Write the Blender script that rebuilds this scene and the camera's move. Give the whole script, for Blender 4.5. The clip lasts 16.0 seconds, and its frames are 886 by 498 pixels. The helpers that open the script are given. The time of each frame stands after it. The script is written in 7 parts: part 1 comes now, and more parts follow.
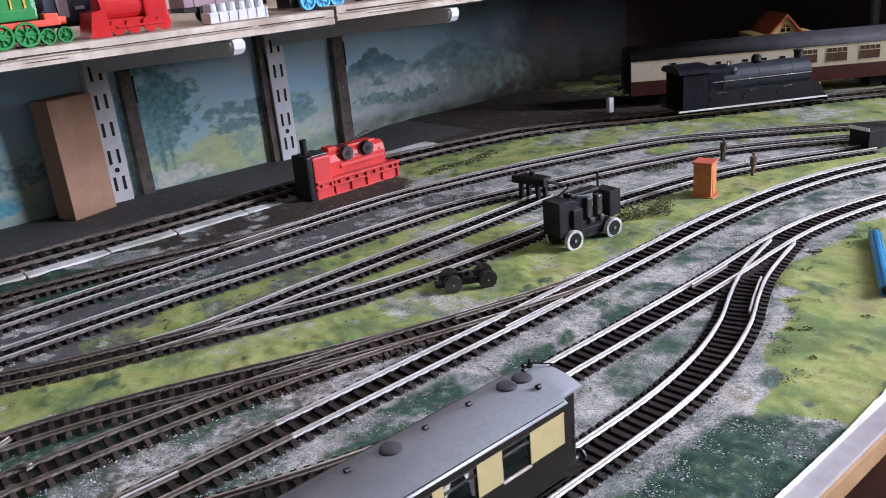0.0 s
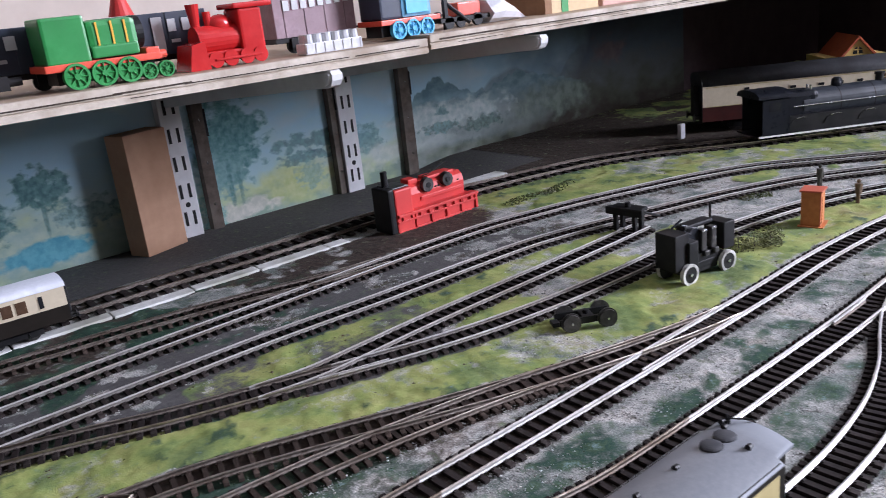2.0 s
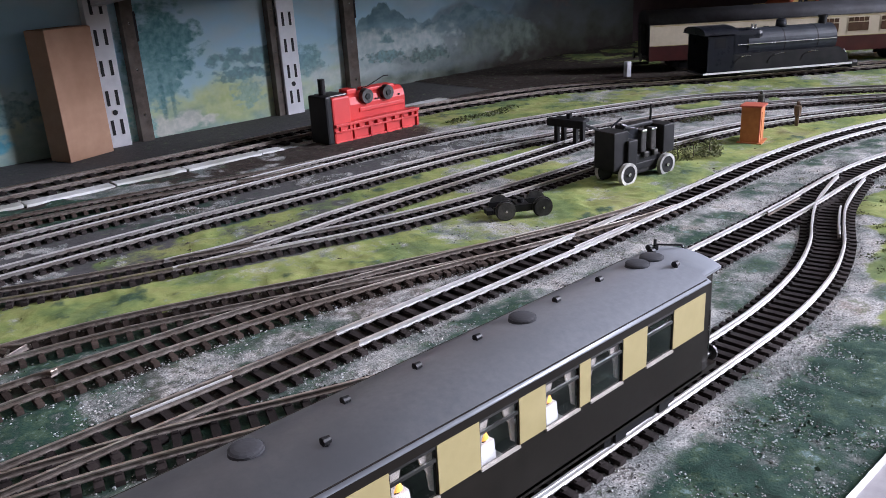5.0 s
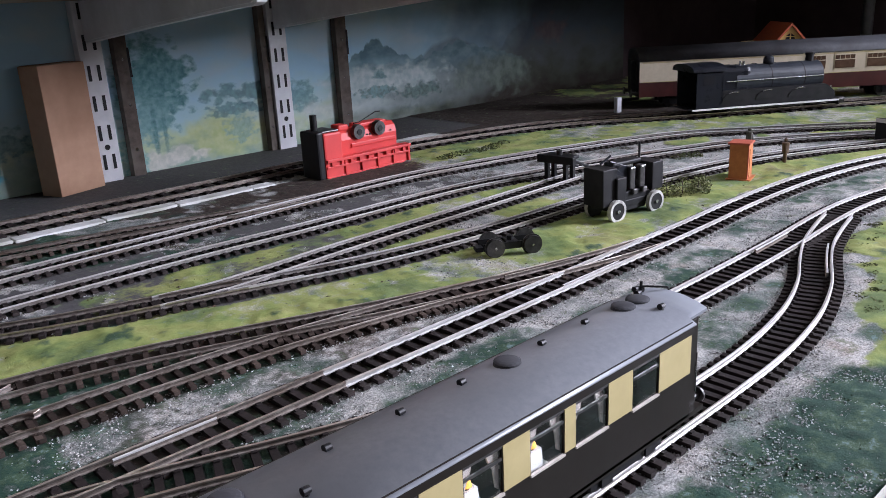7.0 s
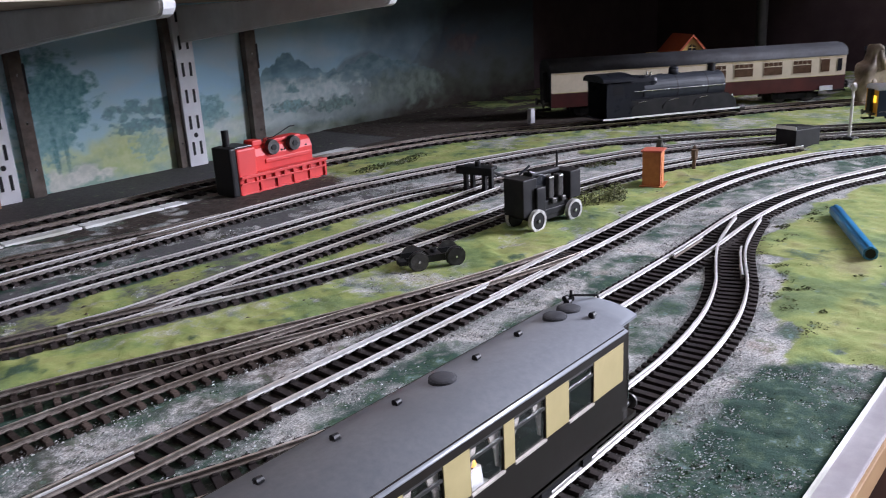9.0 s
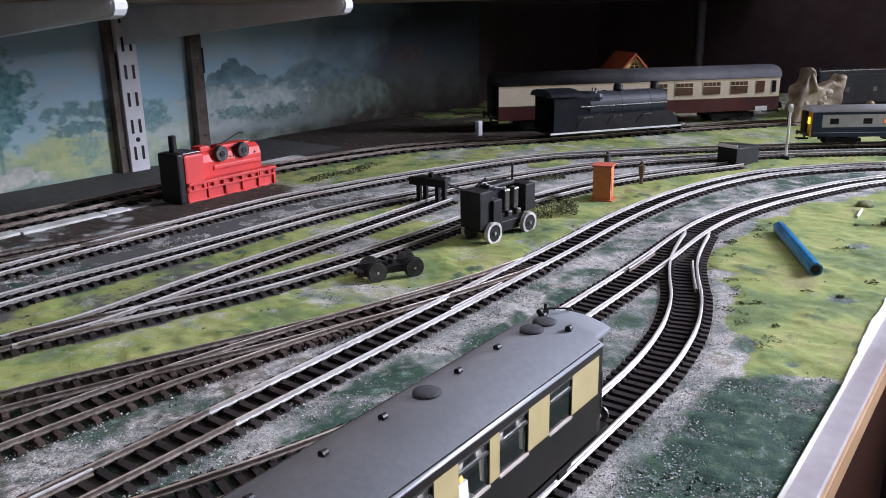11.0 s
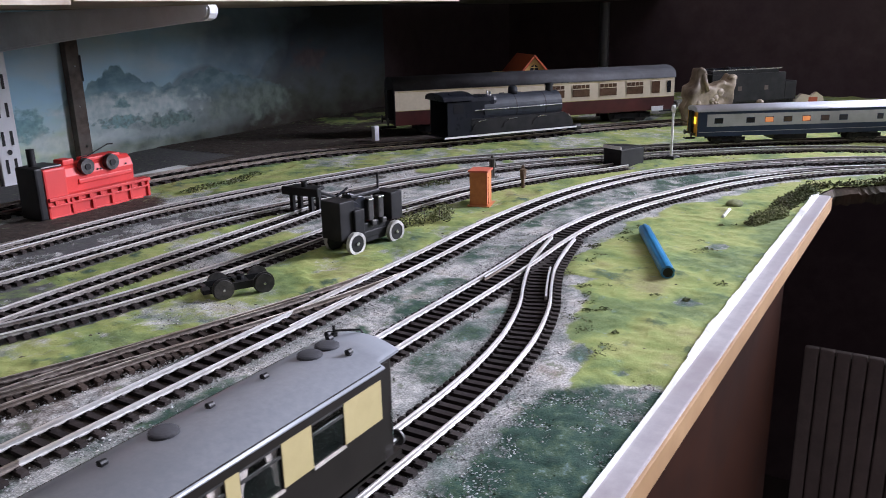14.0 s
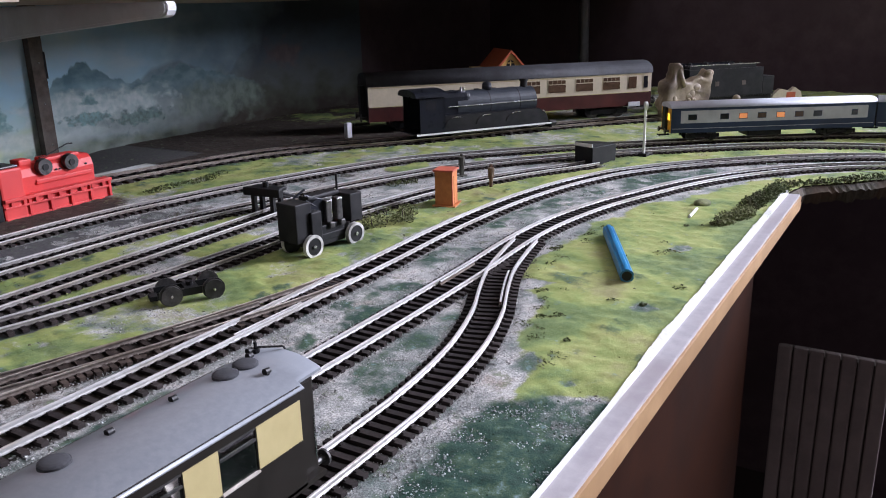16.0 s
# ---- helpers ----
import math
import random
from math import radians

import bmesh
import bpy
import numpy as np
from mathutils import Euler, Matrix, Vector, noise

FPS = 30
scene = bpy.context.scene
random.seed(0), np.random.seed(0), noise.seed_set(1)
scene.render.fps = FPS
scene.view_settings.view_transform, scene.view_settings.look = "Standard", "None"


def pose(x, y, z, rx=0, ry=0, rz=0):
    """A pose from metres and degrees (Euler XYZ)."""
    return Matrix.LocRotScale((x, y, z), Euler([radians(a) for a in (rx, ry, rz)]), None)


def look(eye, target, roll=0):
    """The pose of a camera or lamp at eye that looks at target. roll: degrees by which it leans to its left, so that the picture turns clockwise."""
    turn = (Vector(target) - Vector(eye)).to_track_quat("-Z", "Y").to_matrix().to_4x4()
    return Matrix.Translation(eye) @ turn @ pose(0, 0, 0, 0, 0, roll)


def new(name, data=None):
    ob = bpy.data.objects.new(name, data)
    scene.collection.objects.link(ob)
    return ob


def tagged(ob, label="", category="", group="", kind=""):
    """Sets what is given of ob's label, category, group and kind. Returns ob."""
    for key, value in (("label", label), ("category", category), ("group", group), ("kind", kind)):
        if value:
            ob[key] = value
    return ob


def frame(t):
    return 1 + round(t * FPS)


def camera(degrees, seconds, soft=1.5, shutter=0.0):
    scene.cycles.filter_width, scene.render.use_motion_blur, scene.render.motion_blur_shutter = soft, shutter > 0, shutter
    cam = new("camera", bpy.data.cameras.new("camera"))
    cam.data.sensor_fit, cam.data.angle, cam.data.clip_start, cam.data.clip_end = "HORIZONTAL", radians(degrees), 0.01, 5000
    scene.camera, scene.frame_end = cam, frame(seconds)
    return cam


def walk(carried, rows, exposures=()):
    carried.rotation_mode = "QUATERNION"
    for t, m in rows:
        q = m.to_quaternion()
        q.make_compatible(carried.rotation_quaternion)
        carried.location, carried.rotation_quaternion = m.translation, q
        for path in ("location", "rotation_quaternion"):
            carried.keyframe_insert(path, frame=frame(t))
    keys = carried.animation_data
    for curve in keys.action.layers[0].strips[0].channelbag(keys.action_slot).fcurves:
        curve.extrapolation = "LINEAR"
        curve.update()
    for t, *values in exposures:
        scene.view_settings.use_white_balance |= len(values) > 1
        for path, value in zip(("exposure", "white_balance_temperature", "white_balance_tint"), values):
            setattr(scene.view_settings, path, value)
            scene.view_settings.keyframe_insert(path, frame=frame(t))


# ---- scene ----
cam = camera(57.7, 16.0, 0.8, 0.4)
METRES, EYE, TILT, LEAN, TURN = 0.3476, 0.2300, 0.0, 0.0, -39.3
ROWS = [
    (0.0, 0.0, 0.0, 0.0, -1.8, -19.96, 4.97),
    (0.5, -0.03, 0.0184, 0.0041, -1.16, -19.82, 5.06),
    (1.0, -0.0617, 0.0405, 0.0099, -1.36, -19.41, 5.12),
    (1.5, -0.1214, 0.0541, 0.0172, -1.53, -18.81, 5.69),
    (2.0, -0.1874, 0.0891, 0.0097, -0.59, -17.92, 6.0),
    (2.5, -0.2426, 0.1152, -0.0079, 0.35, -17.12, 5.8),
    (3.0, -0.273, 0.1269, -0.0389, 0.98, -16.09, 4.58),
    (3.5, -0.2344, 0.1088, -0.122, -0.46, -18.18, 3.61),
    (4.0, -0.1942, 0.0977, -0.1768, -2.41, -20.61, 2.97),
    (6.5, -0.1651, 0.0814, -0.1852, -4.12, -17.84, 3.38),
    (7.0, -0.1632, 0.0872, -0.1732, -3.92, -17.53, 2.86),
    (7.5, -0.1585, 0.0956, -0.1715, -4.24, -17.68, 2.99),
    (8.0, -0.1662, 0.1001, -0.1747, -5.17, -17.7, 2.18),
    (8.5, -0.1744, 0.1098, -0.1805, -7.37, -17.48, 2.98),
    (9.0, -0.1729, 0.1093, -0.1777, -10.15, -16.91, 2.92),
    (9.5, -0.1852, 0.1122, -0.1779, -11.55, -14.03, 3.45),
    (12.0, -0.2376, 0.15, -0.1673, -16.96, -17.64, -0.23),
    (12.5, -0.2415, 0.1728, -0.1617, -18.43, -16.57, 0.18),
    (13.0, -0.1879, 0.1658, -0.186, -17.61, -18.03, 0.53),
    (13.5, -0.103, 0.1398, -0.1786, -18.13, -18.18, 0.53),
    (14.0, -0.0434, 0.1171, -0.1721, -18.84, -16.29, 1.36),
    (14.5, -0.0017, 0.1155, -0.1737, -19.34, -18.05, 0.94),
    (15.0, 0.0258, 0.1316, -0.1727, -19.79, -17.97, 1.32),
    (15.5, 0.0375, 0.1286, -0.1688, -19.94, -17.82, 0.92),
    (16.0, 0.0305, 0.1294, -0.1632, -19.55, -16.81, 1.39),
]
walk(cam, [(t, pose(0, 0, EYE, TILT, LEAN, TURN) @ pose(METRES * x, METRES * y, METRES * z, 90 + pitch, roll, yaw)) for t, x, y, z, yaw, pitch, roll in ROWS])

# ---- world and light ----
scene.view_settings.exposure = 0.0
world = bpy.data.worlds.new("world")
scene.world = world
world.use_nodes = True
wn = world.node_tree.nodes
sky = wn.new("ShaderNodeTexSky")
sky.sky_type, sky.sun_disc, sky.sun_elevation, sky.sun_rotation = "NISHITA", False, radians(35), radians(110)
world.node_tree.links.new(sky.outputs[0], wn["Background"].inputs[0])
wn["Background"].inputs[1].default_value = 0.12

WIN_X, WIN_Y0, WIN_Y1, WIN_Z0, WIN_Z1 = 2.40, -1.60, -0.48, 0.40, 1.70
lamp = bpy.data.lights.new("window_daylight", "AREA")
lamp.shape, lamp.size, lamp.size_y, lamp.energy, lamp.color = "RECTANGLE", WIN_Y1 - WIN_Y0, WIN_Z1 - WIN_Z0, 308.0, (0.80, 0.82, 1.0)
new("window_daylight", lamp).matrix_world = look((WIN_X + 0.01, (WIN_Y0 + WIN_Y1) / 2, (WIN_Z0 + WIN_Z1) / 2), (0.5, 0.45, 0.45))


# ---- materials ----
def surf(name, c1, c2, scale=200.0, rough=0.6, metal=0.0, bump=0.15, big=None, bigscale=12.0, vary=0.0, spec=0.5, coat=0.0):
    """A two-scale mottled surface: fine grain between c1 and c2, large patches towards big, and fine relief."""
    m = bpy.data.materials.new(name)
    m.use_nodes = True
    nt = m.node_tree
    N, L = nt.nodes, nt.links
    b = N["Principled BSDF"]
    tc = N.new("ShaderNodeTexCoord")
    n1 = N.new("ShaderNodeTexNoise")
    n1.inputs["Scale"].default_value, n1.inputs["Detail"].default_value, n1.inputs["Roughness"].default_value = scale, 6, 0.65
    L.new(tc.outputs["Object"], n1.inputs["Vector"])
    r = N.new("ShaderNodeValToRGB")
    r.color_ramp.elements[0].position, r.color_ramp.elements[1].position = 0.32, 0.68
    r.color_ramp.elements[0].color, r.color_ramp.elements[1].color = (*c1, 1), (*c2, 1)
    L.new(n1.outputs["Fac"], r.inputs["Fac"])
    col = r.outputs["Color"]
    if big:
        n2 = N.new("ShaderNodeTexNoise")
        n2.inputs["Scale"].default_value, n2.inputs["Detail"].default_value = bigscale, 4
        L.new(tc.outputs["Object"], n2.inputs["Vector"])
        r2 = N.new("ShaderNodeValToRGB")
        r2.color_ramp.elements[0].position, r2.color_ramp.elements[1].position = 0.45, 0.72
        L.new(n2.outputs["Fac"], r2.inputs["Fac"])
        mx = N.new("ShaderNodeMixRGB")
        mx.inputs[2].default_value = (*big, 1)
        L.new(r2.outputs["Color"], mx.inputs[0])
        L.new(col, mx.inputs[1])
        col = mx.outputs[0]
    if vary:
        oi = N.new("ShaderNodeObjectInfo")
        hs = N.new("ShaderNodeHueSaturation")
        mr = N.new("ShaderNodeMapRange")
        mr.inputs[3].default_value, mr.inputs[4].default_value = 1 - vary, 1 + vary
        L.new(oi.outputs["Random"], mr.inputs[0])
        L.new(mr.outputs[0], hs.inputs["Value"])
        L.new(col, hs.inputs["Color"])
        col = hs.outputs[0]
    L.new(col, b.inputs["Base Color"])
    b.inputs["Metallic"].default_value = metal
    b.inputs["Specular IOR Level"].default_value = spec
    b.inputs["Coat Weight"].default_value = coat
    mr2 = N.new("ShaderNodeMapRange")
    mr2.inputs[3].default_value, mr2.inputs[4].default_value = max(0.03, rough - 0.12), min(1, rough + 0.12)
    L.new(n1.outputs["Fac"], mr2.inputs[0])
    L.new(mr2.outputs[0], b.inputs["Roughness"])
    if bump:
        bp = N.new("ShaderNodeBump")
        bp.inputs["Strength"].default_value, bp.inputs["Distance"].default_value = bump, 0.0006
        L.new(n1.outputs["Fac"], bp.inputs["Height"])
        L.new(bp.outputs[0], b.inputs["Normal"])
    return m


def per_grain(m, lo, hi):
    """Lets every loose grain of one mesh have its own lightness."""
    N, L = m.node_tree.nodes, m.node_tree.links
    old = N["Principled BSDF"].inputs["Base Color"].links[0].from_socket
    g, r, h = N.new("ShaderNodeNewGeometry"), N.new("ShaderNodeMapRange"), N.new("ShaderNodeHueSaturation")
    r.inputs[3].default_value, r.inputs[4].default_value = lo, hi
    L.new(g.outputs["Random Per Island"], r.inputs[0])
    L.new(r.outputs[0], h.inputs["Value"])
    L.new(old, h.inputs["Color"])
    L.new(h.outputs[0], N["Principled BSDF"].inputs["Base Color"])


def glow(name, c, strength):
    m = bpy.data.materials.new(name)
    m.use_nodes = True
    b = m.node_tree.nodes["Principled BSDF"]
    b.inputs["Base Color"].default_value = (*c, 1)
    b.inputs["Emission Color"].default_value, b.inputs["Emission Strength"].default_value = (*c, 1), strength
    return m


M_RAIL = surf("nickel_rail", (0.80, 0.79, 0.78), (0.90, 0.89, 0.88), 300, 0.38, 0.68, 0.05, (0.55, 0.49, 0.43), 9)
M_RAIL_DULL = surf("tarnished_rail", (0.60, 0.53, 0.47), (0.80, 0.73, 0.66), 350, 0.32, 1.0, 0.10, (0.20, 0.14, 0.10), 14)
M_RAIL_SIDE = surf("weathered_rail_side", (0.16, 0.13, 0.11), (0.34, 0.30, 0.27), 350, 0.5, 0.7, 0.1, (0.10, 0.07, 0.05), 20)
# Bright and dim copies of one rail side: window light put into the colour.
M_RAIL_LIT = surf("lit_rail_side", (0.55, 0.54, 0.52), (0.74, 0.73, 0.71), 350, 0.40, 0.7, 0.1, (0.42, 0.38, 0.34), 20)
M_RAIL_BASE = surf("dim_rail_base", (0.24, 0.22, 0.21), (0.42, 0.40, 0.38), 350, 0.45, 0.8, 0.1, (0.20, 0.16, 0.13), 20)
M_SLEEPER = surf("sleeper_plastic", (0.009, 0.006, 0.006), (0.022, 0.016, 0.015), 500, 0.75, 0, 0.3, (0.036, 0.028, 0.026), 25, 0.3, spec=0.22)
M_SLEEPER_W = surf("weathered_sleeper", (0.015, 0.010, 0.008), (0.040, 0.028, 0.023), 500, 0.82, 0, 0.4, (0.075, 0.055, 0.045), 40, 0.4, spec=0.18)
M_WOOD_EDGE = surf("pine_edge", (0.34, 0.20, 0.095), (0.46, 0.29, 0.145), 60, 0.5, 0, 0.1, (0.28, 0.165, 0.08), 8)
M_TRIM = surf("grey_painted_trim", (0.34, 0.32, 0.34), (0.44, 0.42, 0.43), 120, 0.35, 0, 0.1, (0.28, 0.24, 0.25), 9)
M_WHITE_EDGE = surf("chipped_white_plaster", (0.55, 0.55, 0.54), (0.78, 0.78, 0.76), 160, 0.8, 0, 0.5, (0.30, 0.30, 0.24), 20)
# Brown ply; the shade below the board is put into this dark colour.
M_LEG = surf("shade_dark_plywood", (0.019, 0.0062, 0.0030), (0.030, 0.0100, 0.0048), 40, 0.8, 0, 0.1, (0.012, 0.005, 0.003), 9, spec=0.05)
M_DARKWALL = surf("dark_brown_wall", (0.062, 0.042, 0.046), (0.084, 0.060, 0.065), 30, 0.9, 0, 0.1, (0.052, 0.036, 0.040), 4, spec=0.15)
M_ROOM = surf("room_plaster", (0.13, 0.11, 0.10), (0.18, 0.16, 0.145), 30, 0.9, 0, 0.1, (0.11, 0.095, 0.085), 4)
# Pale enough to act as a reflector above the layout.
M_CEILING = surf("bounce_ceiling", (0.42, 0.42, 0.42), (0.48, 0.48, 0.48), 30, 0.9, 0, 0.1, (0.39, 0.38, 0.37), 4)
M_FLOOR = surf("dark_carpet", (0.02, 0.015, 0.013), (0.04, 0.03, 0.026), 300, 0.95, 0, 0.5, (0.016, 0.012, 0.011), 6, spec=0.1)
M_CREAMBOARD = surf("grey_brown_slats", (0.19, 0.155, 0.145), (0.25, 0.205, 0.19), 40, 0.7, 0, 0.05, (0.26, 0.21, 0.20), 5, spec=0.2)
M_SHELF = surf("pine_shelf", (0.34, 0.25, 0.17), (0.46, 0.36, 0.27), 70, 0.6, 0, 0.2, (0.40, 0.29, 0.20), 15)
M_SHELF_EDGE = surf("bare_ply_edge", (0.42, 0.35, 0.28), (0.62, 0.55, 0.47), 90, 0.7, 0, 0.3, (0.30, 0.23, 0.17), 25)
M_GAP = surf("dark_gap", (0.03, 0.022, 0.016), (0.07, 0.05, 0.035), 200, 0.9)
M_WHITE_METAL = surf("white_enamelled_steel", (0.66, 0.66, 0.68), (0.76, 0.76, 0.78), 80, 0.35, 0, 0.04, (0.58, 0.57, 0.58), 18)
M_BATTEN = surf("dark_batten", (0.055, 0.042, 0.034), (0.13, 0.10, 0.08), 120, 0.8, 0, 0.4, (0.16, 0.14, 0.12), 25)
M_CARD = surf("brown_block", (0.44, 0.25, 0.155), (0.52, 0.31, 0.20), 60, 0.7, 0, 0.1, (0.33, 0.165, 0.09), 10)
M_BLACK = surf("satin_black", (0.005, 0.005, 0.006), (0.011, 0.011, 0.012), 250, 0.50, 0, 0.08, (0.018, 0.017, 0.018), 60, spec=0.28)
M_BLACK_GLOSS = surf("black_enamel", (0.009, 0.010, 0.014), (0.015, 0.017, 0.022), 90, 0.30, 0, 0.0, (0.018, 0.02, 0.027), 30, spec=0.22)
# Lighter copy of the black enamel: the boiler's highlight is in its colour.
M_BOILER = surf("lit_black_boiler", (0.020, 0.024, 0.031), (0.034, 0.040, 0.050), 120, 0.42, 0, 0.06, (0.045, 0.050, 0.060), 35, spec=0.4)
M_CAST = surf("dark_cast_metal", (0.05, 0.048, 0.048), (0.12, 0.115, 0.11), 300, 0.4, 0.6, 0.15, (0.03, 0.028, 0.028), 60)
M_STEEL = surf("bright_steel", (0.55, 0.55, 0.56), (0.75, 0.75, 0.76), 200, 0.25, 1.0, 0.04)
M_RED = surf("red_plastic", (0.56, 0.032, 0.030), (0.66, 0.048, 0.040), 120, 0.52, 0, 0.05, (0.50, 0.03, 0.03), 30)
M_RED_GLOSS = surf("glossy_red_plastic", (0.44, 0.016, 0.018), (0.52, 0.022, 0.022), 120, 0.22, 0, 0.03, (0.56, 0.02, 0.022), 30)
M_ROOF = surf("grey_coach_roof", (0.20, 0.213, 0.236), (0.245, 0.258, 0.280), 400, 0.33, 0, 0.04, (0.175, 0.185, 0.205), 25)
M_ROOF_DARK = surf("matt_dark_roof", (0.040, 0.041, 0.046), (0.066, 0.067, 0.074), 180, 0.62, 0, 0.1, (0.030, 0.028, 0.030), 25, spec=0.25)
M_ROOF_PALE = surf("pale_coach_roof", (0.48, 0.50, 0.56), (0.60, 0.62, 0.68), 200, 0.40, 0, 0.05, (0.42, 0.43, 0.48), 25)
M_UMBER = surf("umber_paint", (0.012, 0.010, 0.008), (0.019, 0.015, 0.012), 150, 0.4, 0, 0.04, (0.016, 0.013, 0.011), 20, spec=0.25)
M_CREAM = surf("cream_paint", (0.42, 0.345, 0.165), (0.47, 0.39, 0.19), 150, 0.5, 0, 0.04, (0.39, 0.32, 0.15), 30)
M_CREAM2 = surf("pale_cream_paint", (0.52, 0.45, 0.33), (0.60, 0.52, 0.39), 150, 0.45, 0, 0.04, (0.54, 0.46, 0.34), 20)
M_MAROON = surf("maroon_paint", (0.036, 0.009, 0.008), (0.055, 0.013, 0.011), 150, 0.4, 0, 0.04, (0.09, 0.018, 0.016), 20)
M_BLUE = surf("rail_blue_paint", (0.014, 0.032, 0.075), (0.022, 0.046, 0.10), 150, 0.4, 0, 0.04, (0.012, 0.026, 0.06), 20)
M_PALEGREY = surf("pale_grey_paint", (0.50, 0.51, 0.52), (0.60, 0.61, 0.62), 150, 0.45, 0, 0.03, (0.36, 0.36, 0.36), 20)
M_YELLOW = surf("yellow_paint", (0.72, 0.36, 0.03), (0.80, 0.42, 0.05), 150, 0.45, 0, 0.03)
M_GLASS = surf("dark_window_glass", (0.012, 0.012, 0.014), (0.022, 0.022, 0.026), 60, 0.10, 0, 0.0)
M_WARMGLASS = surf("brown_window_glass", (0.06, 0.035, 0.022), (0.12, 0.07, 0.045), 90, 0.14, 0, 0.0)
M_CURTAIN = surf("pale_curtain", (0.40, 0.36, 0.32), (0.55, 0.50, 0.45), 300, 0.9)
M_LAMPGLOW = glow("table_lamp_glow", (1.0, 0.42, 0.07), 1.1)
M_CABGLOW = glow("cab_light_glow", (1.0, 0.62, 0.05), 1.6)
M_WINGLOW = glow("saloon_light_glow", (0.85, 0.30, 0.11), 0.5)
M_WHITE = surf("white_plastic", (0.72, 0.72, 0.70), (0.80, 0.80, 0.78), 120, 0.4, 0, 0.03, (0.64, 0.64, 0.62), 30)
M_HUT = surf("orange_brown_hut", (0.46, 0.15, 0.045), (0.58, 0.21, 0.07), 200, 0.6, 0, 0.15, (0.38, 0.11, 0.035), 60)
M_HUTROOF = surf("red_hut_roof", (0.42, 0.085, 0.05), (0.52, 0.12, 0.07), 200, 0.6, 0, 0.1)
M_BLUEROD = surf("blue_plastic_tube", (0.018, 0.16, 0.33), (0.03, 0.22, 0.42), 150, 0.35, 0, 0.04, (0.02, 0.12, 0.26), 40)
M_BUSH = surf("scatter_foliage", (0.030, 0.045, 0.014), (0.11, 0.135, 0.042), 900, 0.95, 0, 0.3, (0.06, 0.05, 0.02), 60)
M_HEDGEPALE = surf("dry_hedge", (0.10, 0.115, 0.045), (0.26, 0.27, 0.13), 700, 0.95, 0, 0.2, (0.05, 0.055, 0.02), 50)
M_TUFT = surf("static_grass", (0.09, 0.12, 0.035), (0.22, 0.255, 0.085), 600, 0.9, 0, 0.0, (0.16, 0.15, 0.045), 18)
M_DARKTUFT = surf("dark_green_scatter", (0.012, 0.034, 0.020), (0.045, 0.080, 0.048), 700, 0.9, 0, 0.0, (0.03, 0.05, 0.025), 30)
M_GRAVEL = surf("pale_ballast", (0.25, 0.25, 0.25), (0.46, 0.46, 0.45), 420, 0.85, 0, 0.2, (0.42, 0.40, 0.38), 40)
per_grain(M_GRAVEL, 0.22, 1.5)
per_grain(M_TUFT, 0.5, 1.5)
M_LITTER = surf("dark_litter", (0.020, 0.016, 0.010), (0.075, 0.062, 0.035), 500, 0.9, 0, 0.0, (0.10, 0.055, 0.03), 30)
per_grain(M_LITTER, 0.5, 1.8)
M_TYRE = surf("worn_white_tyre", (0.46, 0.45, 0.42), (0.66, 0.65, 0.62), 300, 0.7, 0, 0.1, (0.16, 0.15, 0.14), 90)
M_FLECK = surf("white_fleck", (0.36, 0.40, 0.40), (0.60, 0.63, 0.63), 420, 0.8)
per_grain(M_FLECK, 0.25, 1.25)
M_FIGBROWN = surf("painted_figure", (0.09, 0.055, 0.032), (0.16, 0.10, 0.06), 500, 0.6, 0, 0.1)
M_FIGGREEN = surf("dark_figure", (0.035, 0.032, 0.024), (0.075, 0.07, 0.05), 500, 0.6, 0, 0.1)
M_STATUE = surf("glazed_ornament", (0.15, 0.11, 0.07), (0.36, 0.29, 0.21), 70, 0.5, 0, 0.1, (0.045, 0.026, 0.017), 26)
M_HOUSEWALL = surf("yellow_wall", (0.66, 0.46, 0.14), (0.74, 0.54, 0.19), 150, 0.6, 0, 0.08)
M_HOUSEROOF = surf("orange_tile_roof", (0.40, 0.075, 0.03), (0.50, 0.11, 0.04), 150, 0.6, 0, 0.2)
M_GREEN = surf("green_plastic", (0.022, 0.22, 0.055), (0.034, 0.28, 0.075), 120, 0.35, 0, 0.04, (0.018, 0.18, 0.045), 30)
M_ORANGERED = surf("orange_red_plastic", (0.66, 0.075, 0.04), (0.74, 0.10, 0.06), 120, 0.35, 0, 0.04)
M_NAVY = surf("navy_wagon_paint", (0.016, 0.024, 0.045), (0.028, 0.038, 0.065), 150, 0.5, 0, 0.06, (0.03, 0.035, 0.05), 30)
M_LILAC = surf("faded_maroon_wagon", (0.24, 0.16, 0.18), (0.34, 0.24, 0.27), 120, 0.6, 0, 0.08, (0.20, 0.13, 0.14), 30)
M_SKYBLUE = surf("sky_blue_plastic", (0.05, 0.36, 0.62), (0.08, 0.44, 0.70), 120, 0.35, 0, 0.04)
M_LTBLUE = surf("light_blue_plastic", (0.12, 0.34, 0.52), (0.17, 0.40, 0.58), 120, 0.35, 0, 0.04)
M_CLEAR = surf("translucent_plastic", (0.52, 0.53, 0.56), (0.68, 0.69, 0.72), 160, 0.2, 0, 0.05)
M_PAPER = surf("white_paper", (0.62, 0.62, 0.66), (0.72, 0.72, 0.76), 40, 0.7, 0, 0.05, (0.5, 0.5, 0.55), 20)
M_PINK = surf("pink_card", (0.58, 0.36, 0.31), (0.66, 0.42, 0.37), 90, 0.7, 0, 0.05)
M_BUFF = surf("buff_card", (0.56, 0.42, 0.24), (0.64, 0.50, 0.30), 90, 0.7, 0, 0.05)
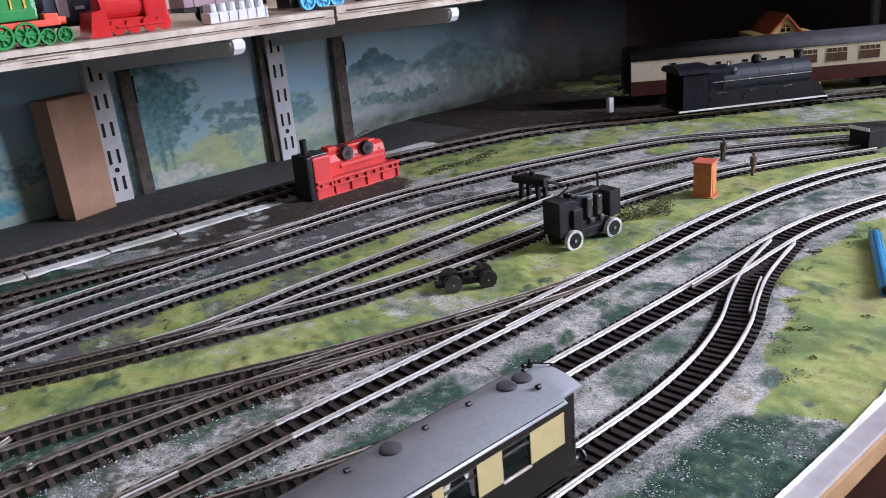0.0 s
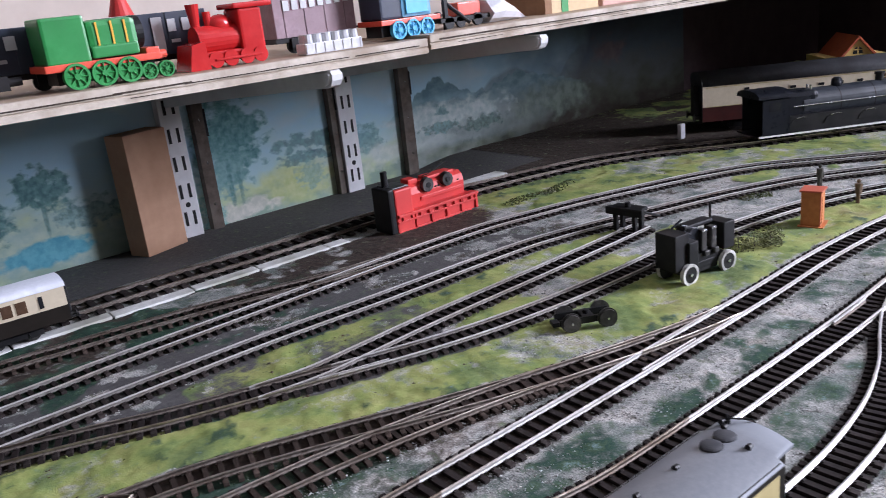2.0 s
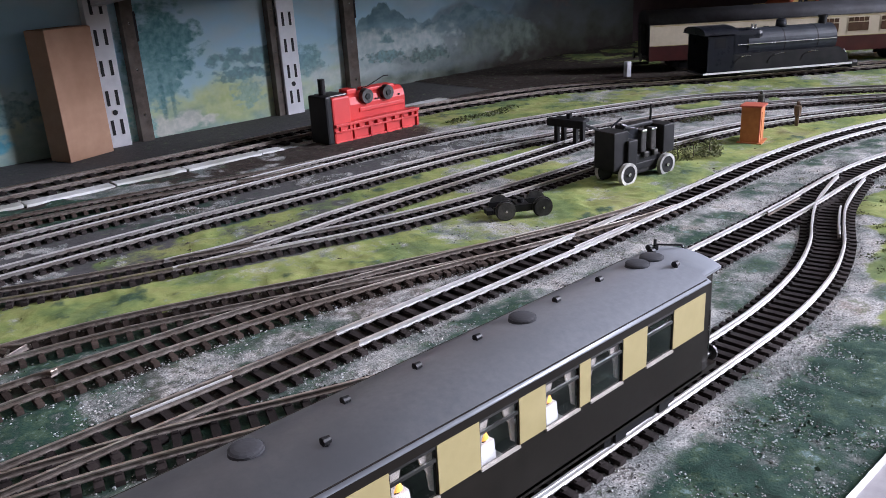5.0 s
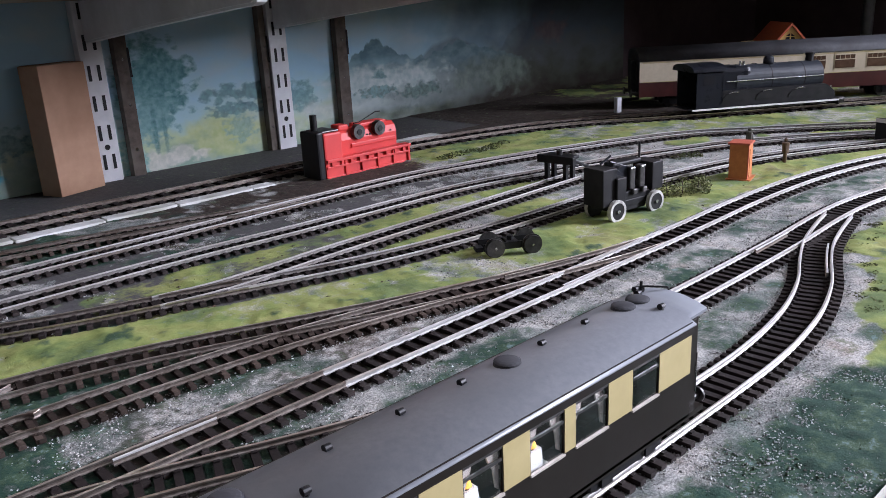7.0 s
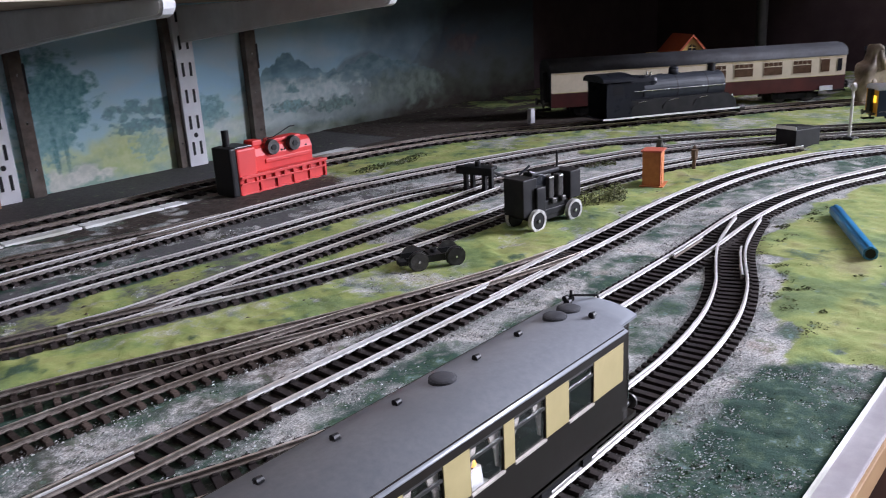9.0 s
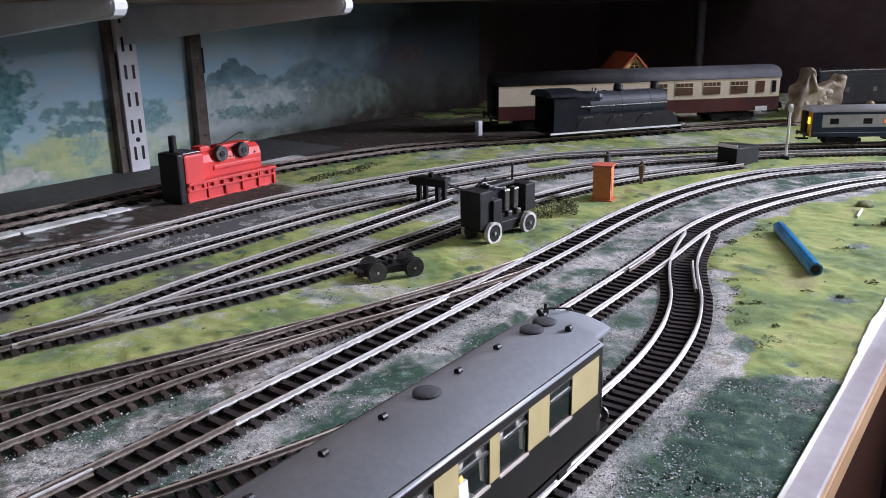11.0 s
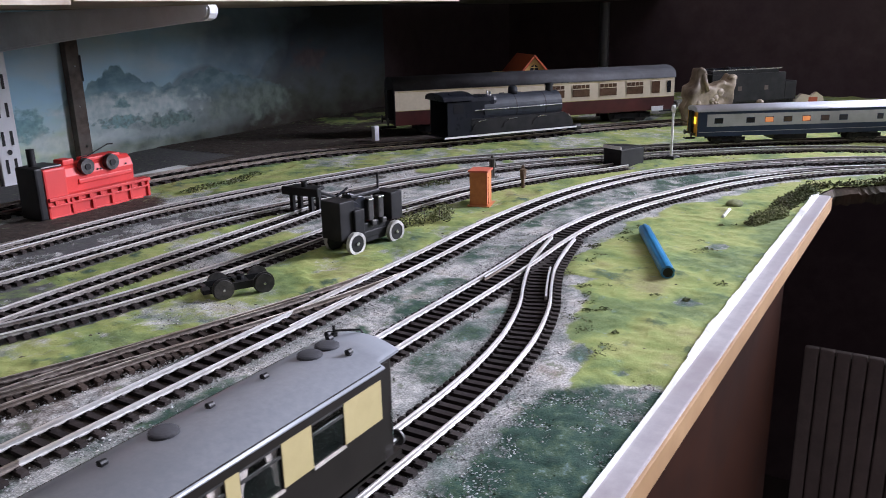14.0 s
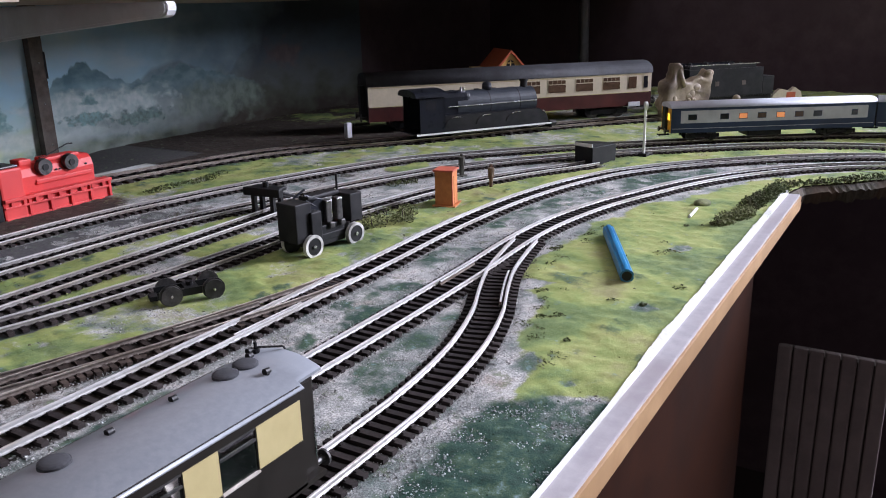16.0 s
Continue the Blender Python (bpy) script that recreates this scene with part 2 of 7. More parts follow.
M_BROWNCARD = surf("brown_card", (0.22, 0.11, 0.05), (0.30, 0.16, 0.08), 90, 0.7, 0, 0.05)
M_POLE = surf("grey_pipe", (0.05, 0.05, 0.055), (0.085, 0.085, 0.09), 60, 0.4, 0, 0.05)


# ---- shape helpers ----
def thing(name, label, category, at=None, group="", kind=""):
    ob = new(name)
    ob.empty_display_size = 0.01
    if at is not None:
        ob.matrix_world = at
    return tagged(ob, label, category, group, kind)


def part(name, bm, material, parent=None, label="", smooth=False):
    me = bpy.data.meshes.new(name)
    bm.normal_update()
    bm.to_mesh(me)
    bm.free()
    for m in material if isinstance(material, (list, tuple)) else [material]:
        me.materials.append(m)
    if smooth:
        me.polygons.foreach_set("use_smooth", [True] * len(me.polygons))
    ob = new(name, me)
    if parent is not None:
        ob.parent = parent
    return tagged(ob, label) if label else ob


def box(x0, x1, y0, y1, z0, z1, bev=0.0, bm=None):
    bm = bm or bmesh.new()
    made = bmesh.ops.create_cube(bm, size=1)["verts"]
    for v in made:
        v.co = Vector(((x0, x1)[v.co.x > 0], (y0, y1)[v.co.y > 0], (z0, z1)[v.co.z > 0]))
    if bev:
        bmesh.ops.bevel(bm, geom=list({e for v in made for e in v.link_edges}), offset=bev, segments=2, affect="EDGES", profile=0.6)
    return bm


def cyl(p, q, r, seg=16, r2=None, bm=None, caps=True):
    """A cylinder or cone from p to q."""
    bm = bm or bmesh.new()
    p, q = Vector(p), Vector(q)
    made = bmesh.ops.create_cone(bm, cap_ends=caps, segments=seg, radius1=r, radius2=r if r2 is None else r2, depth=(q - p).length)["verts"]
    m = Matrix.Translation((p + q) / 2) @ (q - p).to_track_quat("Z", "Y").to_matrix().to_4x4()
    bmesh.ops.transform(bm, matrix=m, verts=made)
    return bm


def ball(c, r, sx=1.0, sy=1.0, sz=1.0, bm=None, u=14, v=9):
    bm = bm or bmesh.new()
    made = bmesh.ops.create_uvsphere(bm, u_segments=u, v_segments=v, radius=r)["verts"]
    for w in made:
        w.co = Vector((w.co.x * sx + c[0], w.co.y * sy + c[1], w.co.z * sz + c[2]))
    return bm


def prism(profile, x0, x1, bm=None, axis="x"):
    """A closed outline of (a, b) drawn out along an axis: a, b are y, z for x; x, z for y."""
    bm = bm or bmesh.new()
    put = (lambda a, b, s: (s, a, b)) if axis == "x" else (lambda a, b, s: (a, s, b))
    lo = [bm.verts.new(put(a, b, x0)) for a, b in profile]
    hi = [bm.verts.new(put(a, b, x1)) for a, b in profile]
    n = len(profile)
    for i in range(n):
        bm.faces.new((lo[i], lo[(i + 1) % n], hi[(i + 1) % n], hi[i]))
    bm.faces.new(lo[::-1])
    bm.faces.new(hi)
    bmesh.ops.recalc_face_normals(bm, faces=bm.faces[:])
    return bm


def wheel(c, r, w, bm=None, seg=24):
    """A spoked-looking flanged wheel with its axle along y."""
    bm = bm or bmesh.new()
    cyl((c[0], c[1] - w / 2, c[2]), (c[0], c[1] + w / 2, c[2]), r, seg, bm=bm)
    cyl((c[0], c[1] - w / 2 - w * 0.25, c[2]), (c[0], c[1] - w / 2, c[2]), r * 0.28, 12, bm=bm)
    return bm


# ---- lines of the tracks ----
def spline(points, step=0.004):
    """Even steps along a smooth line through the points."""
    p = [Vector(q) for q in points]
    p = [2 * p[0] - p[1]] + p + [2 * p[-1] - p[-2]]
    fine = []
    for i in range(1, len(p) - 2):
        for k in range(24):
            t = k / 24
            fine.append(0.5 * (2 * p[i] + (p[i + 1] - p[i - 1]) * t + (2 * p[i - 1] - 5 * p[i] + 4 * p[i + 1] - p[i + 2]) * t * t + (3 * p[i] - p[i - 1] - 3 * p[i + 1] + p[i + 2]) * t ** 3))
    fine.append(p[-2])
    out, left = [fine[0]], step
    for a, b in zip(fine, fine[1:]):
        d = (b - a).length
        while d >= left > 0:
            a = a.lerp(b, left / d)
            out.append(a)
            d, left = (b - a).length, step
        left -= d
    return out


LINES = {
    "front": [(-0.45, 0.2115), (-0.1, 0.2115), (0.16, 0.2115), (0.27, 0.2115), (0.31, 0.2125), (0.345, 0.216), (0.38, 0.2225), (0.42, 0.2345), (0.455, 0.249), (0.49, 0.262), (0.53, 0.272), (0.565, 0.279)],
    "second": [(-0.03, 0.3425), (0.0, 0.341), (0.039, 0.332), (0.077, 0.320), (0.11, 0.3075), (0.142, 0.2965), (0.175, 0.287), (0.21, 0.280), (0.26, 0.2775), (0.40, 0.2775), (0.48, 0.279), (0.55, 0.2825), (0.60, 0.282), (0.65, 0.276), (0.70, 0.265), (0.745, 0.250), (0.80, 0.2295), (0.84, 0.210), (0.88, 0.184), (0.92, 0.150), (0.955, 0.110), (0.977, 0.072), (0.99, 0.03), (0.995, -0.03), (0.995, -0.25)],
    "main": [(-0.45, 0.346), (0.0, 0.3445), (0.2, 0.3435), (0.45, 0.3455), (0.55, 0.3485), (0.62, 0.3475), (0.68, 0.343), (0.74, 0.333), (0.79, 0.319), (0.84, 0.2975), (0.895, 0.2575), (0.945, 0.208), (0.99, 0.152), (1.025, 0.092), (1.042, 0.03), (1.047, -0.05), (1.047, -0.25)],
    "branch": [(-0.45, 0.410), (0.0, 0.409), (0.05, 0.408), (0.10, 0.4055), (0.15, 0.401), (0.20, 0.394), (0.25, 0.385), (0.30, 0.3725), (0.35, 0.360), (0.40, 0.3495), (0.43, 0.346)],
    "branch_back": [(-0.45, 0.459), (0.0, 0.456), (0.04, 0.454), (0.08, 0.4475), (0.12, 0.436), (0.16, 0.4215), (0.20, 0.406), (0.25, 0.388), (0.29, 0.3755)],
    "siding": [(-0.45, 0.62), (-0.1, 0.585), (0.0, 0.560), (0.05, 0.5435), (0.10, 0.523), (0.16, 0.504), (0.22, 0.486), (0.27, 0.472), (0.32, 0.462), (0.38, 0.4555), (0.45, 0.4525), (0.53, 0.452), (0.62, 0.4415), (0.68, 0.430), (0.73, 0.4155), (0.79, 0.388), (0.84, 0.359), (0.872, 0.342)],
    "short_siding": [(0.15, 0.5065), (0.19, 0.501), (0.23, 0.503), (0.29, 0.507), (0.40, 0.5095), (0.50, 0.5125), (0.56, 0.515)],
    "loop": [(-0.45, 0.577), (0.0, 0.577), (0.1, 0.5775), (0.2, 0.5785), (0.30, 0.574), (0.40, 0.5725), (0.46, 0.570), (0.52, 0.5595), (0.60, 0.538), (0.66, 0.5215), (0.72, 0.501), (0.78, 0.474), (0.84, 0.434), (0.88, 0.400), (0.93, 0.353), (1.0, 0.278), (1.05, 0.21), (1.085, 0.14), (1.105, 0.05), (1.11, -0.05), (1.11, -0.25)],
    "back_loop": [(-0.45, 0.622), (0.0, 0.632), (0.1, 0.638), (0.2, 0.641), (0.32, 0.645), (0.42, 0.6475), (0.48, 0.645), (0.53, 0.6365), (0.60, 0.6225), (0.67, 0.602), (0.745, 0.5765), (0.81, 0.544), (0.86, 0.5), (0.92, 0.4435), (0.985, 0.373), (1.06, 0.284), (1.13, 0.19), (1.19, 0.09), (1.215, 0.0), (1.22, -0.25)],
    "wall_siding": [(-0.45, 0.72), (0.0, 0.703), (0.09, 0.695), (0.13, 0.691), (0.17, 0.685), (0.213, 0.6775), (0.256, 0.667), (0.30, 0.656), (0.36, 0.648)],
    "wide": [(-0.45, 0.783), (0.1, 0.783), (0.30, 0.779), (0.45, 0.7815), (0.55, 0.7795), (0.62, 0.771), (0.69, 0.7575), (0.76, 0.7375), (0.83, 0.700), (0.88, 0.657), (0.93, 0.619), (1.0, 0.572), (1.09, 0.513), (1.2, 0.43), (1.3, 0.33), (1.38, 0.2), (1.42, 0.05)],
}
PATHS = {k: spline(v) for k, v in LINES.items()}


def line_y(key, x):
    pts = PATHS[key]
    return float(np.interp(x, [p.x for p in pts], [p.y for p in pts]))


# ---- the ground of the layout ----
EDGE_Y = 0.1370


def front_edge(x):
    return float(np.interp(x, [-1, 0.815, 0.85, 0.882, 0.918, 0.95, 0.965, 2], [EDGE_Y - 0.0036, EDGE_Y - 0.0036, 0.126, 0.090, 0.057, -0.01, -0.25, -0.25]))


def fbm(x, y, s, seed=0.0):
    return noise.fractal(Vector((x * s + seed, y * s - seed, seed * 0.7)), 0.9, 2.1, 4)


ALL_TRACK = np.array([(p.x, p.y) for pts in PATHS.values() for p in pts[::2]])
DULL_TRACK = np.array([(p.x, p.y) for k in ("branch", "branch_back", "wall_siding") for p in PATHS[k][::2]] + [(p.x, p.y) for p in PATHS["siding"][::2] if p.x < 0.22])
WIDE_TRACK = np.array([(p.x, p.y) for p in PATHS["wide"][::2]])


def track_distance(pts, to=None):
    to = ALL_TRACK if to is None else to
    out = np.empty(len(pts))
    for i in range(0, len(pts), 4000):
        d = pts[i:i + 4000, None, :] - to[None]
        out[i:i + 4000] = np.sqrt((d * d).sum(-1).min(1))
    return out


def soft(v, a, b):
    t = np.clip((v - a) / (b - a), 0, 1)
    return t * t * (3 - 2 * t)


def zones(P):
    """Shares of grass, dark scatter, brown earth and grey card at plan points P."""
    x, y = P[:, 0], P[:, 1]
    n1 = np.array([fbm(a, b, 16, 3.0) for a, b in P])
    n2 = np.array([fbm(a, b, 45, 9.0) for a, b in P])
    L = {k: np.interp(x, [p.x for p in v], [p.y for p in v]) for k, v in PATHS.items()}
    band = lambda lo, hi, s=0.006: soft(y + n2 * 0.006, lo, lo + s) * (1 - soft(y + n2 * 0.006, hi - s, hi))
    lowback = np.where(x < 0.29, np.maximum(L["branch_back"], L["main"]), np.where(x < 0.43, np.maximum(L["branch"], L["main"]), L["main"]))
    g = band(lowback + 0.016, L["siding"] - 0.012) * np.where((x > 0.26) & (x < 0.34), 0.55, 1)
    g = np.maximum(g, band(L["short_siding"] + 0.013, L["loop"] - 0.014) * (x > 0.12) * soft(0.62 - x, 0, 0.08) * (0.55 + 0.6 * soft(n1, -0.3, 0.3)))
    g = np.maximum(g, 0.75 * band(L["siding"] + 0.012, L["short_siding"] - 0.012) * soft(n1, -0.35, 0.25) * (x > 0.25) * (x < 0.58))
    g = np.maximum(g, 0.8 * band(L["loop"] + 0.012, L["back_loop"] - 0.012) * soft(n1, 0.0, 0.4) * (x > 0.75))
    g = np.maximum(g, band(L["back_loop"] + 0.014, np.minimum(L["wide"] - 0.022, 0.78)) * soft(x, 0.50, 0.60) * (0.5 + 0.5 * soft(n1, -0.25, 0.2)))
    g = np.maximum(g, soft(x, 1.0, 1.1) * 0.7 * soft(n1, -0.2, 0.3) * (y > L["main"] + 0.02))
    g = np.maximum(g, band(L["siding"] - 0.2, L["siding"] + 0.1) * soft(x, 0.86, 0.9) * (y > L["main"] + 0.018) * 0.8)
    g = g * (0.45 + 0.75 * soft(n1 + 0.5 * n2, -0.35, 0.25))
    # the lawn before the curve, and the dark patch beside it
    curve = np.where(x < 0.49, L["front"], L["second"]) - 0.021
    lawn = (1 - soft(y + n1 * 0.022 + n2 * 0.006, curve - 0.018, curve - 0.004)) * soft(x + 0.35 * (y - EDGE_Y) + n1 * 0.022 + n2 * 0.008, 0.340, 0.357)
    g = np.maximum(g, lawn)
    d = (1 - soft(y + n1 * 0.006, curve - 0.012, curve)) * (1 - soft(x + 0.35 * (y - EDGE_Y) + n1 * 0.02, 0.338, 0.356)) * (0.60 + 0.36 * soft(n1 + 0.6 * n2, -0.5, 0.3))
    rim = x + 0.35 * (y - EDGE_Y) + n1 * 0.022 + n2 * 0.008
    border = np.exp(-((rim - 0.345) / 0.0035) ** 2) * (1 - soft(y + n1 * 0.01, curve - 0.014, curve - 0.006)) * soft(n2 + 0.6, 0.2, 0.6)
    g = g * (1 - 0.8 * border)
    d = np.maximum(d, 0.9 * border)
    for a, b, lo, hi, k in (("front", "second", 0.014, -0.014, 0.5), ("second", "main", 0.014, -0.014, 0.62)):
        d = np.maximum(d, band(L[a] + lo, L[b] + hi) * soft(n1 + 0.5 * n2, -0.25, 0.45) * k * 1.12)
    d = np.maximum(d, 0.5 * soft(n1, 0.05, 0.3) * band(L["main"] + 0.012, lowback - 0.012) * (x < 0.3))
    d = np.maximum(d, 0.45 * soft(n2, 0.15, 0.5) * soft(n1, -0.1, 0.3) * g)
    b = np.maximum(soft(0.072 - np.hypot((x - 0.45) * 0.75, (y - 0.70) * 1.5), 0, 0.03), 0.8 * band(L["back_loop"] + 0.012, L["wide"] - 0.04) * (x < 0.5) * soft(n1, -0.3, 0.2))
    b = np.maximum(b, 0.35 * soft(n1, -0.1, 0.3) * band(L["loop"] + 0.012, L["back_loop"] - 0.012))
    b = np.maximum(b, soft(y, 0.60, 0.64) * soft(x, 0.58, 0.68) * (y > L["wide"] + 0.018) * 1.2)
    c = soft(y + n1 * 0.004, 0.818, 0.824) * (x < 0.75)
    c = np.maximum(c, 0.75 * band(L["loop"] + 0.011, L["back_loop"] - 0.013) * soft(0.56 - x, 0, 0.1) * soft(n2 + 0.4, 0, 0.4))
    west = soft(0.34 - x, 0, 0.14) * (y > lowback + 0.016) * (y < L["wide"] - 0.03)
    d = np.maximum(d, soft(0.22 - x, 0, 0.16) * (y < lowback) * (y > L["front"] + 0.014) * (0.25 + 0.45 * soft(n1 + 0.5 * n2, -0.3, 0.2)))
    d = np.maximum(d, west * soft(n1 + 0.6 * n2, -0.10, 0.30) * 0.70 * (1 - soft(g, 0.1, 0.5)))
    c = np.maximum(c, soft(0.42 - x, 0, 0.12) * band(L["siding"] - 0.02, L["back_loop"] + 0.03) * soft(n2 - 0.6 * n1, -0.35, 0.15) * 0.8)
    b = np.maximum(b, soft(0.36 - x, 0, 0.12) * band(L["main"] + 0.014, lowback + 0.03) * soft(n2 - 0.5 * n1, -0.1, 0.3) * 0.3)
    for px, py, rr in ((0.372, 0.187, 0.013), (0.395, 0.170, 0.011), (0.383, 0.178, 0.008), (0.475, 0.160, 0.014), (0.44, 0.192, 0.010), (0.60, 0.172, 0.010), (0.36, 0.160, 0.008)):
        hole = soft(rr - np.hypot(x - px, (y - py) * 1.4) + n2 * 0.010, 0, 0.008)
        g = g * (1 - 0.9 * hole)
        d = np.maximum(d, 0.5 * hole)
    near_any, near_dull = track_distance(P), track_distance(P, DULL_TRACK)
    # Dark earth colour under every track, also standing for shade between the sleepers.
    b = np.maximum(b, 0.62 * (1 - soft(near_any + n2 * 0.002, 0.011, 0.014)))
    b = np.maximum(b, 0.95 * (1 - soft(near_dull + n2 * 0.003, 0.0125, 0.0165)))
    return np.stack([g, d, b, c], 1), n1, n2


def ground_material():
    m = bpy.data.materials.new("scenic_ground")
    m.use_nodes = True
    N, L = m.node_tree.nodes, m.node_tree.links
    bs = N["Principled BSDF"]
    tc = N.new("ShaderNodeTexCoord")

    def tex(scale, detail=5, rough=0.6):
        n = N.new("ShaderNodeTexNoise")
        n.inputs["Scale"].default_value, n.inputs["Detail"].default_value, n.inputs["Roughness"].default_value = scale, detail, rough
        L.new(tc.outputs["Object"], n.inputs["Vector"])
        return n.outputs["Fac"]

    def ramp(fac, *stops):
        r = N.new("ShaderNodeValToRGB")
        e = r.color_ramp.elements
        while len(e) < len(stops):
            e.new(0.5)
        for k, (pos, c) in zip(e, stops):
            k.position, k.color = pos, (*c, 1)
        L.new(fac, r.inputs["Fac"])
        return r.outputs["Color"]

    def mixed(fac, a, b):
        x = N.new("ShaderNodeMixRGB")
        L.new(fac, x.inputs[0])
        L.new(a, x.inputs[1])
        L.new(b, x.inputs[2])
        return x.outputs[0]

    def math(op, a, b):
        x = N.new("ShaderNodeMath")
        x.operation, x.use_clamp = op, op == "MULTIPLY"
        for i, v in enumerate((a, b)):
            if isinstance(v, float):
                x.inputs[i].default_value = v
            else:
                L.new(v, x.inputs[i])
        return x.outputs[0]

    fine, mid, big = tex(1100, 4), tex(260), tex(34, 7, 0.65)
    stones = ramp(fine, (0.33, (0.08, 0.08, 0.08)), (0.49, (0.32, 0.318, 0.312)), (0.66, (0.68, 0.67, 0.65)))
    tint = ramp(big, (0.34, (0.11, 0.15, 0.135)), (0.46, (0.30, 0.315, 0.305)), (0.58, (0.54, 0.53, 0.515)), (0.72, (0.36, 0.315, 0.275)))
    mul = N.new("ShaderNodeMixRGB")
    mul.blend_type = "OVERLAY"
    mul.inputs[0].default_value = 0.75
    L.new(tint, mul.inputs[1])
    L.new(stones, mul.inputs[2])
    col = mul.outputs[0]
    grass = mixed(ramp(big, (0.40, (0, 0, 0)), (0.66, (1, 1, 1))), ramp(mid, (0.25, (0.135, 0.175, 0.052)), (0.50, (0.195, 0.24, 0.075)), (0.75, (0.27, 0.305, 0.11))),
                  ramp(mid, (0.25, (0.19, 0.19, 0.07)), (0.55, (0.30, 0.315, 0.12)), (0.78, (0.40, 0.41, 0.20))))
    patch = ramp(tex(17, 9, 0.62), (0.34, (0.030, 0.075, 0.035)), (0.43, (0.105, 0.175, 0.060)), (0.50, (0.24, 0.30, 0.080)), (0.60, (0.33, 0.345, 0.115)), (0.68, (0.20, 0.165, 0.085)))
    half = N.new("ShaderNodeMixRGB")
    half.inputs[0].default_value = 0.55
    L.new(grass, half.inputs[1])
    L.new(patch, half.inputs[2])
    grass = half.outputs[0]
    blot = tex(95, 6, 0.7)
    dark = ramp(blot, (0.32, (0.007, 0.024, 0.014)), (0.50, (0.016, 0.052, 0.036)), (0.59, (0.050, 0.088, 0.048)), (0.67, (0.14, 0.21, 0.21)), (0.76, (0.38, 0.45, 0.47)))
    earth = ramp(mid, (0.3, (0.014, 0.010, 0.008)), (0.7, (0.068, 0.047, 0.037)))
    card = ramp(mid, (0.3, (0.060, 0.058, 0.060)), (0.7, (0.105, 0.10, 0.10)))
    at = N.new("ShaderNodeAttribute")
    at.attribute_name = "zone"
    sep = N.new("ShaderNodeSeparateColor")
    L.new(at.outputs["Color"], sep.inputs[0])
    for share, c, k in ((sep.outputs[2], earth, 3.0), (at.outputs["Alpha"], card, 4.0), (sep.outputs[0], grass, 2.6), (sep.outputs[1], dark, 1.9)):
        f = math("MULTIPLY", math("SUBTRACT", math("ADD", share, math("MULTIPLY", math("SUBTRACT", blot, 0.33), 1.7)), 0.42), k)
        col = mixed(f, col, c)
    L.new(col, bs.inputs["Base Color"])
    bs.inputs["Roughness"].default_value = 0.85
    bs.inputs["Specular IOR Level"].default_value = 0.35
    hsum = math("ADD", fine, mid)
    bp = N.new("ShaderNodeBump")
    bp.inputs["Strength"].default_value, bp.inputs["Distance"].default_value = 0.5, 0.0007
    L.new(hsum, bp.inputs["Height"])
    L.new(bp.outputs[0], bs.inputs["Normal"])
    return m


def build_ground():
    xs = np.concatenate([np.linspace(-0.5, 0.0, 70, endpoint=False), np.linspace(0.0, 0.95, 420, endpoint=False), np.linspace(0.95, 1.72, 130)])
    ny = 260
    k = np.linspace(0, 1, ny)
    lo = np.array([front_edge(x) for x in xs])
    X = np.repeat(xs, ny)
    Y = (lo[:, None] + (0.974 - lo)[:, None] * k[None]).ravel()
    P = np.stack([X, Y], 1)
    Z4, n1, n2 = zones(P)
    d = track_distance(P)
    dw = track_distance(P, WIDE_TRACK)
    clear = soft(np.minimum(d, dw - 0.009), 0.013, 0.021)
    n3 = np.array([fbm(a, b, 150, 5.0) for a, b in P])
    Z = 0.0002 + clear * (0.0009 + 0.0010 * n2 + Z4[:, 0] * (0.0010 + 0.0002 * n3 + 0.0005 * n1) + 0.0005 * n3) * (1 - Z4[:, 3])
    Z = np.maximum(Z, -0.0004) - 0.0105 * soft(Y, 0.818, 0.823) * (1 - soft(X, 0.62, 0.72))
    verts = np.stack([X, Y, Z], 1)
    i = np.arange((len(xs) - 1) * ny).reshape(len(xs) - 1, ny)[:, :-1].ravel()
    faces = np.stack([i, i + ny, i + ny + 1, i + 1], 1)
    me = bpy.data.meshes.new("ground")
    me.from_pydata(verts.tolist(), [], faces.tolist())
    me.polygons.foreach_set("use_smooth", [True] * len(me.polygons))
    a = me.attributes.new("zone", "FLOAT_COLOR", "POINT")
    a.data.foreach_set("color", Z4.astype(np.float32).ravel())
    me.materials.append(ground_material())
    return tagged(new("ground", me), "scenic baseboard top with grey ballast and green scatter", "ground", kind="structure")


build_ground()


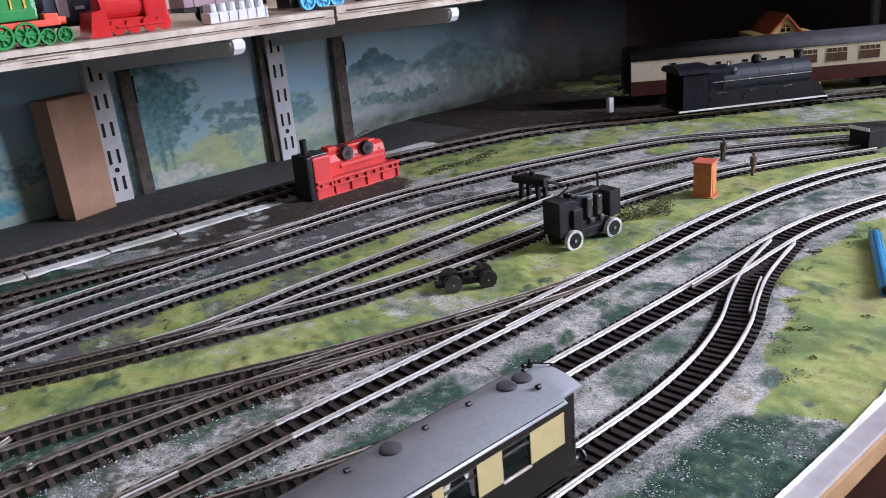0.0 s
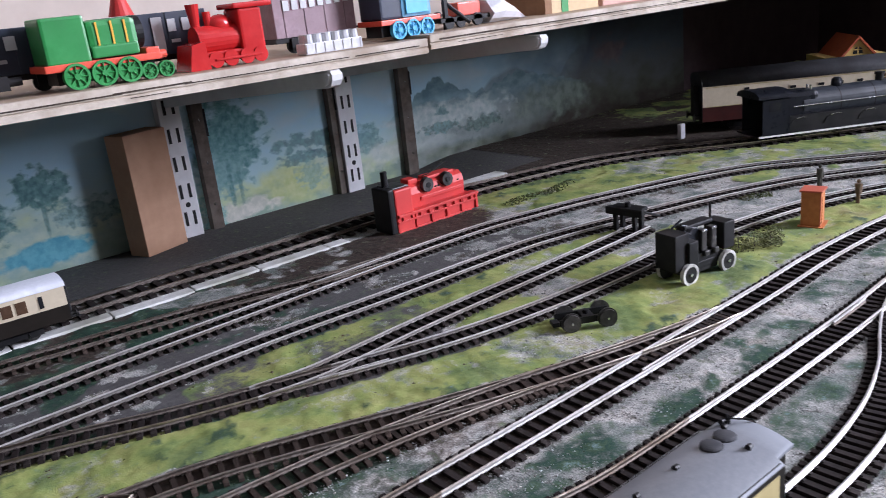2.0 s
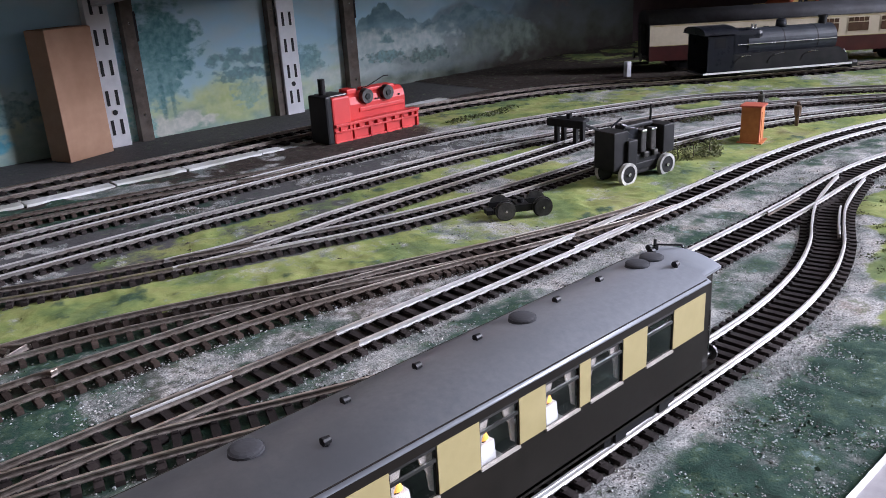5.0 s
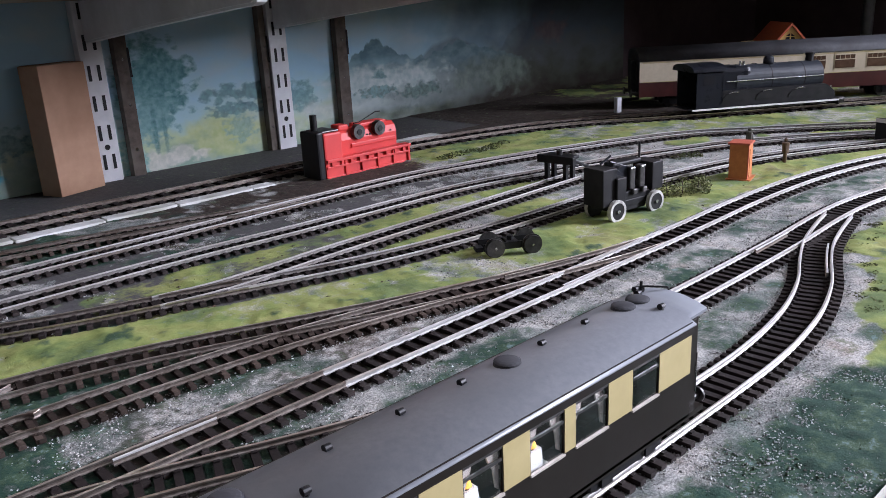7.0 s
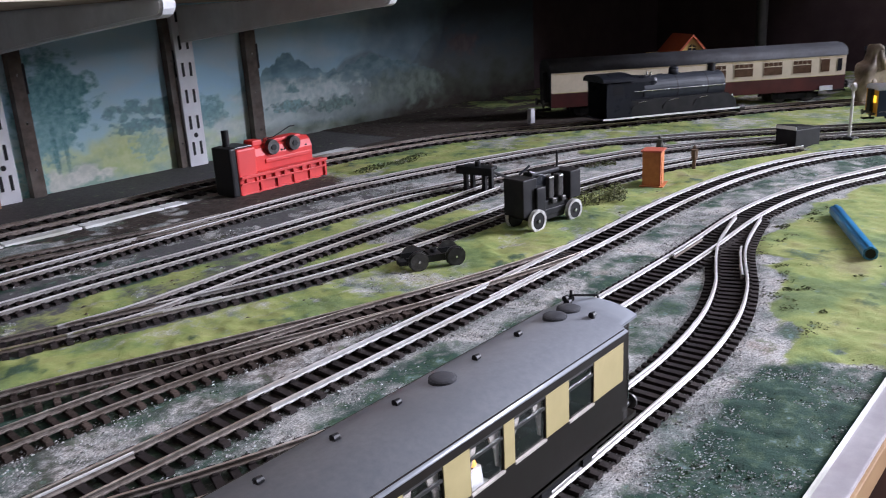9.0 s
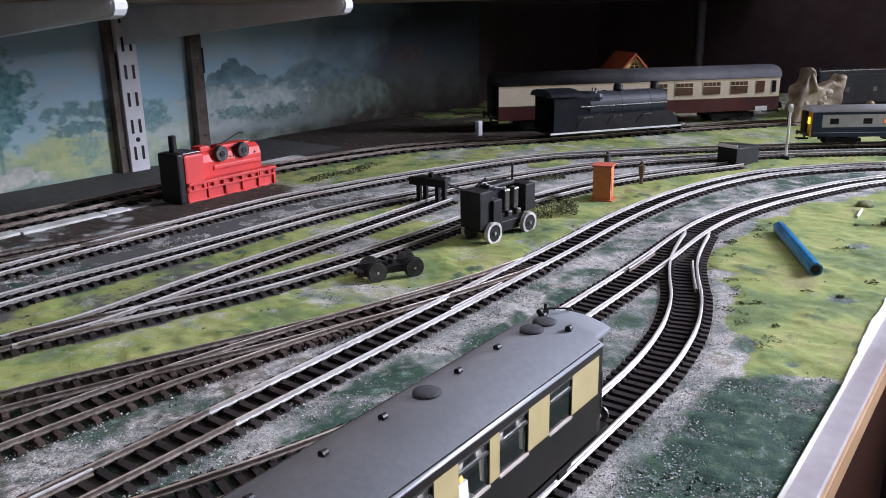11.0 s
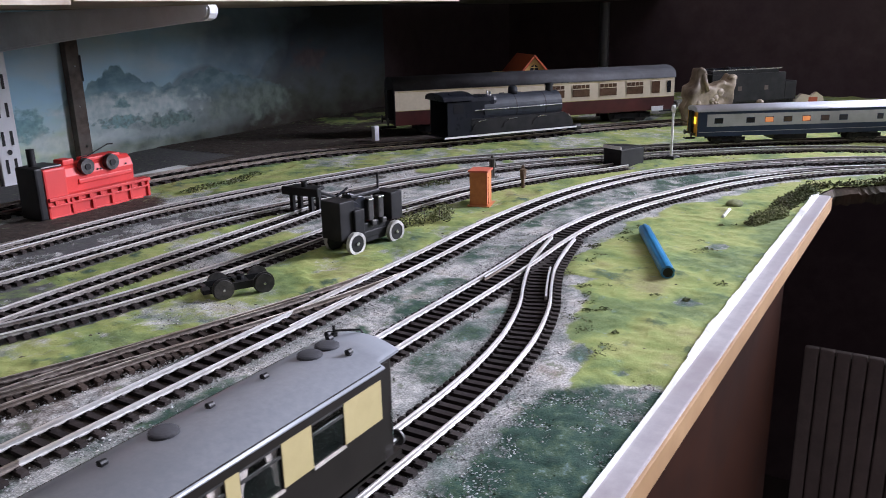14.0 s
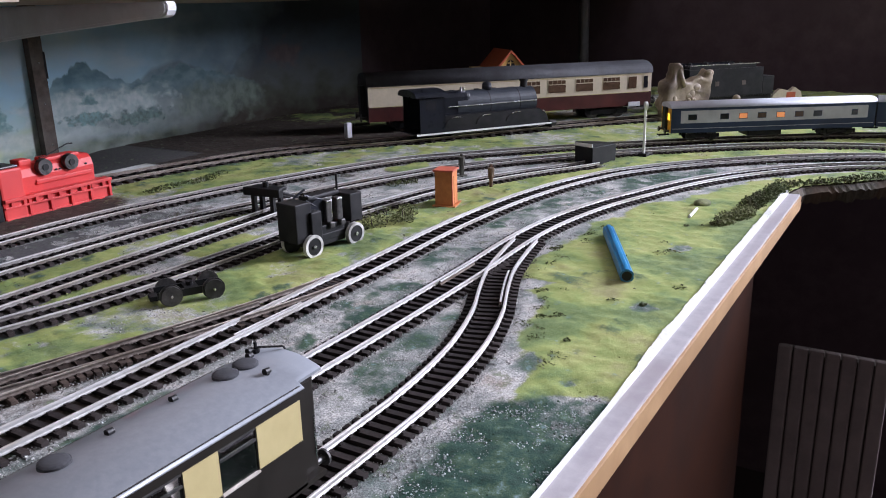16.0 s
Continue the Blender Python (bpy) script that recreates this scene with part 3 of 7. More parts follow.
def scatter(name, label, count, area, size, keep, material, seed, flat=0.7, zup=0.0):
    """Countless small grains as one mesh: uneven octahedra lying on the ground where keep() allows."""
    rng = np.random.default_rng(seed)
    P = np.stack([rng.uniform(area[0], area[1], count * 3), rng.uniform(area[2], area[3], count * 3)], 1)
    P = P[P[:, 1] > np.array([front_edge(x) for x in P[:, 0]]) + 0.003]
    Z4, n1, n2 = zones(P)
    d = np.minimum(track_distance(P), track_distance(P, WIDE_TRACK) - 0.009)
    P = P[keep(Z4, n1, d, rng.random(len(P)))][:count]
    n = len(P)
    base = np.array([(1, 0, 0), (0, 1, 0), (-1, 0, 0), (0, -1, 0), (0, 0, 1), (0, 0, -1)], float)
    s = size[0] + (size[1] - size[0]) * rng.random(n) ** 2
    V = base[None] * s[:, None, None] * rng.uniform(0.6, 1.3, (n, 6, 1))
    a = rng.uniform(0, 6.28, n)
    R = np.zeros((n, 3, 3))
    R[:, 0, 0], R[:, 0, 1], R[:, 1, 0], R[:, 1, 1], R[:, 2, 2] = np.cos(a), -np.sin(a), np.sin(a), np.cos(a), flat
    V = np.einsum("nij,nkj->nki", R, V)
    V += np.concatenate([P, np.full((n, 1), 0.0010 + zup)], 1)[:, None]
    F = np.array([(0, 1, 4), (1, 2, 4), (2, 3, 4), (3, 0, 4), (1, 0, 5), (2, 1, 5), (3, 2, 5), (0, 3, 5)])
    faces = (F[None] + 6 * np.arange(n)[:, None, None]).reshape(-1, 3)
    me = bpy.data.meshes.new(name)
    me.from_pydata(V.reshape(-1, 3).tolist(), [], faces.tolist())
    me.materials.append(material)
    return tagged(new(name, me), label, "ground cover", kind="stuff")


scatter("ballast", "loose pale grey ballast stones between the tracks", 30000, (-0.05, 0.95, 0.13, 0.66), (0.0003, 0.0009),
        lambda Z, n, d, r: (Z[:, 0] < 0.35) & (d > 0.0105) & (r < 0.75) & (Z[:, 3] < 0.4) & ((Z[:, 1] < 0.45) | (r < 0.12)), M_GRAVEL, 1)
scatter("fine_ballast", "fine pale grit between the front tracks", 26000, (-0.02, 0.62, 0.13, 0.40), (0.0002, 0.0006),
        lambda Z, n, d, r: (Z[:, 0] < 0.4) & (d > 0.0100) & ((Z[:, 1] < 0.45) | (r < 0.12)), M_GRAVEL, 8)
scatter("pale_flecks", "white flecks strewn over the dark green patches", 13000, (0.0, 0.9, 0.13, 0.40), (0.00025, 0.0008),
        lambda Z, n, d, r: (Z[:, 1] > 0.3) & (d > 0.012) & (r < 0.6), M_FLECK, 4)
scatter("patch_flecks", "fine white flecks strewn thickly over the front dark green patch", 4200, (0.12, 0.38, 0.13, 0.21), (0.0002, 0.00065),
        lambda Z, n, d, r: (Z[:, 1] > 0.3) & (d > 0.014), M_FLECK, 9)
scatter("grass", "yellow-green static grass clumps", 6500, (-0.05, 1.05, 0.13, 0.75), (0.0003, 0.0011),
        lambda Z, n, d, r: (Z[:, 0] > 0.5) & (d > 0.014) & ((n > 0.05) | (r < 0.25)), M_TUFT, 2, 0.8)
scatter("green_scatter", "dark green scatter crumbs on the ground", 4500, (-0.05, 1.0, 0.13, 0.5), (0.0003, 0.0010),
        lambda Z, n, d, r: (Z[:, 1] > 0.42) & (d > 0.013), M_DARKTUFT, 3, 0.8)

scatter("plant_debris", "dark brown twigs and leaf crumbs strewn on the grass", 2600, (-0.05, 1.0, 0.13, 0.75), (0.0005, 0.0021),
        lambda Z, n, d, r: (Z[:, 0] > 0.35) & (d > 0.013) & ((n < -0.12) | (r < 0.28)), M_LITTER, 6, 0.35)

# ---- board edge, supports and room ----
trim = thing("board_edge", "pine board edge with grey painted top and chipped white plaster", "trim", kind="structure")
part("facing", box(-0.5, 0.815, EDGE_Y - 0.0152, EDGE_Y - 0.0132, -0.0125, -0.0005, 0.0004), M_WOOD_EDGE, trim)
part("top_strip", box(-0.5, 0.815, EDGE_Y - 0.0137, EDGE_Y - 0.0035, -0.0122, 0.0012, 0.0006), M_TRIM, trim)
bm = bmesh.new()
rng = random.Random(5)
prev = None
for i in range(660):
    x = -0.5 + i * 0.002
    w = 0.0006 + float(soft(np.float64(x), 0.33, 0.44)) * (0.0030 + 0.0009 * fbm(x, 0.3, 60, 2.0) + 0.0005 * fbm(x, 0.7, 300, 2.0))
    row = [bm.verts.new((x, EDGE_Y - 0.0038, 0.0006)), bm.verts.new((x, EDGE_Y - 0.0034, 0.0030 + 0.0003 * rng.random())), bm.verts.new((x, EDGE_Y - 0.0034 + w, 0.0037 + 0.0003 * rng.random())), bm.verts.new((x, EDGE_Y - 0.0030 + w + 0.0008, 0.0010))]
    if prev:
        for j in range(3):
            bm.faces.new((prev[j], row[j], row[j + 1], prev[j + 1]))
    prev = row
part("plaster_edge", bm, M_WHITE_EDGE, trim)
bm = bmesh.new()
prev = None
for i in range(60):
    x = 0.815 + 0.152 * i / 59
    y = front_edge(x)
    row = [bm.verts.new((x, y, 0.0006)), bm.verts.new((x - 0.003, y - 0.003, -0.004 - 0.003 * rng.random())), bm.verts.new((x, y, -0.014 - 0.005 * rng.random()))]
    if prev:
        bm.faces.new((prev[0], row[0], row[1], prev[1]))
        bm.faces.new((prev[1], row[1], row[2], prev[2]))
    prev = row
part("curved_edge", bm, M_LITTER, trim)
base = thing("baseboard", "plywood baseboard on a brown panel leg, shade put into its colour", "baseboard", kind="structure")
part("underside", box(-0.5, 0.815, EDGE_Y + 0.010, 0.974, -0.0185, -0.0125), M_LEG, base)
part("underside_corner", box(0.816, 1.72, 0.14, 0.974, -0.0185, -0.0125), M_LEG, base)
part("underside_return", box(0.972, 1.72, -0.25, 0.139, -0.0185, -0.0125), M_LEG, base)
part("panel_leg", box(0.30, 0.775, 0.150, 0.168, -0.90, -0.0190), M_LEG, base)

rack = thing("slatted_panel", "grey-brown slatted panel standing on the floor below the layout", "panel")
part("backing", box(0.99, 1.01, 0.034, 0.150, -0.90, -0.225), M_BATTEN, rack)
for i in range(7):
    part("slat", box(0.982, 0.99, 0.150 - 0.0170 * (i + 1) + 0.0016, 0.150 - 0.0170 * i, -0.90, -0.217, 0.002), M_CREAMBOARD, rack)

tagged(part("floor", box(-1.5, 2.4, -1.9, 1.04, -0.95, -0.90), M_FLOOR), "dark carpeted floor below the layout", "floor", kind="structure")
# Unseen ceiling, kept pale to bounce window light down onto roofs and rails.
tagged(part("ceiling", box(-1.5, 2.4, -1.9, 1.04, 1.9, 1.95), M_CEILING), "plain white plaster ceiling, unseen, added to bounce window light", "ceiling", kind="structure")
tagged(part("wall_west", box(-1.55, -1.5, -1.9, 1.04, -0.95, 1.95), M_ROOM), "plain plaster wall", "wall", kind="structure")
tagged(part("wall_south", box(-1.55, 2.45, -1.95, -1.9, -0.95, 1.95), M_ROOM), "plain plaster wall", "wall", kind="structure")
tagged(part("wall_north", box(-1.5, 2.4, 0.985, 1.04, -0.95, 1.9), M_DARKWALL), "dark brown wall behind the layout", "wall", kind="structure")
# First box is an added block that keeps window light off the back right.
bm = box(1.84, 2.39, -0.52, 1.04, -0.95, 1.95)
box(2.40, 2.45, WIN_Y1, 1.04, -0.95, 1.95, bm=bm)
box(2.40, 2.45, -1.9, WIN_Y0, -0.95, 1.95, bm=bm)
box(2.40, 2.45, WIN_Y0, WIN_Y1, -0.95, WIN_Z0, bm=bm)
box(2.40, 2.45, WIN_Y0, WIN_Y1, WIN_Z1, 1.95, bm=bm)
tagged(part("wall_east", bm, M_DARKWALL), "dark brown end wall with a window and an added light-blocking block", "wall", kind="structure")


M_UPPER = surf("cream_upper_wall", (0.52, 0.45, 0.40), (0.60, 0.53, 0.47), 25, 0.85, 0, 0.1, (0.47, 0.40, 0.35), 5)
tagged(part("wall_upper", box(-1.5, 1.83, 0.976, 0.9845, 0.20, 1.9), M_UPPER), "cream wall above the shelf", "wall", kind="structure")


# ---- painted backdrop ----
def backdrop_material():
    m = bpy.data.materials.new("painted_backdrop")
    m.use_nodes = True
    N, L = m.node_tree.nodes, m.node_tree.links
    bs = N["Principled BSDF"]
    tc = N.new("ShaderNodeTexCoord")
    sep = N.new("ShaderNodeSeparateXYZ")
    L.new(tc.outputs["Object"], sep.inputs[0])

    def tex(scale, detail, stretch=(1, 1, 1)):
        mp = N.new("ShaderNodeMapping")
        mp.inputs["Scale"].default_value = stretch
        L.new(tc.outputs["Object"], mp.inputs[0])
        n = N.new("ShaderNodeTexNoise")
        n.inputs["Scale"].default_value, n.inputs["Detail"].default_value = scale, detail
        L.new(mp.outputs[0], n.inputs["Vector"])
        return n.outputs["Fac"]

    def ramp(fac, *stops):
        r = N.new("ShaderNodeValToRGB")
        e = r.color_ramp.elements
        while len(e) < len(stops):
            e.new(0.5)
        for k, (pos, c) in zip(e, stops):
            k.position, k.color = pos, (*c, 1)
        L.new(fac, r.inputs["Fac"])
        return r.outputs["Color"]

    def rng_map(v, a, b, c=0.0, d=1.0):
        r = N.new("ShaderNodeMapRange")
        r.inputs[1].default_value, r.inputs[2].default_value, r.inputs[3].default_value, r.inputs[4].default_value = a, b, c, d
        L.new(v, r.inputs[0])
        return r.outputs[0]

    def add(a, b):
        x = N.new("ShaderNodeMath")
        L.new(a, x.inputs[0])
        L.new(b, x.inputs[1])
        return x.outputs[0]

    def mixed(f, a, b):
        x = N.new("ShaderNodeMixRGB")
        L.new(f, x.inputs[0])
        L.new(a, x.inputs[1])
        L.new(b, x.inputs[2])
        return x.outputs[0]

    height = add(rng_map(sep.outputs[2], 0.0, 0.18), rng_map(tex(22, 5, (1, 1, 1.6)), 0.3, 0.7, -0.13, 0.13))
    left = ramp(height, (0.02, (0.27, 0.38, 0.31)), (0.14, (0.50, 0.60, 0.37)), (0.28, (0.42, 0.60, 0.60)), (0.55, (0.38, 0.60, 0.73)), (0.95, (0.36, 0.53, 0.64)))
    # Right end: dark paint with the shade of that corner put in.
    right_shaded = ramp(height, (0.02, (0.03, 0.024, 0.018)), (0.20, (0.055, 0.060, 0.045)), (0.40, (0.075, 0.085, 0.085)), (0.62, (0.055, 0.075, 0.095)), (0.95, (0.03, 0.034, 0.042)))
    def ridge_mask(seed, scale, base, amp, edge):
        cx = N.new("ShaderNodeCombineXYZ")
        L.new(sep.outputs[0], cx.inputs[0])
        cx.inputs[1].default_value = seed
        n = N.new("ShaderNodeTexNoise")
        n.inputs["Scale"].default_value, n.inputs["Detail"].default_value, n.inputs["Roughness"].default_value = scale, 3, 0.45
        L.new(cx.outputs[0], n.inputs["Vector"])
        top = rng_map(n.outputs["Fac"], 0.3, 0.7, base - amp, base + amp)
        dif = N.new("ShaderNodeMath")
        dif.operation = "SUBTRACT"
        L.new(top, dif.inputs[0])
        L.new(sep.outputs[2], dif.inputs[1])
        m = N.new("ShaderNodeMath")
        m.operation = "MULTIPLY"
        L.new(rng_map(dif.outputs[0], 0.0, edge), m.inputs[0])
        L.new(rng_map(sep.outputs[0], 0.60, 0.68, 0.0, 0.8), m.inputs[1])
        return m.outputs[0]

    far_hill = ramp(tex(60, 5), (0.35, (0.17, 0.24, 0.26)), (0.65, (0.25, 0.33, 0.35)))
    near_hill = ramp(tex(40, 6), (0.35, (0.30, 0.39, 0.40)), (0.55, (0.42, 0.50, 0.50)), (0.65, (0.20, 0.28, 0.29)))
    left = mixed(ridge_mask(2.3, 9.0, 0.098, 0.028, 0.006), left, far_hill)
    left = mixed(ridge_mask(5.1, 14.0, 0.058, 0.022, 0.010), left, near_hill)
    left = mixed(ridge_mask(8.7, 11.0, 0.018, 0.010, 0.010), left, ramp(tex(70, 5), (0.35, (0.06, 0.09, 0.055)), (0.65, (0.16, 0.20, 0.12))))
    # Fade towards the right end, where its shade is coloured in.
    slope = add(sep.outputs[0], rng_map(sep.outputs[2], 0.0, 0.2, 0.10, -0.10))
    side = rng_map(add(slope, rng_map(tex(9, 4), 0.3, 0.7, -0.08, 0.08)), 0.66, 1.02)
    col = mixed(side, left, right_shaded)
    cloud = ramp(tex(17, 6, (0.8, 1, 1.5)), (0.48, (0, 0, 0)), (0.70, (0.6, 0.6, 0.6)))
    pale = N.new("ShaderNodeRGB")
    pale.outputs[0].default_value = (0.52, 0.58, 0.58, 1)
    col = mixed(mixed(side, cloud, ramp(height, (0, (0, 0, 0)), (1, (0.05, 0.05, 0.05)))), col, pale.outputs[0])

    def spot(cx, cz, rx, rz, scale, amp, edge, c1, c2, strength):
        """A soft, ragged brush patch round a place on the sheet."""
        nonlocal col
        d = N.new("ShaderNodeVectorMath")
        d.operation = "MULTIPLY_ADD"
        d.inputs[1].default_value, d.inputs[2].default_value = (1 / rx, 0, 1 / rz), (-cx / rx, 0, -cz / rz)
        L.new(tc.outputs["Object"], d.inputs[0])
        ln = N.new("ShaderNodeVectorMath")
        ln.operation = "LENGTH"
        L.new(d.outputs[0], ln.inputs[0])
        f = tex(scale, 5, (1, 1, 1.5))
        m = rng_map(add(ln.outputs["Value"], rng_map(f, 0.3, 0.7, -amp, amp)), 1.0 + edge, 1.0 - edge, 0.0, strength)
        col = mixed(m, col, ramp(tex(scale * 2.3, 4), (0.36, c1), (0.64, c2)))

    def peak(px, pz, slope, foot, c1, c2):
        """A painted mountain: sharp uneven sides falling from a summit, fading out towards its foot."""
        nonlocal col
        off = N.new("ShaderNodeMath")
        off.operation = "SUBTRACT"
        L.new(sep.outputs[0], off.inputs[0])
        off.inputs[1].default_value = px
        ab = N.new("ShaderNodeMath")
        ab.operation = "ABSOLUTE"
        L.new(off.outputs[0], ab.inputs[0])
        top = add(rng_map(ab.outputs[0], 0.0, 0.2, pz, pz - 0.2 * slope), rng_map(tex(55, 4, (1, 1, 0.4)), 0.3, 0.7, -0.005, 0.005))
        dif = N.new("ShaderNodeMath")
        dif.operation = "SUBTRACT"
        L.new(top, dif.inputs[0])
        L.new(sep.outputs[2], dif.inputs[1])
        m = N.new("ShaderNodeMath")
        m.operation = "MULTIPLY"
        L.new(rng_map(dif.outputs[0], 0.0, 0.0022), m.inputs[0])
        L.new(rng_map(sep.outputs[2], foot, foot + 0.03, 0.0, 0.92), m.inputs[1])
        col = mixed(m.outputs[0], col, ramp(tex(48, 5, (1, 1, 1.6)), (0.36, c1), (0.64, c2)))

    peak(0.863, 0.104, 0.26, 0.056, (0.10, 0.18, 0.20), (0.20, 0.29, 0.31))
    peak(0.702, 0.117, 0.52, 0.062, (0.08, 0.16, 0.19), (0.18, 0.28, 0.31))
    deep, teal, soft_teal = (0.05, 0.15, 0.16), (0.15, 0.31, 0.31), (0.24, 0.42, 0.44)
    for p in ((0.15, 0.022, 0.085, 0.030, 40, 0.5, 0.35, (0.30, 0.44, 0.44), (0.46, 0.56, 0.50), 0.7),
              (0.15, 0.011, 0.047, 0.013, 60, 0.3, 0.16, (0.06, 0.30, 0.42), (0.12, 0.42, 0.52), 0.9),
              (0.157, 0.078, 0.026, 0.022, 75, 0.55, 0.20, deep, teal, 0.9), (0.155, 0.047, 0.0022, 0.018, 90, 0.3, 0.4, deep, teal, 0.7),
              (0.097, 0.055, 0.024, 0.022, 75, 0.5, 0.20, deep, teal, 0.9), (0.20, 0.044, 0.035, 0.014, 80, 0.6, 0.22, deep, soft_teal, 0.7),
              (0.03, 0.05, 0.05, 0.025, 75, 0.6, 0.22, deep, teal, 0.7),
              (0.372, 0.092, 0.040, 0.042, 62, 0.55, 0.22, (0.06, 0.19, 0.20), (0.17, 0.34, 0.35), 0.95), (0.360, 0.052, 0.032, 0.025, 75, 0.6, 0.25, teal, soft_teal, 0.9),
              (0.366, 0.030, 0.0028, 0.030, 90, 0.4, 0.4, deep, teal, 0.75), (0.378, 0.034, 0.0022, 0.024, 90, 0.4, 0.4, deep, teal, 0.6),
              (0.455, 0.016, 0.050, 0.024, 45, 0.4, 0.40, (0.46, 0.53, 0.22), (0.58, 0.62, 0.32), 0.75),
              (0.380, 0.002, 0.042, 0.012, 60, 0.5, 0.22, (0.50, 0.52, 0.47), (0.68, 0.66, 0.60), 0.9),
              (0.335, 0.010, 0.018, 0.030, 70, 0.9, 0.3, (0.10, 0.34, 0.33), (0.44, 0.58, 0.55), 0.8),
              (0.482, 0.066, 0.045, 0.010, 65, 0.7, 0.22, (0.09, 0.17, 0.20), teal, 0.75), (0.476, 0.048, 0.038, 0.007, 75, 0.7, 0.22, (0.09, 0.17, 0.20), teal, 0.75),
              (0.478, 0.024, 0.020, 0.016, 85, 0.6, 0.25, teal, soft_teal, 0.6), (0.565, 0.050, 0.026, 0.018, 70, 0.6, 0.22, deep, teal, 0.65),
              (0.60, 0.026, 0.05, 0.014, 50, 0.6, 0.35, (0.46, 0.53, 0.50), (0.60, 0.64, 0.60), 0.7),
              (0.72, 0.060, 0.10, 0.016, 45, 0.5, 0.30, (0.38, 0.48, 0.48), (0.56, 0.62, 0.60), 0.85),
              (0.70, 0.044, 0.030, 0.008, 80, 0.6, 0.22, (0.08, 0.13, 0.12), teal, 0.75), (0.78, 0.036, 0.040, 0.009, 80, 0.6, 0.22, (0.06, 0.10, 0.09), (0.13, 0.22, 0.20), 0.75),
              (0.705, 0.068, 0.010, 0.007, 80, 0.8, 0.35, deep, teal, 0.7), (0.95, 0.045, 0.07, 0.028, 30, 0.6, 0.35, (0.09, 0.12, 0.10), (0.20, 0.25, 0.21), 0.7),
              (1.085, 0.105, 0.035, 0.022, 35, 0.6, 0.40, (0.10, 0.06, 0.06), (0.15, 0.10, 0.09), 0.6)):
        spot(*p)
    L.new(col, bs.inputs["Base Color"])
    bs.inputs["Roughness"].default_value = 0.7
    bs.inputs["Specular IOR Level"].default_value = 0.2
    bp = N.new("ShaderNodeBump")
    bp.inputs["Strength"].default_value, bp.inputs["Distance"].default_value = 0.12, 0.0005
    L.new(tex(160, 5), bp.inputs["Height"])
    L.new(bp.outputs[0], bs.inputs["Normal"])
    return m


BACK_Y = 0.975
wall = thing("backdrop", "hand painted landscape backdrop with hills, trees, pale sky and corner shade coloured in", "backdrop", kind="structure")
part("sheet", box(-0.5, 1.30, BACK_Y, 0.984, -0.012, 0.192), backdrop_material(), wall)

# ---- shelf and its brackets ----
shelf_boards = ((-0.6, 0.4015, 0.1835, 0.1955, M_SHELF_EDGE, "bare plywood shelf board with a rough cut front edge"),
                (0.4045, 0.97, 0.1860, 0.1980, M_SHELF_EDGE, "bare plywood shelf board butted against the next one"),
                # Corner board takes the dark batten colour to stand for the shade there.
                (0.974, 1.88, 0.1900, 0.1985, M_BATTEN, "shelf board in the far corner, its shade put into a dark colour"))
for x0, x1, z0, z1, mt, lab in shelf_boards:
    s = thing("shelf", lab, "shelf", group="shelf boards")
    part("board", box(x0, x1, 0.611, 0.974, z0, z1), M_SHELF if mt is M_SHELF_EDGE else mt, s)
    bm = bmesh.new()
    r = random.Random(int(x0 * 100))
    n = 90
    prev = None
    levels = [z0, z0 + 0.35 * (z1 - z0), z0 + 0.42 * (z1 - z0), z0 + 0.50 * (z1 - z0), z1]
    for i in range(n + 1):
        x = x0 + (x1 - x0) * i / n
        row = [bm.verts.new((x, 0.6105 - (0.0012 if j in (0, 1, 3, 4) else -0.0002) - 0.0004 * r.random(), z + (0.0005 * (r.random() - 0.5) if 0 < j < 4 else 0))) for j, z in enumerate(levels)]
        row.append(bm.verts.new((x, 0.613, z1 + 0.0003)))
        row.insert(0, bm.verts.new((x, 0.613, z0 - 0.0003)))
        if prev:
            for j in range(len(row) - 1):
                bm.faces.new((prev[j], row[j], row[j + 1], prev[j + 1]))
        prev = row
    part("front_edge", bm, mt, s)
    if mt is M_SHELF_EDGE:
        xx = x0 + 0.01
        while xx < x1 - 0.05:
            ln = min(0.04 + 0.09 * r.random(), x1 - xx)
            zz = z0 + 0.0066 + 0.0005 * r.random()
            part("groove", box(xx, xx + ln, 0.6085, 0.6094, zz, zz + 0.0006 + 0.0007 * r.random(), 0.0002), M_GAP, s, "dark split between two plies")
            if r.random() < 0.4:
                zz = z0 + 0.0028 + 0.0008 * r.random()
                part("saw_mark", box(xx + 0.2 * ln, xx + 0.7 * ln, 0.6085, 0.6094, zz, zz + 0.0004), M_GAP, s)
            xx += ln * (0.8 + 0.3 * r.random())

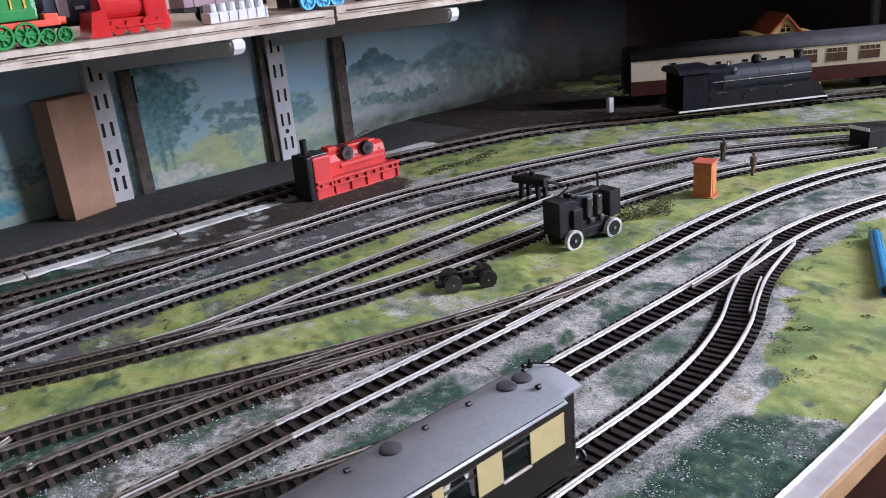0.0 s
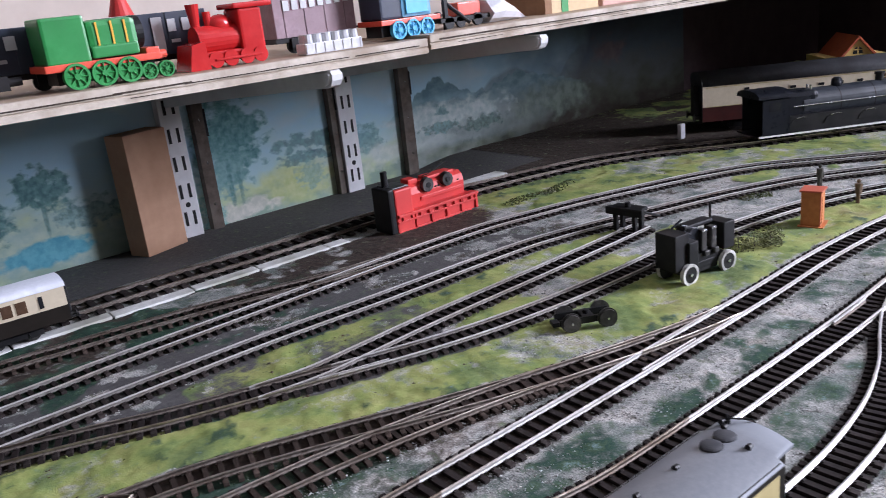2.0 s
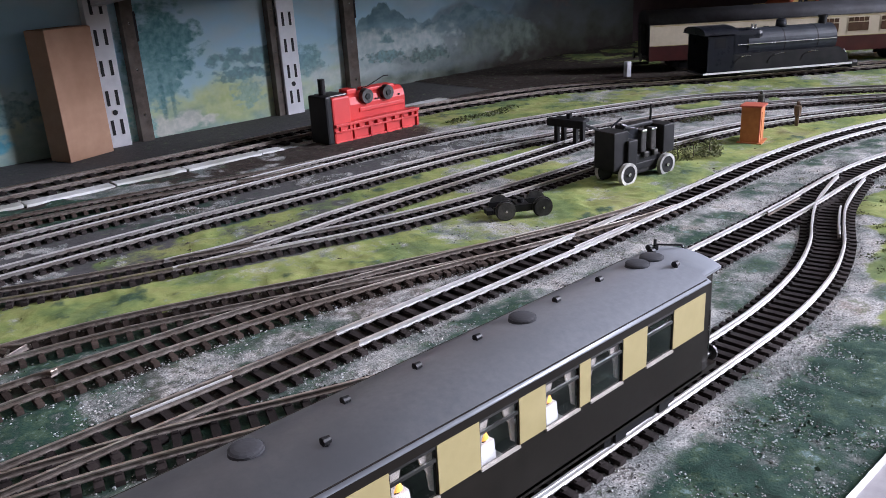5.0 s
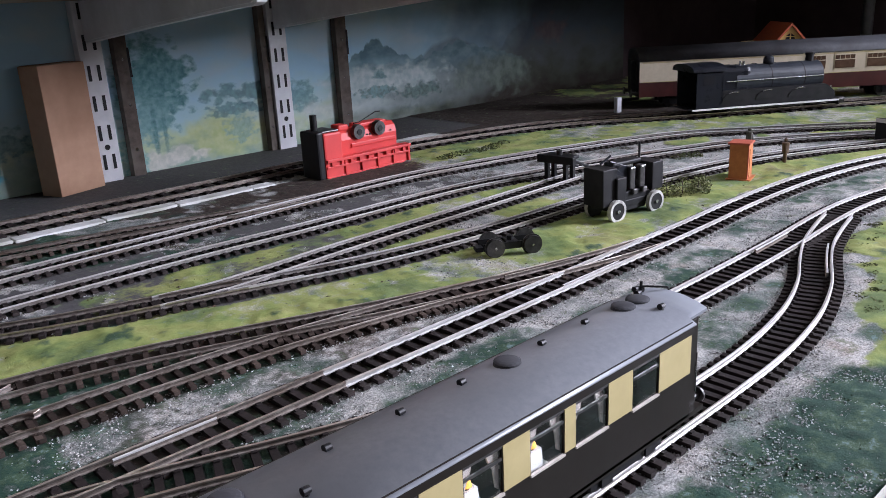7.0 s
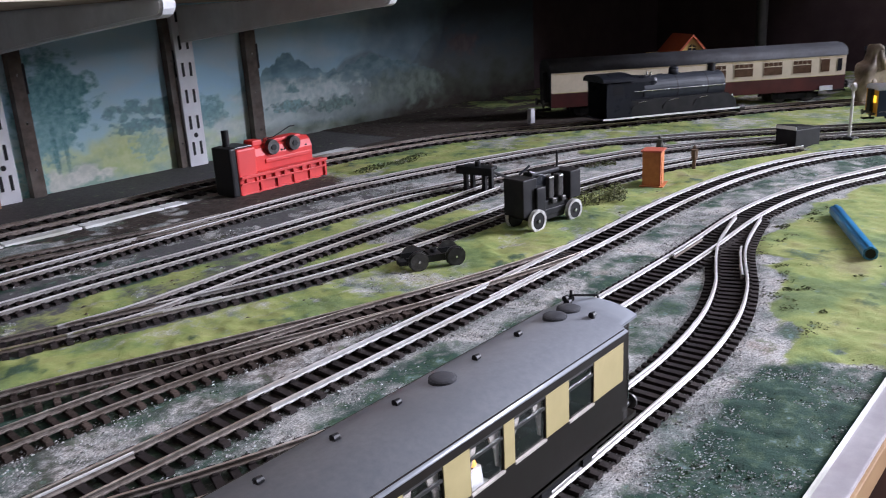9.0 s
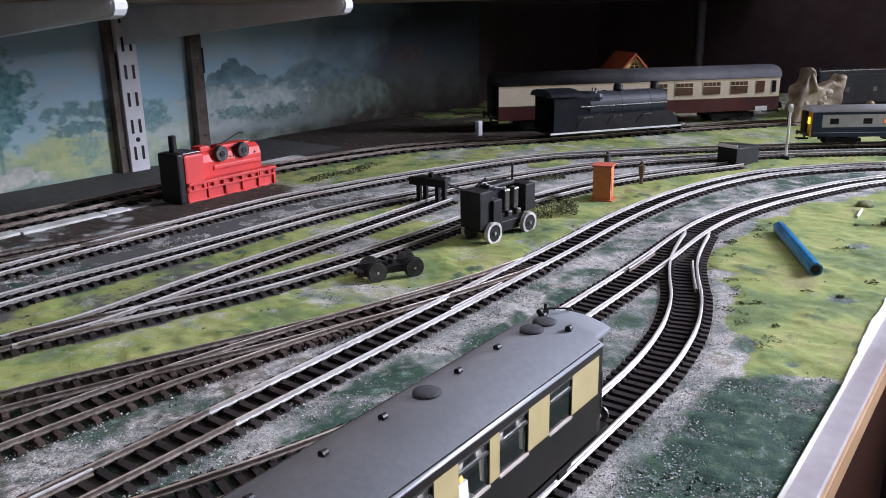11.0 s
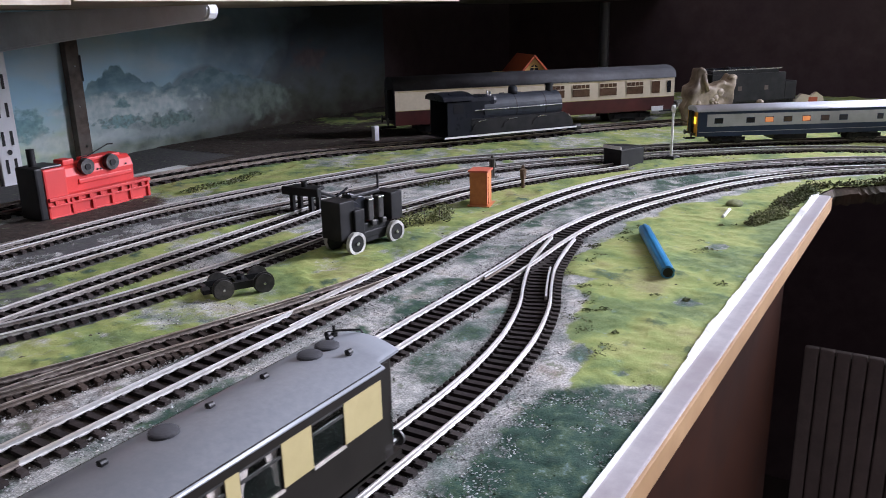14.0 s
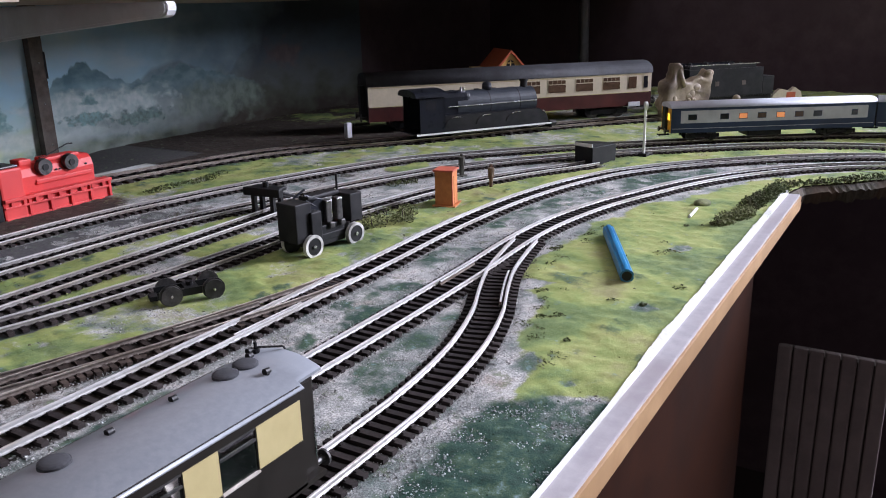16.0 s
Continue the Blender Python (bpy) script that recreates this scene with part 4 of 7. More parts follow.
for xb in (0.303, 0.5345):
    b = thing("shelf_bracket", "white slotted steel shelf upright with an arm under the shelf", "shelf bracket", group="shelf brackets")
    bm = box(xb - 0.0125, xb + 0.0125, 0.9605, 0.963, -0.0105, 0.183, 0.0006)
    box(xb - 0.0125, xb - 0.0105, 0.9625, 0.974, -0.0105, 0.183, bm=bm)
    box(xb + 0.0105, xb + 0.0125, 0.9625, 0.974, -0.0105, 0.183, bm=bm)
    up = part("upright", bm, M_WHITE_METAL, b)
    for k in range(6):
        for sx in (-0.0052, 0.0052):
            z = 0.0035 + 0.0322 * k
            part("slot", box(xb + sx - 0.0017, xb + sx + 0.0017, 0.9600, 0.9604, z, z + 0.0165), M_BLACK, up)
    part("screw_hole", cyl((xb, 0.9599, 0.0280), (xb, 0.9603, 0.0280), 0.003, 14), M_BLACK, up)
    xa = xb + 0.002
    prof = [(0.961, 0.183), (0.628, 0.183), (0.6055, 0.183), (0.6035, 0.180), (0.604, 0.1755), (0.607, 0.1715), (0.613, 0.1695), (0.64, 0.168), (0.80, 0.155), (0.961, 0.140)]
    bm = prism(prof, xa - 0.0065, xa + 0.0065)
    bmesh.ops.bevel(bm, geom=[e for e in bm.edges if abs(e.verts[0].co.x - e.verts[1].co.x) < 1e-6], offset=0.002, segments=2, affect="EDGES")
    part("arm", bm, M_WHITE_METAL, b, smooth=False)

# Two dark battens; the third strip stands for the second bracket's shaded flank.
for x0, x1, top in ((0.3290, 0.3450, 0.183), (0.6260, 0.6450, 0.186), (0.5110, 0.5215, 0.186)):
    b = thing("wall_batten", "dark upright strip on the backdrop", "batten", group="wall battens")
    bm = bmesh.new()
    r = random.Random(int(x0 * 999))
    prof = [(x0, 0.974), (x0 + 0.001, 0.9645), (x1 - 0.001, 0.9645), (x1, 0.974)]
    part("strip", prism([(a, c) for a, c in prof], 0, 1, bm), M_BATTEN, b)
    for v in b.children[0].data.vertices:
        x, y, z = v.co
        v.co = (y, z, -0.0105 + x * (top + 0.0105))
    for k in range(3):
        z = 0.02 + 0.05 * k
        part("screw", cyl(((x0 + x1) / 2 + 0.002 * r.random(), 0.9638, z), ((x0 + x1) / 2, 0.9646, z), 0.0016, 10), M_STEEL, b)
    part("slot", box(x1 - 0.002, x1 + 0.0005, 0.9636, 0.9643, 0.100, 0.132), M_BLACK, b)

blk = thing("wooden_block", "upright plain brown wooden block leaning by the bracket", "block", pose(0.2360, 0.9265, 0.0, 0, 0, 20))
part("body", box(0.0, 0.0560, 0.0, 0.0300, -0.0105, 0.1225, 0.0009), M_CARD, blk)
part("end_cap", box(0.0015, 0.0545, 0.0015, 0.0285, 0.1225, 0.1229), M_BROWNCARD, blk)

# white stone strip beside the wide track
strip = thing("edging_strip", "chipped white edging strip laid in lengths on the ground", "edging")
r = random.Random(4)
xx = -0.2
while xx < 0.36:
    w = 0.035 + 0.045 * r.random()
    part("edging_piece", box(xx, min(xx + w, 0.375), 0.7345 + 0.003 * r.random(), 0.7505, 0.0005, 0.0026 + 0.0008 * r.random(), 0.0006), M_WHITE_EDGE, strip)
    xx += w + 0.0016
part("edging_piece", box(0.555, 0.66, 0.800, 0.822, 0.0005, 0.003, 0.0006), M_WHITE_EDGE, strip)

# ---- rolling stock ----
M_PANE = bpy.data.materials.new("window_pane")
M_PANE.use_nodes = True
pb = M_PANE.node_tree.nodes["Principled BSDF"]
pb.inputs["Transmission Weight"].default_value, pb.inputs["Roughness"].default_value, pb.inputs["IOR"].default_value = 1.0, 0.02, 1.45


def roof_arc(half, eave, crown, n=14, lip=0.0006, bow=0.72):
    pts = []
    for i in range(n + 1):
        a = math.pi * i / n
        y = -half * math.cos(a)
        pts.append((y, eave + (crown - eave) * math.sin(a) ** bow))
    return [(-half, eave - lip)] + pts + [(half, eave - lip)]


def running_gear(t, L, k, material=M_BLACK):
    """Underframe, two bogies with wheels, buffers; k scales from the small gauge."""
    part("underframe", box(-L / 2 + 0.004 * k, L / 2 - 0.004 * k, -0.0135 * k, 0.0135 * k, 0.0105 * k, 0.0150 * k), material, t)
    part("battery_box", box(-0.03 * k, 0.012 * k, -0.0145 * k, 0.0145 * k, 0.0045 * k, 0.0105 * k, 0.0008 * k), material, t)
    for s in (-1, 1):
        cx = s * (L / 2 - 0.042 * k)
        bm = box(cx - 0.021 * k, cx + 0.021 * k, -0.0128 * k, -0.0112 * k, 0.0042 * k, 0.0088 * k)
        box(cx - 0.021 * k, cx + 0.021 * k, 0.0112 * k, 0.0128 * k, 0.0042 * k, 0.0088 * k, bm=bm)
        box(cx - 0.006 * k, cx + 0.006 * k, -0.0112 * k, 0.0112 * k, 0.0060 * k, 0.0105 * k, bm=bm)
        for dx in (-0.013, 0.013):
            box(cx + (dx - 0.003) * k, cx + (dx + 0.003) * k, -0.0138 * k, -0.0128 * k, 0.0040 * k, 0.0085 * k, bm=bm)
        bg = part("bogie", bm, material, t)
        for dx in (-0.013, 0.013):
            for sy in (-1, 1):
                part("wheel", cyl((cx + dx * k, sy * 0.0072 * k, 0.0063 * k), (cx + dx * k, sy * 0.0098 * k, 0.0063 * k), 0.0063 * k, 18), M_CAST, bg)
        for sy in (-1, 1):
            bm = cyl((s * (L / 2 - 0.003 * k), sy * 0.0115 * k, 0.0135 * k), (s * (L / 2 + 0.005 * k), sy * 0.0115 * k, 0.0135 * k), 0.0014 * k, 10)
            cyl((s * (L / 2 + 0.005 * k), sy * 0.0115 * k, 0.0135 * k), (s * (L / 2 + 0.006 * k), sy * 0.0115 * k, 0.0135 * k), 0.0032 * k, 14, bm=bm)
            part("buffer", bm, M_CAST, t)
        bm = cyl((s * (L / 2 - 0.004 * k), 0, 0.0075 * k), (s * (L / 2 + 0.009 * k), 0, 0.0075 * k), 0.0012 * k, 8)
        cyl((s * (L / 2 + 0.009 * k), -0.004 * k, 0.0075 * k), (s * (L / 2 + 0.009 * k), 0.004 * k, 0.0075 * k), 0.0011 * k, 8, bm=bm)
        part("coupling", bm, M_BLACK, t)


def side_wall(y, spans, x0, x1, z0, zw0, zw1, z1, thick):
    """A coach side with real openings at the given spans."""
    bm = bmesh.new()
    ya, yb = sorted((y, y - math.copysign(thick, y)))
    box(x0, x1, ya, yb, z0, zw0, bm=bm)
    box(x0, x1, ya, yb, zw1, z1, bm=bm)
    edge = x0
    for a, b in sorted(spans):
        box(edge, a, ya, yb, zw0, zw1, bm=bm)
        edge = b
    box(edge, x1, ya, yb, zw0, zw1, bm=bm)
    return bm


def pullman():
    L, W = 0.254, 0.0172
    t = thing("saloon_coach", "umber and cream saloon coach with grey roof and lit table lamps", "railway coach", pose(0.0985, 0.2115, 0.0057))
    Z0, ZW0, ZW1, Z1 = 0.0125, 0.0297, 0.0450, 0.0497
    wins = [(0.179, 0.194), (0.149, 0.165), (0.128, 0.143), (0.101, 0.116), (0.070, 0.085), (0.040, 0.055), (0.010, 0.025), (-0.018, -0.004)]
    wins = [(a - 0.0985, b - 0.0985) for a, b in wins]
    for s in (-1, 1):
        part("side", side_wall(s * W, wins, -L / 2, L / 2 - 0.010, Z0, ZW0, ZW1, Z1, 0.0011), M_UMBER, t)
    part("floor", box(-L / 2, L / 2, -W, W, Z0 - 0.001, Z0 + 0.001), M_UMBER, t)
    part("partition", box(-L / 2 + 0.002, L / 2 - 0.012, 0.004, 0.005, Z0 + 0.001, Z1), M_UMBER, t)
    part("vestibule", box(L / 2 - 0.010, L / 2, -0.0140, 0.0140, Z0, Z1 + 0.001, 0.0008), M_UMBER, t)
    part("end_wall", box(-L / 2 - 0.001, -L / 2, -W, W, Z0, Z1), M_UMBER, t)
    part("corridor_connector", box(L / 2, L / 2 + 0.0045, -0.0062, 0.0062, Z0 + 0.002, Z1 - 0.001, 0.0012), M_BLACK, t)
    part("vestibule_door", box(L / 2 - 0.0085, L / 2 - 0.0022, -0.01435, -0.0140, Z0 + 0.002, Z1 - 0.002), M_UMBER, t)
    part("handrail", cyl((L / 2 - 0.0016, -0.0146, Z0 + 0.006), (L / 2 - 0.0016, -0.0146, Z0 + 0.022), 0.0003, 6), M_STEEL, t)
    edges = [L / 2 - 0.0105] + [e for w in wins for e in (w[1], w[0])]
    edges.append(-L / 2)
    for s in (-1, 1):
        for i in range(0, len(edges) - 1, 2):
            a, b = edges[i + 1] + 0.0004, edges[i] - 0.0004
            if b - a > 0.001:
                y0, y1 = sorted((s * W, s * (W + 0.00025)))
                part("cream_panel", box(a, b, y0, y1, 0.0303, 0.0450), M_CREAM, t)
    for i, (a, b) in enumerate(wins):
        fr = box(a, b, -W - 0.0001, -W + 0.0007, ZW1 - 0.0045, ZW1 - 0.0036)
        box(a, b, -W - 0.0001, -W + 0.0007, ZW1 - 0.0007, ZW1, bm=fr)
        f = part("window_frame", fr, M_CAST, t)
        part("sill", box(a - 0.0004, b + 0.0004, -W - 0.0006, -W + 0.0004, ZW0 - 0.0003, ZW0 + 0.0005, 0.0001), M_CURTAIN, f, "pale window sill")
        pane = part("pane", box(a, b, -W + 0.0003, -W + 0.0005, ZW0, ZW1), M_PANE, f)
        pane.visible_shadow = False
        if i > 0:
            for sx, x in ((1, a), (-1, b)):
                bm = prism([(x, ZW1 - 0.001), (x + sx * 0.0048, ZW1 - 0.001), (x + sx * 0.0040, ZW1 - 0.004), (x + sx * 0.0020, ZW1 - 0.0075), (x + sx * 0.0013, ZW0 + 0.002), (x, ZW0 + 0.001)], -W + 0.0016, -W + 0.0022, axis="y")
                part("curtain", bm, M_CURTAIN, f)
        if i > 1:
            x = a + 0.0042
            part("table", box(x - 0.0045, x + 0.0075, -W + 0.0025, -0.004, 0.0268, 0.0276), M_WHITE, t)
            part("tablecloth", prism([(x - 0.0034, 0.0268), (x + 0.0040, 0.0268), (x + 0.0030, 0.0352), (x - 0.0022, 0.0352)], -W + 0.0022, -W + 0.0064, axis="y"), M_WHITE, t)
            lp = part("table_lamp", cyl((x, -W + 0.0040, 0.0350), (x, -W + 0.0040, 0.0364), 0.0012, 10), M_BLACK, t)
            part("lamp_shade", cyl((x, -W + 0.0040, 0.0362), (x, -W + 0.0040, 0.0386), 0.0020, 14, 0.0012), M_LAMPGLOW, lp, "lit orange lamp shade")
    half, eave, crown = W + 0.0010, 0.0490, 0.0536
    low = lambda h: [(-h, eave - 0.0004 + (half - h) * 0.25)] + [(h * (j / 9 - 1), crown - (crown - eave) * (abs(j / 9 - 1) * h / half) ** 2.0) for j in range(19)] + [(h, eave - 0.0004 + (half - h) * 0.25)]
    bm = bmesh.new()
    arcs = [(-L / 2 - 0.002, half), (L / 2 - 0.0090, half), (L / 2 - 0.0088, half * 0.84), (L / 2 + 0.0035, half * 0.82)]
    rings = [[bm.verts.new((x, y, z)) for y, z in low(h)] for x, h in arcs]
    for q, w in zip(rings, rings[1:]):
        for j in range(len(q)):
            k = (j + 1) % len(q)
            bm.faces.new((q[j], w[j], w[k], q[k]))
    bm.faces.new(rings[-1])
    bm.faces.new(rings[0][::-1])
    bmesh.ops.recalc_face_normals(bm, faces=bm.faces[:])
    roof = part("roof", bm, M_ROOF, t)
    for p in roof.data.polygons:
        p.use_smooth = abs(p.normal.x) < 0.5 and p.normal.z > 0.2
    for x, y in ((0.213, 0.0072), (0.204, 0.0072), (0.143, 0.008), (0.045, 0.008), (0.0, 0.008)):
        big = cyl((x - 0.0985, y - 0.003, 0.0520), (x - 0.0985, y - 0.003, 0.0542), 0.0046, 20, 0.0044)
        ball((x - 0.0985, y - 0.003, 0.0541), 0.0043, 1, 1, 0.22, bm=big)
        part("dome_ventilator", big, M_ROOF_DARK, roof, smooth=False)
    for x, y in ((0.219, 0.009), (0.184, 0.007), (0.161, 0.007), (0.124, 0.007), (0.100, 0.007), (0.075, 0.007), (0.222, 0.012), (0.212, -0.0055), (0.158, -0.0055 + 0.0), (0.06, -0.0055)):
        if (x, y) == (0.158, -0.0055):
            continue
        zz = 0.0537 if abs(y) > 0.006 else 0.0541
        v = cyl((x - 0.0985 - 0.0011, y - 0.001, zz), (x - 0.0985 + 0.0011, y - 0.001, zz), 0.0012, 10, 0.0010)
        cyl((x - 0.0985, y - 0.001, zz - 0.002), (x - 0.0985, y - 0.001, zz + 0.0003), 0.0009, 8, bm=v)
        part("torpedo_ventilator", v, M_BLACK, roof)
    hs = cyl((0.224 - 0.0985, 0.010, 0.0520), (0.224 - 0.0985, 0.010, 0.0565), 0.0006, 8)
    cyl((0.224 - 0.0985, 0.010, 0.0520), (0.224 - 0.0985, 0.010, 0.0540), 0.0014, 8, bm=hs)
    cyl((0.224 - 0.0985, 0.010, 0.0545), (L / 2 + 0.004, 0.002, 0.0545), 0.0004, 6, bm=hs)
    cyl((L / 2 + 0.004, 0.002, 0.0545), (L / 2 + 0.0060, -0.002, 0.046), 0.0004, 6, bm=hs)
    part("roof_cable", hs, M_BLACK, roof)
    running_gear(t, L, 1.0)
    return t


pullman()


def band_coach(name, label, at, L, k, low, band, roofmat, win, zlow, zband0, zband1, crown, wins, front=None, group="", bars=True):
    """A coach in two colours with framed windows on both sides."""
    W = 0.0170 * k
    t = thing(name, label, "railway coach", at, group)
    Z0, Z1 = zlow, zband1 + 0.0012 * k
    part("lower_side", box(-L / 2, L / 2, -W, W, Z0, zband0), low, t)
    part("upper_side", box(-L / 2, L / 2, -W, W, zband0, Z1), band, t)
    prof = roof_arc(W + 0.0005 * k, Z1, crown)
    bm = prism(prof, -L / 2 - 0.001 * k, L / 2 + 0.001 * k)
    roof = part("roof", bm, roofmat, t)
    for p in roof.data.polygons:
        p.use_smooth = abs(p.normal.x) < 0.5
    for s in (-1, 1):
        part("corridor_end", box(*sorted((s * L / 2, s * (L / 2 + 0.004 * k))), -0.006 * k, 0.006 * k, Z0 + 0.002 * k, Z1, 0.001 * k), M_BLACK, t)
        part("end_panel", box(*sorted((s * L / 2, s * (L / 2 + 0.0004))), -W, W, Z0, Z1), front if (front and s < 0) else M_BLACK, t)
    for a, b, z0, z1, kind in wins:
        for s in (-1, 1):
            y0, y1 = sorted((s * W, s * (W + 0.0003 * k)))
            fr = part("window", box(a, b, y0, y1, z0, z1), M_CREAM2 if bars else band, t)
            y2, y3 = sorted((s * (W + 0.0003 * k), s * (W + 0.0005 * k)))
            e = 0.0006 * k
            gl = {"warm": M_WARMGLASS, "glow": M_WINGLOW, "dark": win}[kind]
            if bars and (b - a) > 0.012 * k:
                part("pane", box(a + e, b - e, y2, y3, z0 + e, z0 + (z1 - z0) * 0.62), gl, fr)
                n = 4
                for j in range(n):
                    q = a + e + (b - a - 2 * e) * j / n
                    part("toplight", box(q + e * 0.4, q + (b - a - 2 * e) / n - e * 0.4, y2, y3, z0 + (z1 - z0) * 0.68, z1 - e), gl, fr)
            else:
                part("pane", box(a + e, b - e, y2, y3, z0 + e, z1 - e), gl, fr)
    running_gear(t, L, k)
    return t


# maroon and cream coach of the wide gauge
K = 1.72
wins = [(-0.165, -0.156, 0.046, 0.062, "dark")]
wins += [(x - 0.005, x + 0.005, 0.053, 0.0585, "dark") for x in (-0.098, -0.060, -0.034, -0.008)]
wins += [(x - 0.0152, x + 0.0152, 0.0435, 0.0635, "warm") for x in (0.0265, 0.068, 0.1135, 0.159)]
wins += [(0.187, 0.203, 0.0435, 0.0635, "warm"), (0.2135, 0.2225, 0.0435, 0.0635, "dark")]
mid = Vector(((0.95 + 1.291) / 2 + 0.02, (0.715 + 0.41) / 2 + 0.0225))
ang = math.degrees(math.atan2(0.41 - 0.715, 1.291 - 0.95))
cc = band_coach("corridor_coach", "large maroon and cream corridor coach with dark grey roof", pose(mid.x + 0.0028, mid.y - 0.0025, 0.0, 0, 0, ang), 0.4487, K, M_MAROON, M_CREAM2, M_ROOF_DARK, M_GLASS, 0.018, 0.0385, 0.0655, 0.0850, [(a - 0.0038, b - 0.0038, c, d, e) for a, b, c, d, e in wins])
for z in (0.0387, 0.0652):
    part("lining", box(-0.220, 0.220, -0.0170 * K - 0.0003, -0.0170 * K, z - 0.0006, z + 0.0002), M_CREAM, cc)
part("roof_rib", box(-0.14, -0.055, -0.010, 0.010, 0.0815, 0.0842, 0.001), M_ROOF_DARK, cc)
part("step_board", box(0.185, 0.205, -0.031, -0.0295, 0.017, 0.024), M_PALEGREY, cc)

# blue and grey train on the back loop
path = PATHS["back_loop"]
start = min(range(len(path)), key=lambda i: (path[i] - Vector((1.035, 0.314))).length)
wins_a = [(-0.108, -0.097, 0.0265, 0.0335, "dark")] + [(-0.068 + 0.0235 * i, -0.057 + 0.0235 * i, 0.0265, 0.0335, ("dark", "glow", "warm", "glow", "warm", "dark")[i]) for i in range(6)] + [(0.098, 0.106, 0.0265, 0.0335, "dark")]
wins_b = [(-0.062 + 0.0225 * i, -0.051 + 0.0225 * i, 0.0265, 0.0335, ("dark", "dark", "glow", "glow", "warm", "warm", "dark")[i]) for i in range(7)]
LC, i0 = 0.262, start
for n, ws in enumerate((wins_a, wins_b)):
    i1 = i0
    while (path[i1] - path[i0]).length < LC and i1 < len(path) - 1:
        i1 += 1
    a, b = path[i0], path[i1]
    c = (a + b) / 2
    tr = band_coach("passenger_coach", ("blue and grey driving coach with a yellow end and lit windows", "blue and grey passenger coach with lit windows")[n], pose(c.x, c.y, 0.0057, 0, 0, math.degrees(math.atan2(b.y - a.y, b.x - a.x))), LC - 0.004, 1.0, M_BLUE, M_BLUE, M_ROOF_PALE, M_GLASS, 0.011, 0.0235, 0.0405, 0.0478, ws, M_YELLOW if n == 0 else None, "blue and grey train", False)
    for s in (-1, 1):
        y0, y1 = sorted((s * 0.0170, s * 0.01715))
        part("grey_band", box(-LC / 2 + 0.014, LC / 2 - 0.012, y0, y1, 0.0228, 0.0380), M_PALEGREY, tr)
        y0, y1 = sorted((s * 0.0170, s * 0.0171))
        part("white_line", box(-LC / 2 + 0.004, LC / 2 - 0.004, y0, y1, 0.0160, 0.0166), M_PALEGREY, tr)
    if n == 0:
        part("cab_window", box(-LC / 2 + 0.0012, -LC / 2 + 0.0016, -0.0125, -0.0025, 0.0265, 0.0345), M_CABGLOW, tr, "lit yellow cab window")
        part("cab_window", box(-LC / 2 + 0.0012, -LC / 2 + 0.0016, 0.0025, 0.0125, 0.0265, 0.0345), M_GLASS, tr)
    i0 = i1 + 1

wc_w = [(0.110, 0.1145, 0.0255, 0.0365, "dark"), (0.083, 0.092, 0.0255, 0.0365, "warm"), (0.0935, 0.1025, 0.0255, 0.0365, "warm"), (0.060, 0.0665, 0.0255, 0.0365, "dark"), (0.028, 0.044, 0.0255, 0.0365, "dark"), (-0.01, 0.01, 0.0255, 0.0365, "dark"), (-0.06, -0.04, 0.0255, 0.0365, "dark")]
band_coach("brake_coach", "brown and cream coach with a white roof standing by the wall", pose(-0.026, 0.750, 0.0030, 0, 0, -1.0), 0.262, 1.0, M_UMBER, M_CREAM2, M_ROOF_PALE, M_GLASS, 0.011, 0.0235, 0.0385, 0.0455, wc_w, None, "", False)


